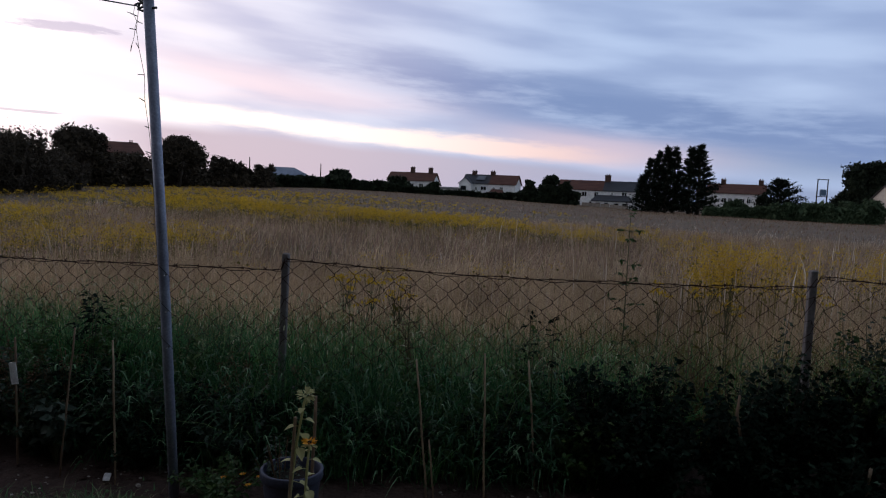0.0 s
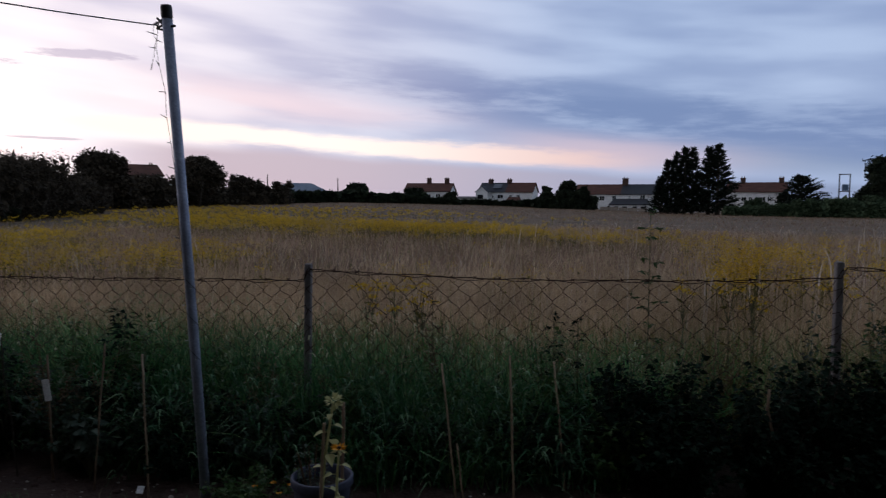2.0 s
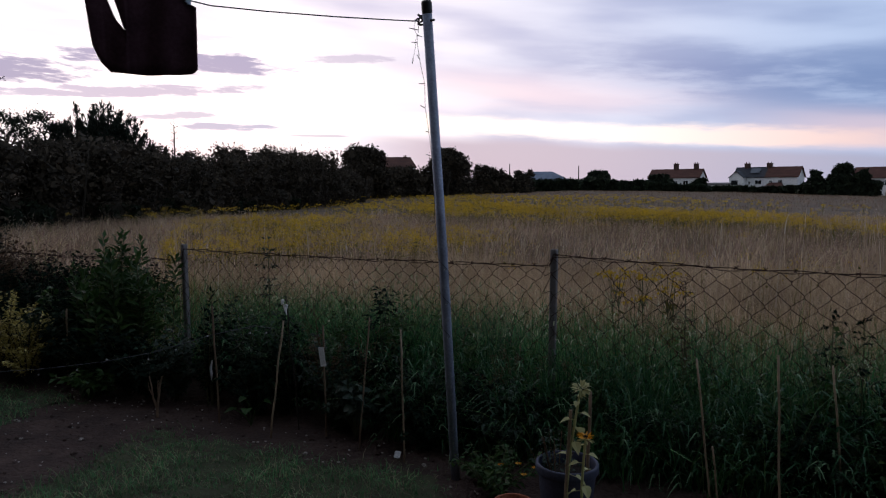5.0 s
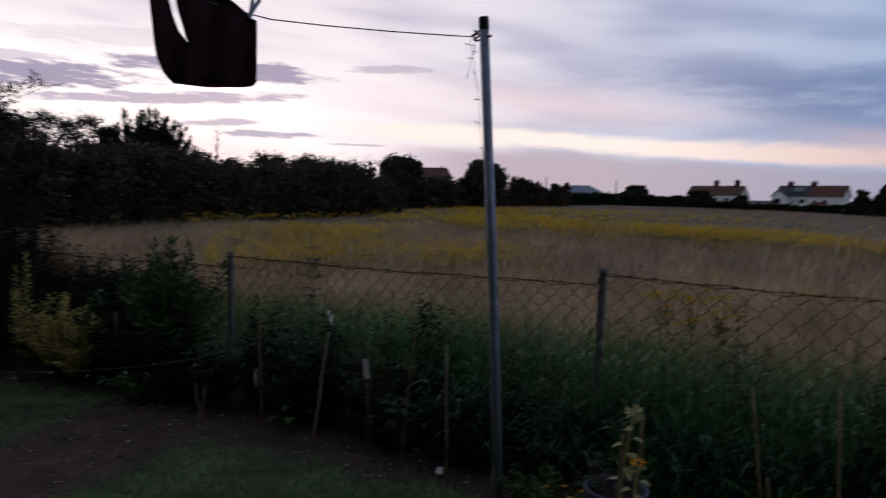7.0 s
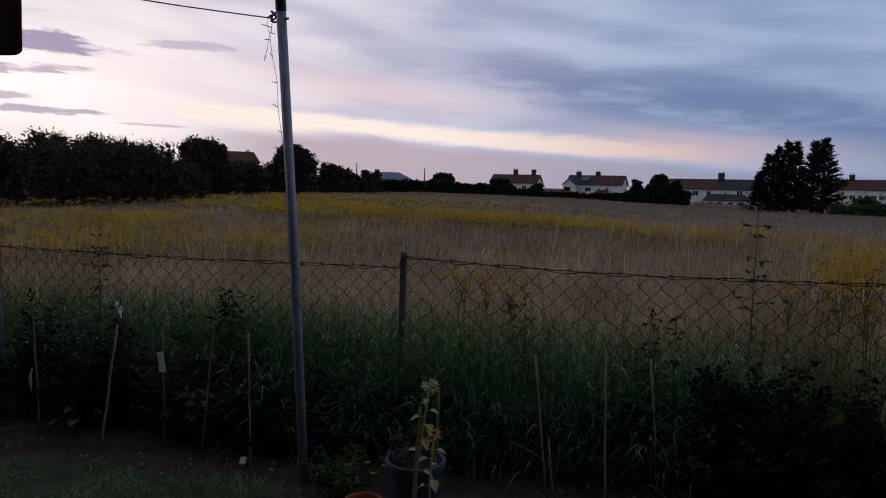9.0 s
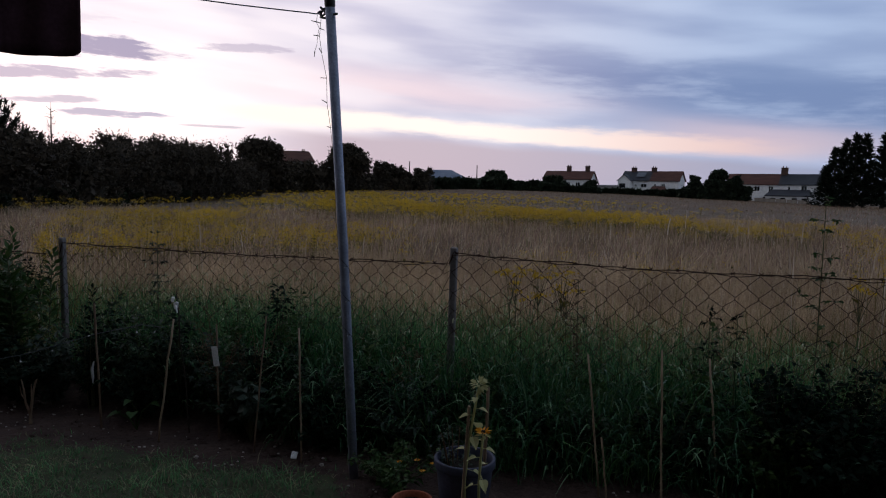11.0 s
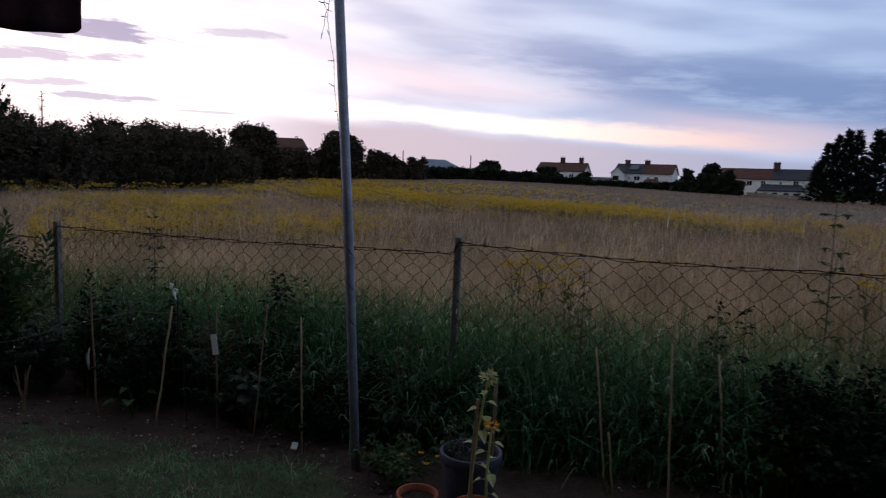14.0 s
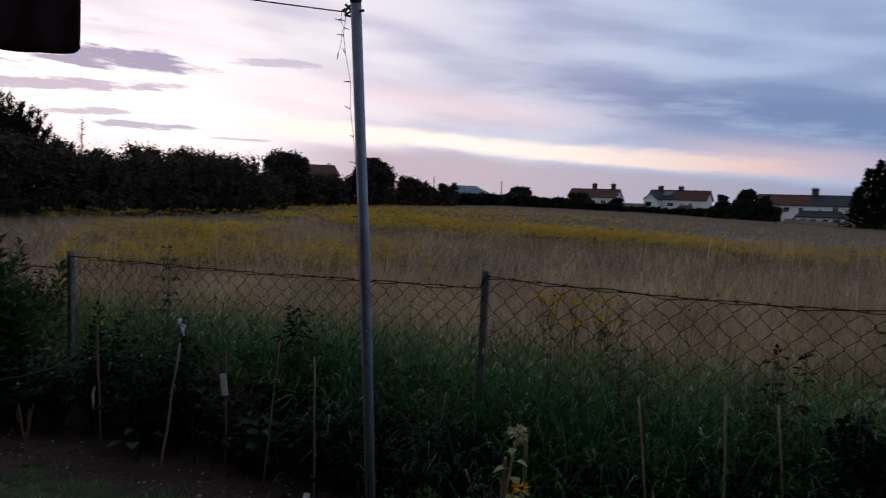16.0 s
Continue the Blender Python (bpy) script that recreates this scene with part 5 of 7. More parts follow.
tube(s, [on_pole(2.40) + [0.045, -0.01, 0], on_pole(2.40), on_pole(2.41) + [-0.05, 0.05, 0.0], np.array([-1.245, 2.6, 2.43])], 0.006, 8)
part("eye_bolt", s, "dark_steel", pole)
s = Shape()
KNOT = np.array([-1.313, 2.605, 2.432])
c = KNOT + [0.05, 0.0, 0.0]
tube(s, [c + [0.028 * math.cos(a), 0.02 * math.sin(a) * 0.6, 0.028 * math.sin(a)] for a in np.linspace(0.2, 5.4, 14)], 0.0055, 6)
tube(s, [c + [-0.03, 0, 0.03], c + [0.0, -0.01, 0.005], c + [0.03, 0, -0.022]], 0.006, 6)
tube(s, [c + [-0.035, 0, -0.02], c + [0.0, 0.01, 0.004], c + [0.04, 0, 0.02]], 0.005, 6)
part("hook", s, "dark_steel", pole, "bent dark steel hook")
s = Shape()
tube(s, [c + [-0.02, 0, -0.012], c + [-0.045, -0.005, 0.004], c + [-0.03, 0, 0.012], KNOT], 0.005, 6)
part("knot", s, "cord", pole)
GO = np.array([-0.66501, -0.74683])


def on_line(u, z):
    return np.array([KNOT[0] + GO[0] * u, KNOT[1] + GO[1] * u, z])


s = Shape()
zk = KNOT[2]
tube(s, [on_line(u, z) for u, z in ((0, zk), (0.2, zk - 0.002), (0.41, zk - 0.003), (0.75, zk + 0.002), (1.0, zk + 0.012), (1.1, zk + 0.03), (1.35, zk + 0.085), (1.6, zk + 0.10), (2.6, zk + 0.17), (4.5, zk + 0.42), (6.1, zk + 0.65))], 0.0032, 6)
single("washing_line", s, "cord", "thin grey washing line stretched from the pole", "washing line")

# garment on the line
garment = thing("garment", tuple(on_line(1.3, 2.1)), "black sleeveless garment hanging folded from the washing line", "clothing")


def sheet(name, cols, thick=0.014):
    """A cloth sheet from columns of (u, z low, z high), with soft folds."""
    rows = 9
    v = []
    for side in (1, -1):
        for u, lo, hi in cols:
            for j in range(rows):
                f = j / (rows - 1)
                p = on_line(u + 0.025, lo + 0.01 + (hi - lo) * f)
                d = side * thick * (0.4 + 0.6 * math.sin(math.pi * f)) + 0.012 * math.sin(u * 38 + f * 1.5)
                v.append((p[0] - GO[1] * d, p[1] + GO[0] * d, p[2]))
    n, m = len(cols), len(cols) * rows
    q = [(i * rows + j, (i + 1) * rows + j, (i + 1) * rows + j + 1, i * rows + j + 1) for i in range(n - 1) for j in range(rows - 1)]
    q += [tuple(x + m for x in f[::-1]) for f in q]
    for i in range(n - 1):
        for j in (0, rows - 1):
            q.append((i * rows + j, i * rows + j + m, (i + 1) * rows + j + m, (i + 1) * rows + j))
    for i in (0, n - 1):
        for j in range(rows - 1):
            q.append((i * rows + j, i * rows + j + 1, i * rows + j + 1 + m, i * rows + j + m))
    part(name, Shape().quads(v, q), "black_cloth", garment, smooth=True)


lo = lambda u: float(np.interp(u, [1.045, 1.06, 1.22, 1.36, 1.43, 1.47, 1.50, 1.515, 1.53], [2.13, 2.11, 2.095, 2.098, 2.105, 2.15, 2.225, 2.36, 2.54]))
hi = lambda u: float(np.interp(u, [1.04, 1.07, 1.10, 1.15, 1.19, 1.24, 1.40], [2.42, 2.435, 2.465, 2.50, 2.52, 2.535, 2.56]))
gap = lambda u: float(np.interp(u, [1.35, 1.362, 1.38, 1.405, 1.425], [2.285, 2.30, 2.37, 2.45, 2.56]))      # the opening's right side, low to high
gapl = lambda u: float(np.interp(u, [1.35, 1.40, 1.43, 1.445, 1.455], [2.285, 2.35, 2.43, 2.50, 2.57]))
sheet("front_panel", [(u, lo(u), hi(u)) for u in np.linspace(1.043, 1.35, 24)])
sheet("shoulder", [(u, gap(u), 2.56) for u in np.linspace(1.348, 1.424, 10)])
sheet("hem", [(u, lo(u), gapl(u)) for u in np.linspace(1.348, 1.452, 10)])
sheet("strap", [(u, lo(u), 2.57) for u in np.linspace(1.45, 1.528, 9)])
for u, z, a in ((1.062, 2.462, -0.35), (1.43, 2.56, -0.1)):
    b0 = on_line(u + 0.025, z + 0.01)
    peg = thing("clothes_peg", tuple(b0), "pale blue plastic clothes peg clipped to the line", "peg", "pegs on the line")
    for q in (1, -1):
        s = Shape()
        box(s, b0 + np.array([GO[0] * 0.006 * q, GO[1] * 0.006 * q, 0.02]), (0.018, 0.02, 0.10), math.atan2(GO[1], GO[0]), (0, a + 0.22 * q, 0), 0.005)
        part("prong", s, "blue_plastic", peg)
    s = Shape()
    tube(s, [b0 + [GO[0] * 0.01 * t, GO[1] * 0.01 * t, 0.01] for t in (-1, 1)], 0.006, 8)
    part("spring", s, "dark_steel", peg)

# fairy lights tangled down the pole
lights = thing("fairy_lights", tuple(FOOT), "dark fairy-light cable with small bulbs trailing down the pole", "string lights")
left = np.array([-0.9, -0.43, 0.0])
run = [(2.405, 0.062), (2.36, 0.068), (2.30, 0.078), (2.22, 0.072), (2.10, 0.055), (1.98, 0.06), (1.86, 0.05), (1.74, 0.035), (1.66, 0.04), (1.58, 0.035), (1.50, 0.045), (1.40, 0.05), (1.34, 0.035), (1.30, 0.027)]
pts = [on_pole(h) + left * max(o - 0.018, 0.026) for h, o in run]
for k, h in enumerate(np.linspace(1.27, 0.75, 30)):
    a = 2.2 + k * 0.62
    pts.append(on_pole(h, 0.027, a))
s = Shape()
tube(s, pts, 0.0012, 5, False)
part("cable", s, "cable", lights)
loop = [KNOT + [0.0, 0, -0.005], KNOT + [-0.006, 0, -0.04], KNOT + [0.012, 0, -0.072], KNOT + [0.004, 0.0, -0.10], KNOT + [-0.002, 0, -0.15], KNOT + [-0.014, 0, -0.185]]
s = Shape()
tube(s, loop, 0.0012, 5, False)
part("cable", s, "cable", lights)


def bulb(p, d, parent, white=False):
    b1, b2 = Shape(), Shape()
    d = unit(np.asarray(d, float))
    tube(b1, [p, p + d * 0.018], [0.0024, 0.002], 6)
    lamp = part("socket", b1, "cable", parent)
    tube(b2, [p + d * 0.018, p + d * 0.025, p + d * 0.03], [0.002, 0.0022, 0.001], 6)
    part("bulb", b2, "bulb", lamp)


for k, p in enumerate(pts[1:12]):
    bulb(p, (-1 + 0.5 * (k % 3), -0.4, 0.35 - 0.3 * (k % 2)), lights)
for k in (15, 20, 25, 30, 35, 40):
    bulb(pts[k], (pts[k] - on_pole(0))[:3] * [1, 1, 0] + [-0.02, 0, -0.02], lights)
bulb(loop[2], (1, 0.3, -0.4), lights)
bulb(loop[1], (-0.7, -0.3, 0.2), lights)
bulb(loop[5], (-0.2, 0, -1), lights)

# ---- second light string, low along the border ----
lights2 = thing("fairy_lights", (-3.46, 2.46, 0), "fairy-light cable slung low between spade and garden stakes", "string lights")
way = np.array([(-6.4, 0.75, 0.31), (-5.34, 1.28, 0.28), (-5.06, 1.50, 0.27), (-4.66, 1.76, 0.28), (-4.2, 2.07, 0.31), (-3.79, 2.3, 0.37), (-3.46, 2.46, 0.445), (-2.99, 2.6, 0.60), (-2.75, 2.75, 0.66), (-2.45, 2.66, 0.69)])
s = Shape()
tube(s, way, 0.002, 5, False)
part("cable", s, "cord", lights2)
ln = np.r_[0, np.cumsum(np.linalg.norm(np.diff(way, axis=0), axis=1))]
for k, f in enumerate(np.arange(0.15, ln[-1], 0.27)):
    p = np.array([np.interp(f, ln, way[:, i]) for i in range(3)])
    d = unit(np.array([0.5 * math.sin(k * 2.7), -0.3, -1.0 + 0.5 * (k % 3)]))
    b1, b2 = Shape(), Shape()
    tube(b1, [p, p + d * 0.036], [0.0024, 0.002], 6)
    lamp = part("socket", b1, "cable", lights2)
    tube(b2, [p + d * 0.036, p + d * 0.046, p + d * 0.05], [0.003, 0.0062, 0.003], 6)
    part("bulb", b2, "bulb", lamp)

# ---- canes and stakes ----


def cane(name, foot, top, r, label, mat="cane", crook=0.0018):
    f, t = np.array(foot, float), np.array(top, float)
    s = Shape()
    n = 7
    pts = [f + (t - f) * (k / (n - 1)) + [crook * math.sin(k * 1.9 + f[0]), crook * 0.6 * math.cos(k * 2.3), 0] for k in range(n)]
    pts[0][2] = -0.06
    rad = [r * (1.12 if k % 2 else 1.0) * (1 - 0.12 * k / n) for k in range(n)]
    tube(s, pts, rad, 7)
    return single(name, s, mat, label, "garden cane", "", "garden canes in the border", True, tuple(f))


cane("garden_cane", (0.112, 3.075, 0), (0.03, 3.06, 0.74), 0.0054, "pale bamboo cane standing in tall border grass")
cane("garden_cane", (0.150, 3.07, 0), (0.115, 3.06, 0.32), 0.005, "short thin cane beside a taller bamboo cane")
cane("garden_cane", (0.42, 3.044, 0), (0.39, 3.04, 0.81), 0.0054, "pale bamboo cane standing in tall border grass")
cane("garden_cane", (0.663, 3.354, 0), (0.59, 3.35, 0.72), 0.0054, "pale bamboo cane standing in tall border grass")
cane("garden_cane", (-2.949, 2.602, 0), (-2.965, 2.58, 0.80), 0.0065, "old cane stake holding the low light string", "old_wood")
cane("garden_cane", (-2.449, 2.59, 0), (-2.392, 2.668, 0.745), 0.0062, "leaning wooden stake below a white rag", "cane", 0.004)
cane("rag_stem", (-2.40, 2.80, 0), (-2.385, 2.685, 0.90), 0.004, "thin dark stem with a white rag tied on it", "bark", 0.006)
cane("garden_cane", (-2.153, 2.789, 0), (-2.16, 2.78, 0.72), 0.006, "thin cane carrying a white plant label", "old_wood")
cane("garden_cane", (-1.854, 2.75, 0), (-1.80, 2.80, 0.80), 0.005, "thin leaning cane among dark border plants", "old_wood")
cane("garden_cane", (-1.505, 2.743, 0), (-1.52, 2.735, 0.77), 0.0054, "pale bamboo cane at the edge of the soil bed")
cane("garden_cane", (-0.315, 2.52, 0.1), (-0.295, 2.5, 0.67), 0.0075, "brown cane standing in the grey plant pot", "old_wood")
cane("garden_cane", (2.346, 3.45, 0), (2.355, 3.45, 0.30), 0.010, "short pale stake under the dark shrub")
cane("garden_cane", (2.9, 3.62, 0), (2.86, 3.62, 0.86), 0.008, "pale bamboo cane in front of the dark shrub")
cane("garden_cane", (-4.75, 2.55, 0), (-4.74, 2.56, 0.62), 0.008, "pale cane among green shrubs")

# labels and rag
s = Shape()
box(s, (-2.160, 2.770, 0.523), (0.037, 0.004, 0.122), 0.35, (0, -0.13, 0), 0.003)
single("plant_label", s, "white_plastic", "white plastic label hung on a thin cane", "label", at=(-2.17, 2.8, 0.45))
s = Shape()
box(s, (-1.572, 2.765, 0.020), (0.036, 0.06, 0.004), 0.5, (0.35, 0.15, 0), 0.004)
single("fallen_label", s, "white_plastic", "white plastic label fallen on the soil", "label", at=(-1.572, 2.775, 0))
s = Shape()
for k in range(5):
    c = np.array([-2.388 + 0.012 * (k % 3), 2.685 - 0.008 * k, 0.845 + 0.014 * (k - 2)])
    box(s, c, (0.024, 0.011, 0.018), k * 0.8, (0.5 * k, 0.3 * k, 0), 0.004)
tube(s, [(-2.385, 2.675, 0.84), (-2.36, 2.66, 0.82), (-2.345, 2.655, 0.79)], [0.009, 0.007, 0.003], 5)
single("white_rag", s, "white_plastic", "scrap of white rag tied round a thin dark stem", "rag", at=(-2.39, 2.7, 0.84))
s = Shape()
tube(s, [(-2.985, 2.585, 0.43), (-2.99, 2.575, 0.38), (-2.985, 2.575, 0.33), (-2.992, 2.58, 0.29)], [0.004, 0.009, 0.008, 0.003], 7)
single("light_cluster", s, "bulb", "small pale bundle of bulbs tied to a stake", "bulbs", at=(-2.98, 2.6, 0.35))

# ---- pots ----


def pot(name, c, r, h, mat, label):
    t = thing(name, (c[0], c[1], 0), label, "plant pot")
    o = (c[0], c[1], 0.0)
    s = lathe(Shape(), o, [(0.0, 0.012), (r * 0.72, 0.012), (r * 0.76, 0.03), (r * 0.93, h * 0.84), (r * 0.94, h * 0.86), (r * 1.0, h * 0.865), (r * 1.02, h * 0.88), (r * 1.02, h * 0.985), (r * 1.0, h), (r * 0.93, h), (r * 0.91, h * 0.985), (r * 0.88, h * 0.8)], 40)
    part("body", s, mat, t, smooth=True)
    s = lathe(Shape(), o, [(r * 0.885, h * 0.82), (r * 0.6, h * 0.84), (r * 0.3, h * 0.83), (0.0, h * 0.845)], 24)
    part("compost", s, "compost", t)
    return t


pot("plant_pot", (-0.415, 2.53), 0.142, 0.31, "pot_grey", "large blue-grey plastic plant pot at the bed's edge")
pot("plant_pot", (-0.575, 2.305), 0.092, 0.165, "terracotta", "small terracotta plant pot on the lawn's edge")
pot("plant_pot", (-0.305, 2.315), 0.098, 0.165, "terracotta", "small terracotta plant pot holding the sunflower")

# sunflower
sun = thing("sunflower", (-0.31, 2.31, 0.14), "pale drooping sunflower plant with one orange bloom tied to canes", "flower")
st1 = np.array([(-0.315, 2.30, 0.14), (-0.318, 2.295, 0.3), (-0.30, 2.30, 0.5), (-0.272, 2.30, 0.68), (-0.262, 2.30, 0.735)])
st2 = np.array([(-0.25, 2.30, 0.14), (-0.252, 2.30, 0.3), (-0.245, 2.3, 0.44), (-0.238, 2.3, 0.53)])
for st, r in ((st1, 0.0065), (st2, 0.006)):
    s = Shape()
    tube(s, st, [r, r, r * 0.9, r * 0.8, r * 0.7][: len(st)], 7)
    part("stalk", s, "sun_leaf", sun, smooth=True)
s = Shape()
tube(s, [(-0.328, 2.292, 0.13), (-0.302, 2.292, 0.64)], 0.007, 7)
part("support_cane", s, "cane", sun)
for st, hs in ((st1, [(0.36, 0.075), (0.44, 0.05), (0.52, 0.06), (0.57, 0.075), (0.60, 0.05), (0.63, 0.045), (0.655, 0.04), (0.68, 0.04), (0.70, 0.03)]), (st2, [(0.24, 0.06), (0.30, 0.07), (0.34, 0.06), (0.38, 0.055), (0.42, 0.05), (0.46, 0.045), (0.49, 0.035)])):
    for k, (h, l) in enumerate(hs):
        p = np.array([np.interp(h, st[:, 2], st[:, i]) for i in (0, 1)] + [h])
        a = k * 2.4 + 0.6
        d = np.array([[math.cos(a), math.sin(a) * 0.8, 0.15 - 0.5 * (l > 0.055)]])
        s = Shape()
        stalk_end = p + d[0] * l * 0.45
        tube(s, [p, stalk_end], [0.002, 0.0015], 4)
        heart(s, stalk_end, d[0] + [0, 0, -0.15], l * 0.95, l * 0.72)
        part("leaf", s, "sun_leaf", sun)
s = Shape()
c = st1[-1]
d = unit(rng.normal(0, 1, (46, 3)) * [1, 1, 0.75] + [0.15, 0, 0.25])
s.quads(*leaves(c + d * 0.014, d, 0.032, 0.016, 0.1))
part("bud", s, "sun_leaf", sun, "closed pale green flower bud")
c = st2[-1]
a = np.linspace(0, 6.28, 16)[:-1]
d = np.c_[np.cos(a), np.sin(a) * 0.8 - 0.3, np.full(15, 0.35)]
s = Shape().quads(*leaves(c + d * 0.008, d, 0.034, 0.014, 0.1))
part("petals", s, "petal", sun, "orange-yellow ray petals", kind="stuff")
s = lathe(Shape(), c, [(0.0, 0.012), (0.006, 0.011), (0.010, 0.006), (0.010, 0.0)], 12)
part("disc", s, "compost", sun)
d = np.c_[np.cos(a[::2] + 0.2), np.sin(a[::2] + 0.2) * 0.8, np.full(8, -0.1)]
s = Shape().quads(*leaves(c - [0, 0, 0.008] + d * 0.006, d, 0.034, 0.014, 0.1))
part("sepals", s, "sun_leaf", sun, kind="stuff")


# ---- border plants ----


def bush(name, base, label, mat, height, spread, stems, per, leaf_len, leaf_w, seed, upright=0.5, start=0.2, category="shrub", stem_mat="stem", droop=0.1, group=""):
    """A leafy plant: arching stems from one root with leaves along them."""
    r = np.random.default_rng(seed)
    t = thing(name, (base[0], base[1], 0), label, category, group)
    b = np.array([base[0], base[1], 0.0])
    st, lf = Shape(), Shape()
    for k in range(stems):
        a = r.uniform(0, 6.28)
        reach = spread * math.sqrt(r.uniform(0.02, 1))
        h = height * r.uniform(0.55, 1.0) * (1 - 0.35 * (reach / spread) ** 2)
        tip = b + np.array([math.cos(a) * reach, math.sin(a) * reach, h])
        mid = b + np.array([math.cos(a) * reach * (0.5 - 0.3 * upright), math.sin(a) * reach * (0.5 - 0.3 * upright), h * 0.62])
        f = np.linspace(0, 1, 6)[:, None]
        pts = b * (1 - f) ** 2 + 2 * f * (1 - f) * mid + tip * f * f
        tube(st, pts, np.linspace(0.005, 0.0015, 6), 4, False)
        w = r.uniform(start, 1.0, per)
        at = np.stack([np.interp(w, f[:, 0], pts[:, i]) for i in range(3)], 1)
        g = r.uniform(0, 6.28, per)
        d = np.c_[np.cos(g), np.sin(g), r.uniform(-0.5, 0.7, per) - droop]
        lf.quads(*leaves(at + d * 0.01, d, leaf_len * r.uniform(0.6, 1.25, per), leaf_w * r.uniform(0.7, 1.2, per)))
    part("branchwork", st, stem_mat, t, kind="stuff")
    part("foliage", lf, mat, t, kind="stuff")
    return t


def root(s, off):
    return tuple(at_fence(s, off))


# tall green grass along the fence, in tufts, both sides


def tufted(count, per, s0, s1, o0, o1, height, wide, bend, girth=0.035):
    """Grass tufts: per blades each, leaning out from the tuft's root."""
    sv, ov = rng.uniform(s0, s1, count), rng.uniform(o0, o1, count)
    h0 = height(sv, ov) * rng.uniform(0.42, 1.14, count)
    n = count * per
    a, q = rng.uniform(0, 6.28, n), np.abs(rng.normal(0, girth, n))
    xy = at_fence(np.repeat(sv, per) + q * np.cos(a), np.repeat(ov, per) + q * np.sin(a))
    lean = a + math.atan2(ALONG[1], ALONG[0]) + rng.normal(0, 0.7, n)
    return blades(np.c_[xy, np.zeros(n)], np.repeat(h0, per) * rng.uniform(0.45, 1.05, n), rng.uniform(*wide, n), lean, rng.uniform(*bend, n) ** 1.2, 3)


def verge(s, o):
    return np.interp(s, [-3.2, -2.3, -1.2, 0.4, 1.0, 2.4], [0.80, 1.0, 1.06, 0.97, 0.88, 0.76]) * np.interp(o, [-0.7, -0.45, -0.1, 0.6], [0.5, 0.78, 1.0, 0.84])


s = Shape().quads(*tufted(330, 40, -0.95, 2.3, -0.2, 0.6, verge, (0.004, 0.010), (0.15, 1.1), 0.06))
s.quads(*tufted(240, 40, -2.9, -0.9, -0.10, 0.6, verge, (0.004, 0.010), (0.15, 1.1), 0.06))
s.quads(*tufted(70, 24, -0.9, 1.9, -0.58, -0.22, lambda s, o: 0.66 + 0 * s, (0.004, 0.009), (0.3, 1.2), 0.05))
single("border_grass", s, "green_grass", "tall arching green grass growing through the fence foot", "grass", "stuff")
s = Shape().quads(*tufted(1800, 11, -6.0, 7.5, 0.05, 1.5, lambda s, o: 1.02 - 0.2 * o, (0.004, 0.009), (0.1, 1.0)))
single("verge_grass", s, "green_grass", "green grass mixed into the dry meadow behind the fence", "grass", "stuff")

n = 1250
s0, o0 = rng.uniform(-0.95, 1.75, n), rng.uniform(-0.72, -0.3, n)
z0 = rng.uniform(0.06, 0.62, n) * (0.55 + 0.45 * np.clip((o0 + 0.72) / 0.3, 0, 1))
face = math.atan2(-OUT[1], -OUT[0]) + rng.normal(0, 1.1, n)
s = Shape().quads(*blades(np.c_[at_fence(s0, o0), z0], rng.uniform(0.09, 0.2, n), rng.uniform(0.007, 0.013, n), face, rng.uniform(0.5, 1.0, n), 4, None, 1.25))
n = 300
s0, o0 = rng.uniform(-2.6, -0.95, n), rng.uniform(-0.62, -0.3, n)
s.quads(*blades(np.c_[at_fence(s0, o0), rng.uniform(0.1, 0.6, n)], rng.uniform(0.07, 0.15, n), rng.uniform(0.006, 0.011, n), rng.uniform(0, 6.28, n), rng.uniform(0.5, 1.0, n), 4, None, 1.25))
s.quads(*tufted(60, 12, -0.95, 1.5, -0.42, -0.12, lambda s, o: 0.78 + 0 * s, (0.008, 0.014), (0.25, 0.9), 0.05))
single("border_sedge", s, "rush_blade", "drooping blue-green grass leaves over the front of the border", "grass", "stuff")

n = 1700
s0, o0 = rng.uniform(-2.9, 2.4, n), rng.uniform(-0.2, 0.5, n)
z0 = verge(s0, o0) * rng.uniform(0.62, 1.02, n)
s = Shape().quads(*blades(np.c_[at_fence(s0, o0), z0 - 0.05], rng.uniform(0.05, 0.12, n), rng.uniform(0.004, 0.009, n), rng.uniform(0, 6.28, n), rng.uniform(0.5, 1.2, n), 3, None, 1.0))
single("grass_heads", s, "pale_green", "pale nodding grass heads among the green border grass", "grass", "stuff")

s = Shape().quads(*tufted(2300, 12, -6.5, 8.0, 0.1, 2.4, lambda s, o: 0.94 - 0.1 * o, (0.004, 0.008), (0.1, 1.0)))
single("olive_grass", s, "ragwort_leaf", "olive half-dry grass between green verge and straw meadow", "grass", "stuff")

# dry tussocks close behind the fence
s = Shape().quads(*tufted(620, 26, -7.5, 8.5, 0.35, 5.5, lambda s, o: 0.62 + 0.12 * np.sin(s * 2.1) * np.sin(o * 1.7), (0.003, 0.007), (0.15, 1.1)))
single("meadow_tussocks", s, "dry_grass", "loose tussocks of dry grass leaning in all directions", "grass", "stuff")

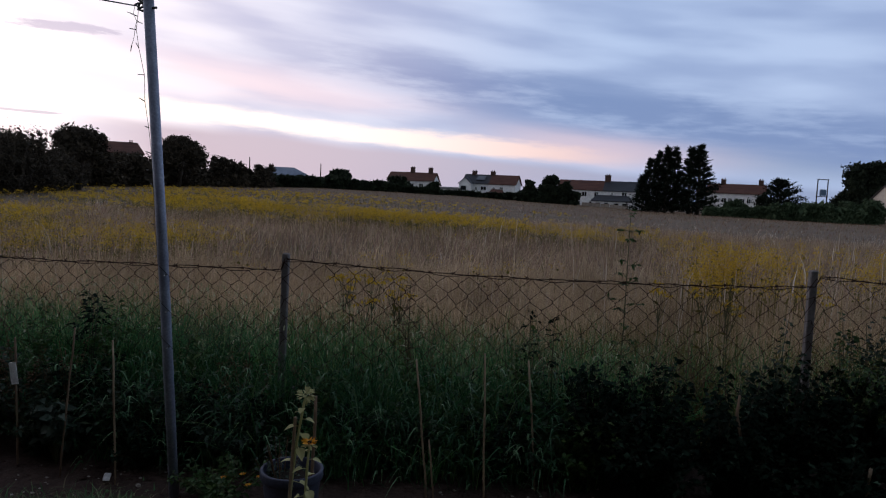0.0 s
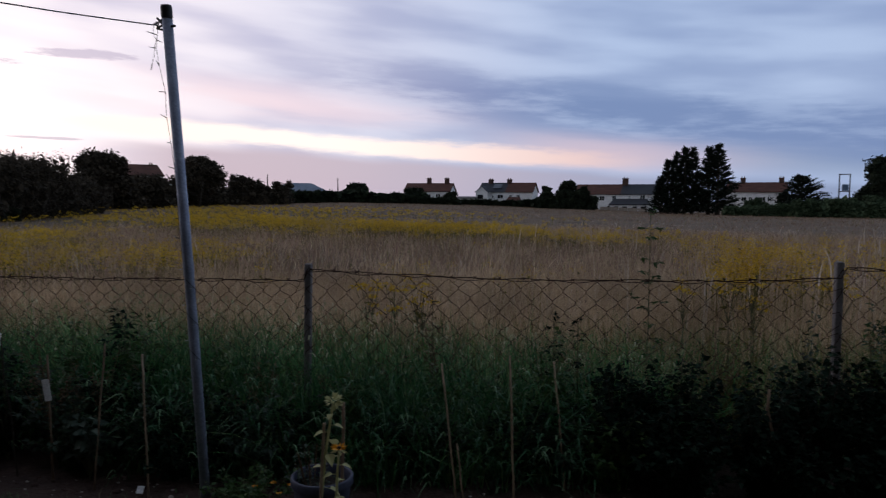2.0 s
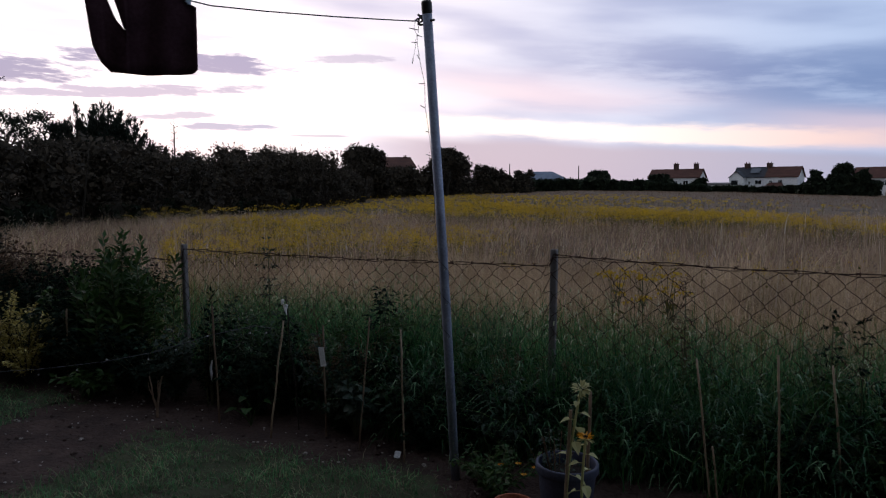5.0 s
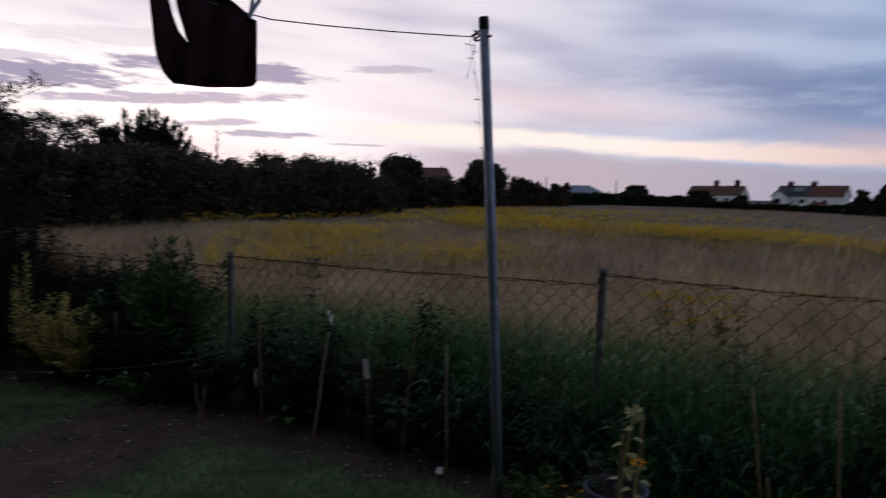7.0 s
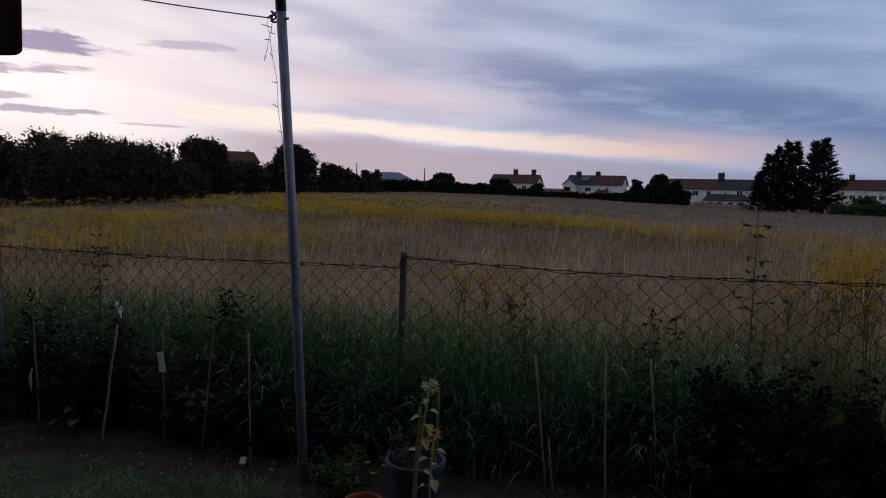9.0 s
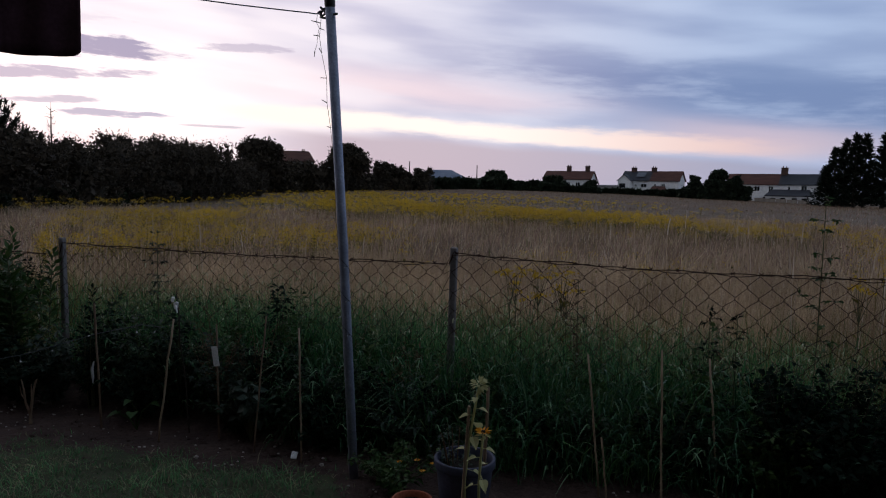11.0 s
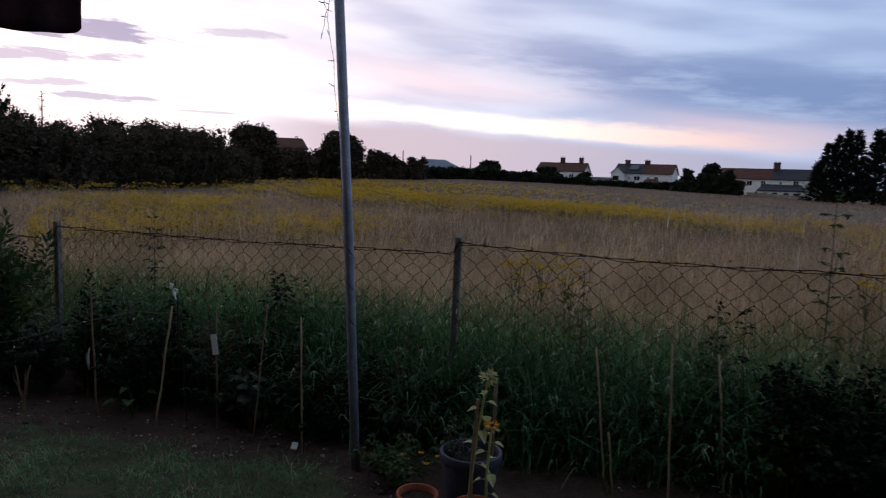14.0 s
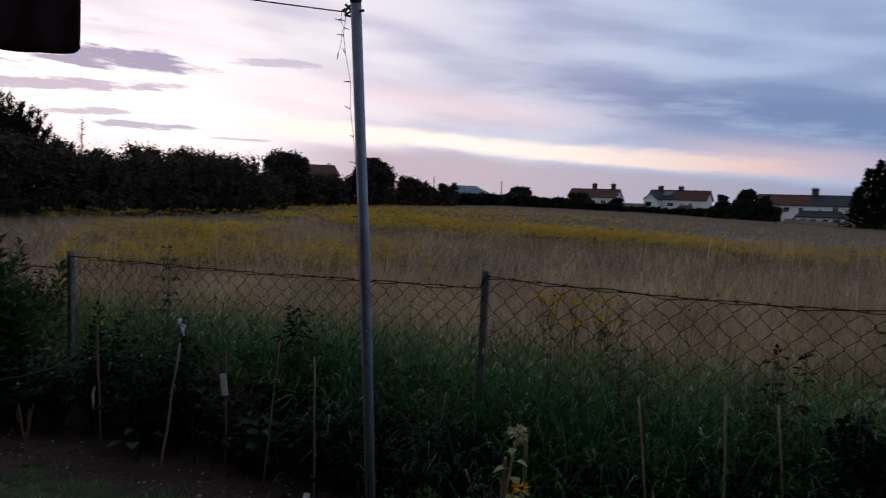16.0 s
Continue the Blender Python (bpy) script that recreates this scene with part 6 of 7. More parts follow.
# brown dry stalks by the posts
for k, (sx, off, h) in enumerate([(-0.15, -0.2, 0.76), (0.28, -0.15, 0.7), (-1.45, -0.42, 0.92), (-1.15, -0.42, 0.86), (0.82, 0.3, 0.9), (-0.3, -0.35, 0.6), (2.6, 0.3, 0.95)]):
    bush("dry_weed", root(sx, off), "withered brown weed with dry seed heads by the fence", "brown_leaf", h, 0.22, 14, 26, 0.022, 0.012, 300 + k, 0.6, 0.4, "weed", "brown_leaf", 0.0, "dry weeds")

# dark leafy plants behind the bed, between the stakes
# the generated front row is added to stand for the grass's own shade
DARK = [(-2.45, -0.42, 0.72), (-2.1, -0.38, 0.78), (-1.75, -0.42, 0.74), (-1.45, -0.38, 0.76), (-1.1, -0.42, 0.70), (-0.75, -0.45, 0.62), (-0.4, -0.5, 0.58), (-0.1, -0.5, 0.5), (-1.95, -0.55, 0.5), (-1.25, -0.55, 0.48), (-0.6, -0.6, 0.42), (-2.75, -0.5, 0.6)] + [(-0.8 + 0.24 * k, (-0.32, -0.42, -0.36, -0.46)[k % 4], 0.47 + 0.07 * math.sin(k * 2.3)) for k in range(12)]
# nettles left of -1.8 take a darker leaf colour for the shade there
for k, (sx, off, h) in enumerate([(-2.5, -0.2, 0.9), (-2.0, -0.12, 0.98), (-1.5, -0.2, 0.96), (-1.05, -0.12, 1.0), (-0.6, -0.2, 0.92), (-0.2, -0.1, 0.78), (0.35, -0.2, 0.74), (0.9, -0.15, 0.72), (1.35, -0.2, 0.76)]):
    bush("nettle", root(sx, off), "leafy green weed growing among tall grass at the fence", "bramble_leaf" if sx < -1.8 else "mid_leaf", h, 0.2, 12, 30, 0.06, 0.024, 560 + k, 0.85, 0.25, "weed", "stem", 0.1, "leafy weeds in the grass")
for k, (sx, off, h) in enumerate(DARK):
    bush("border_plant", root(sx, off), "leafy plant behind the soil bed, border shade put into its colour", (("shaded_leaf", "bramble_leaf", "shaded_leaf", "grey_leaf")[k % 4] if k < 14 else ("shaded_leaf", "bramble_leaf", "mid_leaf")[k % 3]), h, 0.26, 26, 50, 0.045, 0.022, 320 + k, 0.5, 0.1, "plant", "stem", 0.1, "leafy border plants")
# broad-leaved seedling and grey leaf clump
squash = thing("squash_plant", (-2.73, 2.68, 0), "young plant with a few broad green leaves on the soil", "plant")
for k, (a, q, h, l) in enumerate([(-2.2, 0.10, 0.12, 0.12), (-0.9, 0.11, 0.15, 0.11), (0.4, 0.09, 0.17, 0.10), (-1.5, 0.04, 0.20, 0.10), (2.6, 0.10, 0.13, 0.11), (-3.0, 0.13, 0.09, 0.09)]):
    s = Shape()
    e = np.array([-2.73 + math.cos(a) * q, 2.68 + math.sin(a) * q, h])
    tube(s, [(-2.73, 2.68, 0), (-2.73 + math.cos(a) * q * 0.4, 2.68 + math.sin(a) * q * 0.4, h * 0.7), e], [0.004, 0.003, 0.0025], 5)
    heart(s, e, (math.cos(a), math.sin(a), 0.05), l * 0.62, l * 0.66)
    part("leaf", s, "mid_leaf", squash)
bush("grey_plant", (-1.97, 2.86), "plant with dusty grey-green lobed leaves", "grey_leaf", 0.46, 0.18, 12, 16, 0.075, 0.05, 342, 0.6, 0.5, "plant", "stem", 0.2)
s = Shape()
for way, r0 in (([(-3.404, 2.442, 0), (-3.40, 2.44, 0.07), (-3.375, 2.44, 0.17), (-3.355, 2.44, 0.25), (-3.33, 2.44, 0.30)], 0.012), ([(-3.40, 2.44, 0.06), (-3.43, 2.43, 0.14), (-3.425, 2.42, 0.22), (-3.45, 2.42, 0.29)], 0.010), ([(-3.38, 2.44, 0.15), (-3.40, 2.45, 0.21), (-3.395, 2.45, 0.26)], 0.006), ([(-3.43, 2.43, 0.15), (-3.47, 2.43, 0.19), (-3.48, 2.43, 0.24)], 0.005)):
    tube(s, way, np.linspace(r0, r0 * 0.4, len(way)), 6)
single("bare_stem", s, "old_wood", "bare forked woody stem standing in the soil", "plant stem", at=(-3.404, 2.442, 0))
bush("pot_plant", (-0.47, 2.54), "thin withered grey-green plant filling the grey pot", "grey_leaf", 0.52, 0.15, 22, 16, 0.022, 0.012, 344, 0.5, 0.45, "plant", "brown_leaf", 0.1)
bush("low_weed", (-0.85, 2.62), "low green weeds with small orange flowers beside the pole", "mid_leaf", 0.26, 0.26, 20, 22, 0.04, 0.02, 345, 0.3, 0.2, "weed", "stem", 0.1)
bush("low_weed", (-0.98, 2.78), "low green weeds at the foot of the pole", "mid_leaf", 0.22, 0.2, 14, 20, 0.035, 0.018, 346, 0.3, 0.2, "weed", "stem", 0.1)
s = Shape()
p0 = np.array([(-0.70, 2.60, 0.21), (-0.66, 2.58, 0.17), (-0.78, 2.56, 0.2), (-0.62, 2.62, 0.2)])
for c in p0:
    a = np.linspace(0, 6.28, 9)[:-1]
    d = np.c_[np.cos(a), np.sin(a), np.full(8, 0.5)]
    s.quads(*leaves(c + d * 0.003, d, 0.016, 0.009, 0.1))
single("marigold_flowers", s, "petal", "small orange marigold flowers low in the border", "flowers", "stuff")

# dark shrubs in front of the fence
SHRUBS = [(1.9 + 0.36 * k, (-0.36, -0.22, -0.48)[k % 3], 0.70 + 0.022 * k + 0.05 * math.sin(k * 2.7)) for k in range(14)] + [(2.2 + 0.5 * k, -0.6, 0.45) for k in range(9)]
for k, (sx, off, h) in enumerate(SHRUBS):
    bush("dark_shrub", root(sx, off), "dense currant shrub in front of the fence, shade put into its near-black leaves", "shaded_leaf", h * 1.04, 0.32, 40, 74, 0.042, 0.032, 360 + k, 0.45, 0.08, "shrub", "bark", 0.05, "dark shrubs along the fence")
cane("shrub_stem", (1.75, 3.404, 0), (1.69, 3.43, 0.62), 0.008, "thin pale shrub stem rising from the soil", "old_wood", 0.012)

# sprays over the wire
for k, (sx, off, h, sp) in enumerate([(3.8, -0.1, 1.15, 0.24), (4.05, -0.12, 1.3, 0.26), (4.35, -0.1, 1.34, 0.3), (4.7, -0.1, 1.38, 0.3), (3.55, -0.1, 1.0, 0.2), (5.1, -0.1, 1.35, 0.3), (3.0, -0.1, 0.92, 0.2), (1.55, -0.12, 0.86, 0.14), (5.6, -0.1, 1.3, 0.3), (3.4, -0.14, 0.98, 0.26), (4.5, -0.2, 1.12, 0.34), (5.0, -0.2, 1.15, 0.34)]):
    bush("bramble", root(sx, off), "green bramble sprays climbing through the wire mesh", "mid_leaf" if k % 2 else "bramble_leaf", h * 1.08, sp, 18, 34, 0.038, 0.027, 400 + k, 0.8, 0.35, "bramble", "stem", 0.1, "brambles on the fence")


def stalk_weed(name, base, height, label, seed, mat="mid_leaf", pairs=11, size=0.11, low=0.35):
    """A tall single stalk with drooping leaf sprays in pairs."""
    r = np.random.default_rng(seed)
    t = thing(name, (base[0], base[1], 0), label, "weed")
    b = np.array([base[0], base[1], 0.0])
    s = Shape()
    tip = b + [0.01, 0, height]
    tube(s, [b, b + [0.012, 0, height * 0.5], tip], [0.006, 0.0045, 0.002], 6)
    lf = Shape()
    for k in range(pairs):
        z = height * (low + (0.97 - low) * k / pairs)
        a = r.uniform(0, 6.28)
        z += r.uniform(-0.025, 0.025)
        for q in (0, math.pi + r.uniform(-0.7, 0.7)):
            z += r.uniform(-0.03, 0.03)
            d = np.array([math.cos(a + q), math.sin(a + q) * 0.8, 0.25])
            l = size * (1.2 - 0.6 * k / pairs) * r.uniform(0.5, 1.25)
            tube(s, [b + [0.01, 0, z], b + [0.01, 0, z] + d * l * 0.6, b + [0.01, 0, z] + d * l * [1, 1, 0.3]], [0.0022, 0.0016, 0.001], 4, False)
            w = np.linspace(0.35, 1, 7)
            at = b + [0.01, 0, z] + d * l * w[:, None] * [1, 1, 0.6]
            e = np.c_[r.normal(0, 1, (7, 2)), r.uniform(-0.9, 0.2, 7)] + d * 0.6
            lf.quads(*leaves(at, e, size * 0.38, size * 0.15))
    lf.quads(*leaves(tip + r.normal(0, 0.012, (8, 3)), r.normal(0, 1, (8, 3)) + [0, 0, 0.5], 0.04, 0.016))
    part("stalk", s, "stem", t)
    part("foliage", lf, mat, t, kind="stuff")
    return t


stalk_weed("tall_weed", root(2.15, 0.2), 1.54, "tall single-stalked green weed with drooping leaf sprays", 421)
stalk_weed("tall_weed", root(3.9, 0.15), 1.48, "tall single-stalked green weed with drooping leaf sprays", 422)
stalk_weed("tall_weed", root(4.6, 0.15), 1.42, "tall green weed at the wire fence", 423)
stalk_weed("dock_stalk", root(-2.36, 0.1), 1.17, "dark dock stalk with withered leaves behind the fence", 424, "bramble_leaf", 9, 0.11, 0.5)
stalk_weed("dock_stalk", root(0.78, 0.1), 1.02, "dark dock stalk with withered leaves behind the fence", 425, "brown_leaf", 9, 0.06, 0.6)
stalk_weed("thistle", root(1.54, -0.1), 0.90, "dark leafy thistle top in front of the mesh", 426, "shaded_leaf", 9, 0.08)
stalk_weed("thistle", root(1.68, -0.12), 0.88, "dark leafy thistle top in front of the mesh", 427, "shaded_leaf", 9, 0.08)



def ragwort(base, height, seed, reach=0.1):
    """One ragwort: branching stem with flat clusters of small yellow heads."""
    r = np.random.default_rng(seed)
    t = thing("ragwort", (base[0], base[1], 0), "single yellow-flowered ragwort close behind the wire fence", "wildflower", "ragwort by the fence")
    b = np.array([base[0], base[1], 0.0])
    st, fl, lf = Shape(), Shape(), Shape()
    fork = b + [0, 0, height * 0.72]
    tube(st, [b, b + [0.01, 0, height * 0.4], fork], [0.005, 0.004, 0.003], 5, False)
    for k in range(6):
        a = k * 1.05 + r.uniform(-0.3, 0.3)
        tip = b + [math.cos(a) * reach * r.uniform(0.3, 1), math.sin(a) * reach * r.uniform(0.3, 1), height * r.uniform(0.9, 1.0)]
        tube(st, [fork, (fork + tip) / 2 + [0, 0, 0.01], tip], [0.0025, 0.002, 0.0015], 4, False)
        fl.quads(*tufts(tip + r.normal(0, 1, (16, 3)) * [0.022, 0.022, 0.007], 0.017 * r.uniform(0.7, 1.3, 16)))
    w = r.uniform(0.2, 0.85, 14)
    lf.quads(*leaves(b + np.c_[np.zeros(14), np.zeros(14), w * height], np.c_[r.normal(0, 1, (14, 2)), r.uniform(-0.2, 0.5, 14)], 0.07, 0.022))
    part("stem", st, "stem", t, kind="stuff")
    part("blossom", fl, "ragwort_flower", t, kind="stuff")
    part("foliage", lf, "ragwort_leaf", t, kind="stuff")


for k, (sx, off, h) in enumerate([(0.32, 0.5, 1.05), (0.47, 0.55, 1.04), (0.64, 0.5, 1.02), (0.68, 0.45, 0.95), (0.43, 0.5, 0.86), (0.24, 0.7, 0.98), (2.75, 0.5, 1.08), (2.5, 0.7, 1.05), (3.45, 0.5, 1.08), (2.95, 0.6, 0.95), (3.0, 0.8, 1.1)]):
    ragwort(root(sx, off), h, 700 + k)
# pinkish seeding willowherb and dock among the grass behind the mesh
for k, (sx, off, h) in enumerate([(0.55, 0.25, 0.72), (0.85, 0.4, 0.8), (1.3, 0.3, 0.75), (1.75, 0.45, 0.86), (2.35, 0.35, 0.82), (2.7, 0.25, 0.85), (-0.4, 0.3, 0.78), (-1.3, 0.35, 0.8), (3.4, 0.4, 0.9), (-2.0, 0.3, 0.85)]):
    bush("willowherb", root(sx, off), "withered reddish-brown willowherb behind the wire mesh", "brown_leaf", h, 0.16, 9, 24, 0.03, 0.012, 720 + k, 0.85, 0.35, "weed", "brown_leaf", 0.0, "willowherb behind the fence")

# left of the bed: upright leafy spikes, green and golden shrubs


def spikes(name, base, height, spread, stems, label, mat, seed, leaf_len=0.085, group=""):
    """Straight upright shoots closely set with leaves that point upward."""
    r = np.random.default_rng(seed)
    t = thing(name, (base[0], base[1], 0), label, "shrub", group)
    b = np.array([base[0], base[1], 0.0])
    st, lf = Shape(), Shape()
    for k in range(stems):
        a, q = r.uniform(0, 6.28), spread * math.sqrt(r.uniform(0, 1))
        foot = b + [math.cos(a) * q * 0.6, math.sin(a) * q * 0.6, 0]
        h = height * r.uniform(0.6, 1.0)
        tip = foot + [math.cos(a) * q * 0.4, math.sin(a) * q * 0.4, h]
        tube(st, [foot, (foot + tip) / 2 + r.normal(0, 0.01, 3), tip], [0.006, 0.004, 0.002], 5, False)
        m = int(h * 44)
        w = np.linspace(0.42, 1.0, m)[:, None]
        at = foot * (1 - w) + tip * w
        g = np.arange(m) * 2.4 + r.uniform(0, 6)
        d = np.c_[np.cos(g), np.sin(g), r.uniform(0.35, 1.0, m)]
        d[-5:, 2] += 1.0
        lf.quads(*leaves(at + d * 0.006, d, leaf_len * r.uniform(0.7, 1.15, m) * (1.1 - 0.35 * w[:, 0] ** 3), leaf_len * 0.3))
    part("branchwork", st, "stem", t, kind="stuff")
    part("foliage", lf, mat, t, kind="stuff")
    return t


for k, (sx, off, h) in enumerate([(-3.30, -0.22, 1.10), (-3.44, -0.3, 1.05), (-3.62, -0.2, 1.22), (-3.78, -0.3, 0.95), (-3.98, -0.25, 1.0), (-3.52, -0.5, 0.85)]):
    spikes("leafy_spikes", root(sx, off), h, 0.2, 8, "upright dark green leafy shoots crowding the fence post", "mid_leaf", 440 + k, 0.115, "upright leafy stems")
spikes("dark_spikes", root(-2.42, -0.5), 0.86, 0.06, 3, "dark leafy shoots beside a garden stake", "shaded_leaf", 448, 0.07)
bush("dark_sprays", root(-1.15, -0.2), "dark leafy sprays spreading over the top of the border", "shaded_leaf", 0.96, 0.26, 10, 16, 0.06, 0.028, 449, 0.9, 0.75, "shrub", "bark", 0.0)
for k, (sx, off, h, m) in enumerate([(-2.9, -0.6, 0.55, "shaded_leaf"), (-3.2, -0.55, 0.6, "shaded_leaf"), (-3.5, -0.6, 0.62, "shaded_leaf"), (-3.8, -0.5, 0.75, "shaded_leaf"), (-4.1, -0.55, 0.72, "bramble_leaf"), (-4.3, -0.4, 0.8, "mid_leaf"), (-3.35, -0.72, 0.34, "mid_leaf"), (-4.0, -0.25, 0.85, "shaded_leaf")]):
    bush("green_shrub", root(sx, off), "small green leafy shrub in the border" if m == "mid_leaf" else "leafy shrub in the border, shade put into its colour", m, h, 0.28, 24, 40, 0.06, 0.032, 460 + k, 0.6, 0.15, "shrub", "stem", 0.05, "green border shrubs")
for k, (x, y, h, sp) in enumerate([(-5.2, 2.3, 0.82, 0.36), (-4.98, 2.35, 0.66, 0.3), (-5.4, 2.4, 0.56, 0.3)]):
    bush("golden_shrub", (x, y), "golden yellow-leaved privet shrub with ragged sprays", "gold_leaf", h, sp, 34, 64, 0.030, 0.015, 480 + k, 0.75, 0.3, "shrub", "bark", -0.35, "golden shrubs")
spikes("golden_shrub", (-5.5, 2.15), 1.12, 0.07, 6, "golden shrub's tall narrow shoots with small pale leaves", "gold_leaf", 484, 0.05, "golden shrubs")
for k, (sx, off, h) in enumerate([(-4.25, 0.2, 0.95), (-4.7, 0.35, 1.02), (-5.15, 0.2, 1.08), (-5.6, 0.4, 1.12), (-4.45, 0.7, 0.9), (-5.3, 0.8, 1.05), (-6.1, 0.3, 1.2), (-5.9, -0.2, 1.15), (-6.6, 0.1, 1.3)]):
    bush("bramble_tangle", root(sx, off), "dark tangle of bramble swallowing the fence", "shaded_leaf" if k % 3 else "brown_leaf", h, 0.42, 40, 74, 0.05, 0.03, 620 + k, 0.5, 0.08, "bramble", "bark", 0.0, "bramble over the fence")
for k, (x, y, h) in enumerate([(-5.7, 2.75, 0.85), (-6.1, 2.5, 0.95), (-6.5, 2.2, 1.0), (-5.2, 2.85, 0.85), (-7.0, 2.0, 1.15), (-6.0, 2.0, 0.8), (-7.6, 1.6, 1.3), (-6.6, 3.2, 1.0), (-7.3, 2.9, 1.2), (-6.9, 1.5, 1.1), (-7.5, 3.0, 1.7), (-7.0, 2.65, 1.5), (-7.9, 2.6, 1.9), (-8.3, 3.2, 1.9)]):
    bush("hedge_plant", (x, y), "overgrown hedge plant beyond the golden shrub, shade put into its leaves", "shaded_leaf", h, 0.46, 48, 110, 0.04, 0.022, 500 + k, 0.5, 0.1, "shrub", "bark", 0.0, "dark overgrowth")


# big dark tree at the garden's corner, with loose top twigs
corner = thing("corner_tree", (-8.5, 2.35, 0), "big overgrown tree with loose twigs at the garden corner, shade put into its leaves", "tree")
b = np.array([-8.5, 2.35, 0.0])
tr, lf = Shape(), Shape()
r = np.random.default_rng(77)
tube(tr, [b - [0, 0, 0.1], b + [0.1, 0, 1.2], b + [0.0, 0.1, 2.4]], [0.12, 0.09, 0.04], 8)
for k in range(120):
    # the upper third are long arching sprays with side twigs, the rest fills the body
    high = k % 3 == 0
    a, h0 = r.uniform(0, 6.28), r.uniform(1.2, 2.2) if high else r.uniform(0.1, 1.7)
    m = b + [0.05, 0, h0]
    reach = r.uniform(0.5, 1.25)
    tip = m + [math.cos(a) * reach, math.sin(a) * reach, r.uniform(0.5, 1.25) if high else r.uniform(0.1, 0.8)]
    mid = (m + tip) / 2 + [0, 0, 0.28 if high else 0.12]
    f = np.linspace(0, 1, 8)[:, None]
    pts = m * (1 - f) ** 2 + 2 * f * (1 - f) * mid + tip * f * f
    tube(tr, pts, np.linspace(0.010, 0.0015, 8), 4, False)
    ways = [pts]
    for j in range(9):
        p0 = pts[r.integers(2, 8)]
        g = r.uniform(0, 6.28)
        p2 = p0 + np.array([math.cos(g), math.sin(g), r.uniform(-0.1, 0.9)]) * r.uniform(0.12, 0.34)
        q = np.stack([p0, (p0 + p2) / 2 + [0, 0, 0.03], p2])
        tube(tr, q, [0.003, 0.002, 0.001], 3, False)
        ways.append(q)
    for q in ways:
        n = 70 if len(q) == 8 else 34
        w = r.uniform(0.1, 1.0, n)
        u = np.linspace(0, 1, len(q))
        at = np.stack([np.interp(w, u, q[:, i]) for i in range(3)], 1) + r.normal(0, 0.012, (n, 3))
        lf.quads(*leaves(at, r.normal(0, 1, (n, 3)) + [0, 0, 0.3], 0.032 * r.uniform(0.6, 1.3, n), 0.016))
    if not high:
        at = m + (tip - m) * r.uniform(0, 0.6, (160, 1)) + r.normal(0, 0.1, (160, 3))
        lf.quads(*tufts(at, r.uniform(0.03, 0.07, 160)))
part("trunk", tr, "bark", corner)
part("crown", lf, "shaded_leaf", corner, kind="stuff")

spikes("feathery_weed", (-6.35, 2.15), 1.35, 0.1, 4, "tall pale grey-green feathery weed before the dark tree", "grey_leaf", 640, 0.07)

# ---- spade and fork stuck in the lawn ----
for name, foot, top, label in (("garden_spade", (-5.087, 1.521, 0), (-5.13, 1.39, 0.84), "garden spade with a blue-grey handle stuck in the lawn"), ("garden_fork", (-4.707, 1.537, 0), (-4.73, 1.48, 0.93), "garden fork with a dark handle stuck in the lawn")):
    f, tp = np.array(foot, float), np.array(top, float)
    d = unit(tp - f)
    t = thing(name, foot, label, name.split("_")[1])
    s = Shape()
    tube(s, [f + d * 0.22, f + d * 0.5, tp - d * 0.06], [0.016, 0.017, 0.017], 10)
    part("shaft", s, "steel_blue" if "spade" in name else "dark_steel", t)
    s = Shape()
    tube(s, [tp - d * 0.07, tp - d * 0.02, tp], [0.017, 0.024, 0.02], 8)
    tube(s, [tp + [-0.055, 0.01, 0], tp, tp + [0.055, -0.01, 0]], [0.015, 0.017, 0.015], 8)
    part("handle", s, "steel_blue", t, "pale blue-grey grip")
    s = Shape()
    if "spade" in name:
        v = []
        for z, w in ((-0.10, 0.05), (-0.02, 0.082), (0.10, 0.09), (0.22, 0.09), (0.235, 0.02)):
            for x, y in ((-w, 0.012), (0, -0.004), (w, 0.012)):
                v.append((f[0] + x, f[1] + y + 0.012, z))
        v2 = [(x, y + 0.006, z) for x, y, z in v]
        q = [(i * 3 + j, i * 3 + j + 1, i * 3 + j + 4, i * 3 + j + 3) for i in range(4) for j in range(2)]
        s.quads(v + v2, q + [tuple(k + 15 for k in c[::-1]) for c in q] + [(0, 3, 18, 15), (3, 6, 21, 18), (6, 9, 24, 21), (2, 17, 20, 5), (5, 20, 23, 8), (8, 23, 26, 11)])
        part("blade", s, "dark_steel", t)
    else:
        tube(s, [f + [-0.08, 0, 0.22], f + [0, 0, 0.245], f + [0.08, 0, 0.22]], 0.012, 8)
        part("crosshead", s, "dark_steel", t)
        for x in (-0.08, -0.027, 0.027, 0.08):
            s = Shape()
            tube(s, [f + [x, 0, 0.225], f + [x, -0.01, 0.08], f + [x, 0, -0.08]], [0.007, 0.006, 0.002], 6)
            part("tine", s, "dark_steel", t)

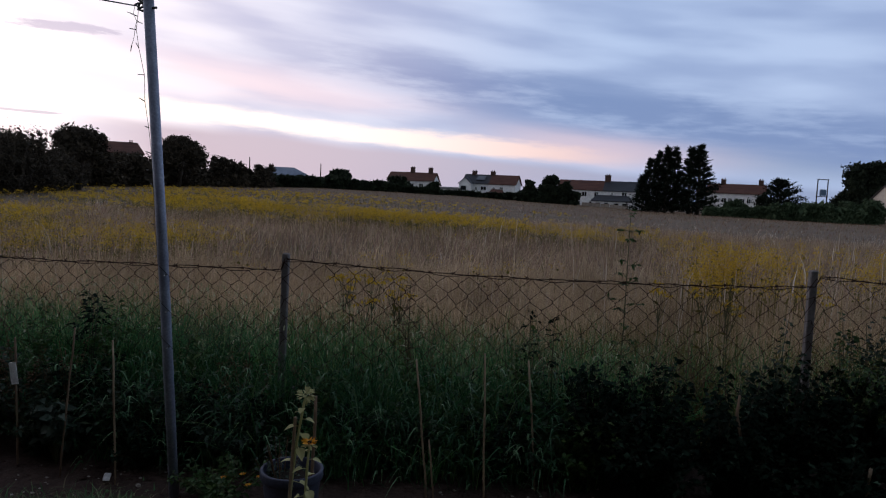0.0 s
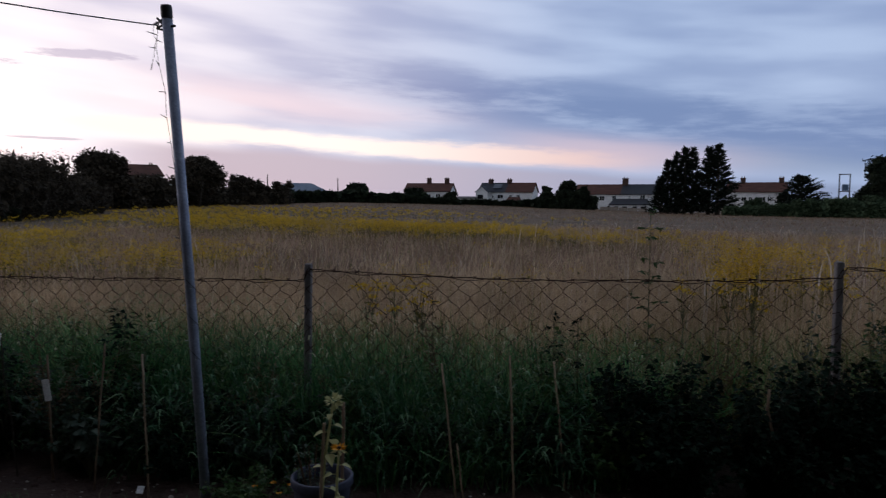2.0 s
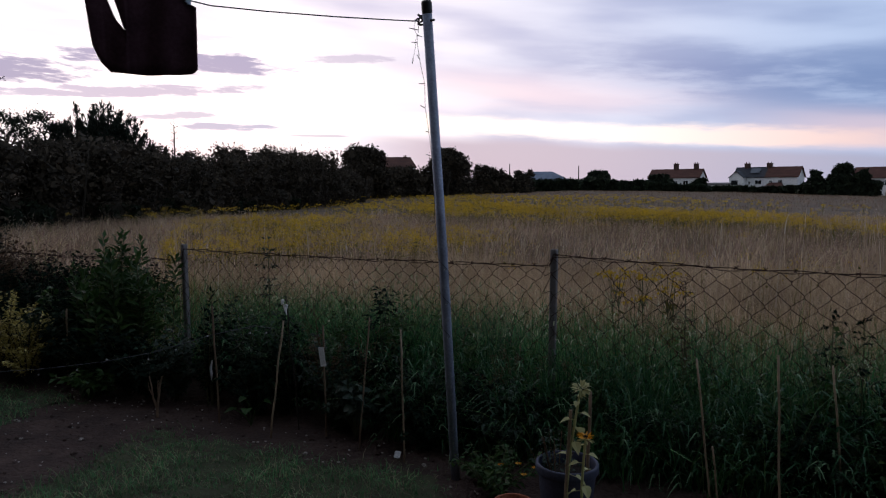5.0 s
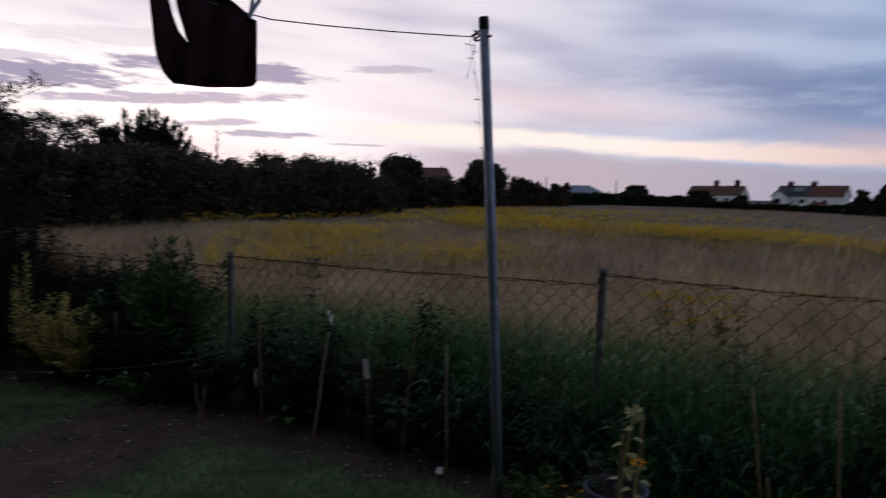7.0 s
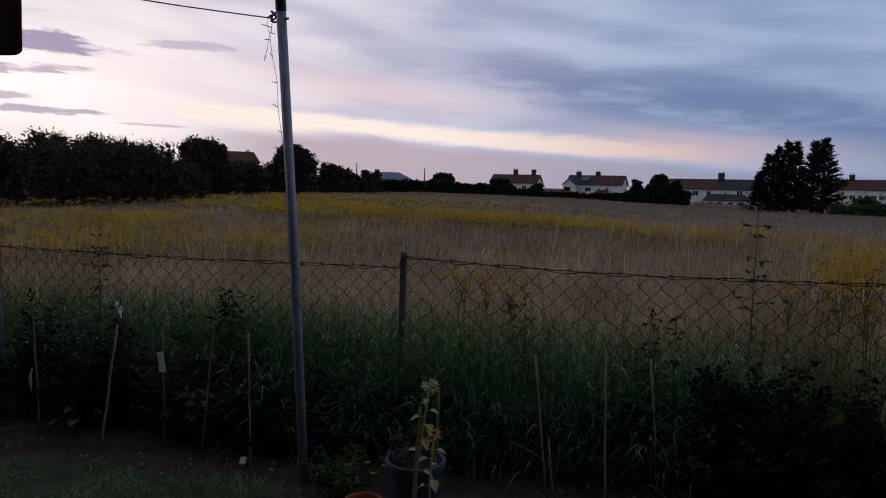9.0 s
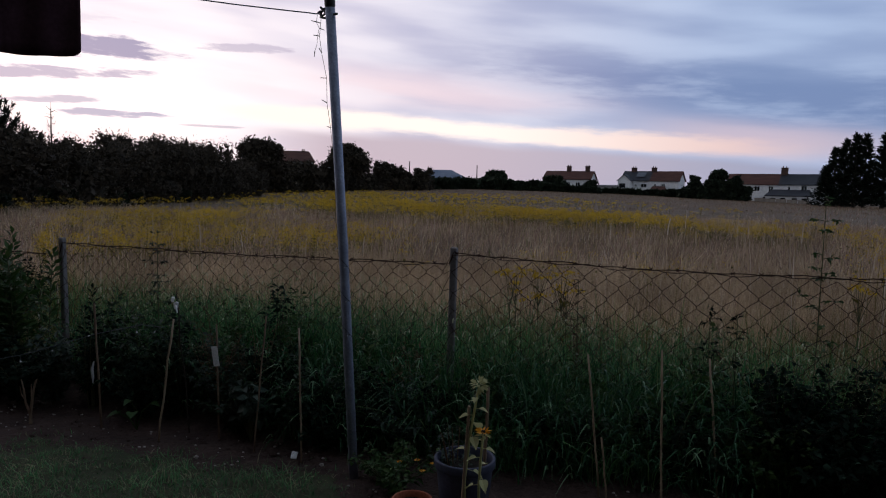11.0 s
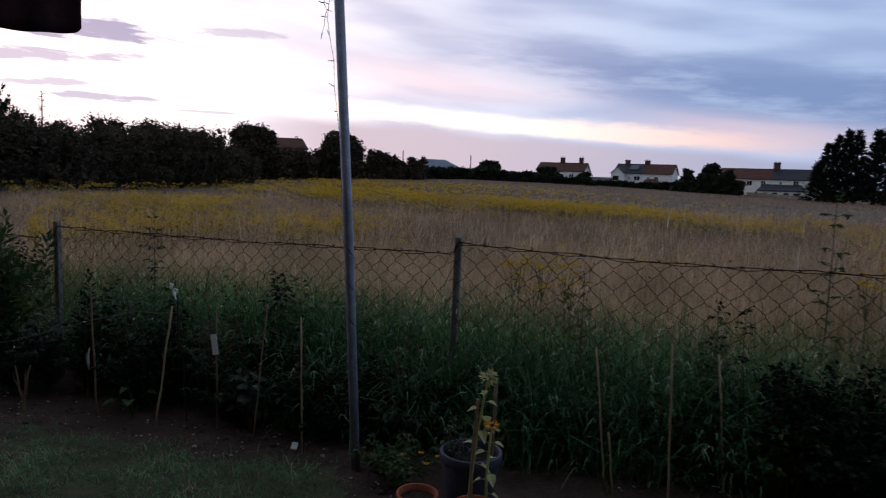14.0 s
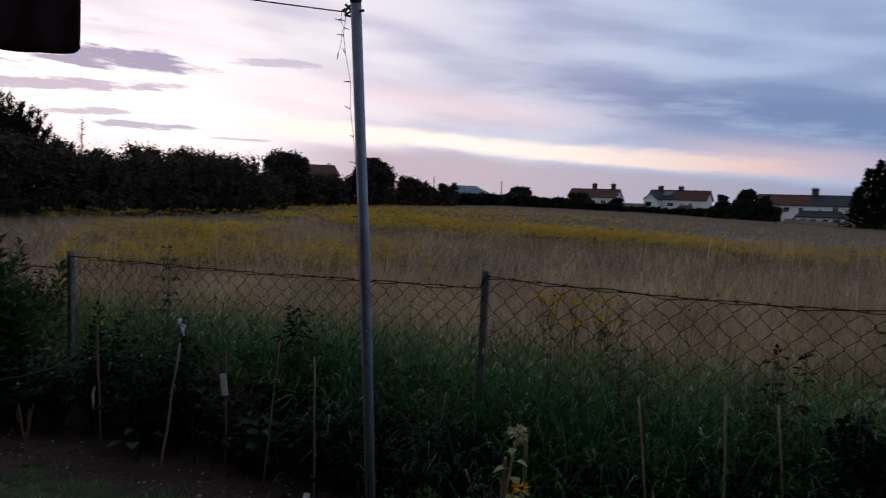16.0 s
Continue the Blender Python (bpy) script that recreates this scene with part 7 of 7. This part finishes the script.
# ---- overhead line ----


def power_pole(x, y, top, turn):
    """Wooden pole with a crossarm and three insulators; returns the wires' fixing points."""
    up = thing("utility_pole", (x, y, 0), "dark wooden electricity pole with a crossarm", "utility pole", "electricity poles")
    s = Shape()
    tube(s, [(x, y, -0.2), (x, y, top * 0.5), (x, y, top)], [0.15, 0.13, 0.11], 10)
    part("shaft", s, "bark", up)
    s = Shape()
    arm = np.array([-math.sin(turn), math.cos(turn), 0.0])
    box(s, np.array([x + 0.1, y, top - 0.35]) + arm * 0.35, (0.10, 1.9, 0.11), turn)
    part("crossarm", s, "bark", up)
    ends = []
    for q, h in ((-0.5, 0.0), (0.0, 0.0), (1.15, 0.0)):
        c = np.array([x + 0.1, y, top - 0.295 + h]) + arm * q
        s = lathe(Shape(), c, [(0.02, 0), (0.02, 0.12), (0.07, 0.14), (0.05, 0.2), (0.08, 0.22), (0.05, 0.3), (0.0, 0.31)], 10)
        part("insulator", s, "dark_steel", up)
        ends.append(c + [0, 0, 0.27])
    return ends


for a0, a1 in zip(power_pole(-25.35, 6.4, 7.5, 0.1), power_pole(37.0, 21.0, 10.6, 0.22)):
    s = Shape()
    tube(s, [a0 + (a1 - a0) * f + [0, 0, -0.35 * 4 * f * (1 - f)] for f in np.linspace(0, 1, 20)], 0.006, 4, False)
    single("overhead_wire", s, "cable", "thin overhead electricity wire", "wire", "", "overhead wires", at=tuple(a0))
for x, y, h in ((-77.9, 150.3, 8.0), (-62.8, 157.3, 7.4)):
    s = Shape()
    tube(s, [(x, y, 0), (x, y, h * 0.6), (x, y, h)], [0.16, 0.14, 0.11], 8)
    single("telegraph_pole", s, "bark", "distant wooden telegraph pole", "utility pole", "", "telegraph poles", at=(x, y, 0))
tf = thing("transformer_frame", (44.8, 143.2, 0), "steel transformer frame on two wooden poles", "transformer")
for x in (43.9, 45.7):
    s = Shape()
    tube(s, [(x, 143.3, -0.8), (x, 143.3, 4), (x, 143.3, 7.5)], [0.13, 0.12, 0.1], 8)
    part("leg", s, "bark", tf)
s = Shape()
box(s, (44.8, 143.3, 7.45), (2.1, 0.16, 0.16))
part("crossbar", s, "bark", tf)
s = Shape()
box(s, (44.8, 143.3, 4.2), (2.1, 0.3, 0.14))
part("platform", s, "bark", tf)
s = Shape()
box(s, (44.9, 143.2, 4.95), (1.0, 0.7, 1.2), 0, None, 0.08)
part("tank", s, "steel_blue", tf)

# garden fence panels and a car by the far houses
for k in range(5):
    s = Shape()
    x, y = 0.8 + k * 2.1, 163.5 - k * 0.2
    z = float(land(np.array(x), np.array(y)))
    box(s, (x, y, z + 0.35), (2.04, 0.08, 0.9))
    single("wooden_screen", s, "panel_wood", "brown wooden garden screen before the terrace", "garden screen", "", "terrace garden screens", at=(x, y, z))
cx, cy, cz = 78.5, 150.5, -0.35
car = thing("car", (cx, cy, cz), "white parked car by the brick house", "car")
s = Shape()
prof = [(-2.1, 0.3), (-2.15, 0.75), (-1.9, 0.85), (-1.3, 0.95), (-0.7, 1.42), (0.7, 1.45), (1.5, 0.98), (2.05, 0.9), (2.1, 0.3)]
n = len(prof)
v = [(cx + x, cy + y * (0.78 if z > 1.2 else 0.88), cz + z) for y in (-1, 1) for x, z in prof]
s.polys(v, [tuple(range(n)), tuple(range(n, 2 * n))[::-1]] + [(i, i + n, (i + 1) % n + n, (i + 1) % n) for i in range(n)])
part("body", s, "car_paint", car)
s = Shape()
box(s, (cx, cy - 0.84, cz + 1.16), (1.7, 0.1, 0.36))
part("side_window", s, "window_glass", car)
for x in (-1.35, 1.35):
    for y in (-0.85, 0.85):
        s = Shape()
        tube(s, [(cx + x, cy + y - 0.1, cz + 0.32), (cx + x, cy + y + 0.1, cz + 0.32)], 0.32, 14)
        part("wheel", s, "black_plastic", car)
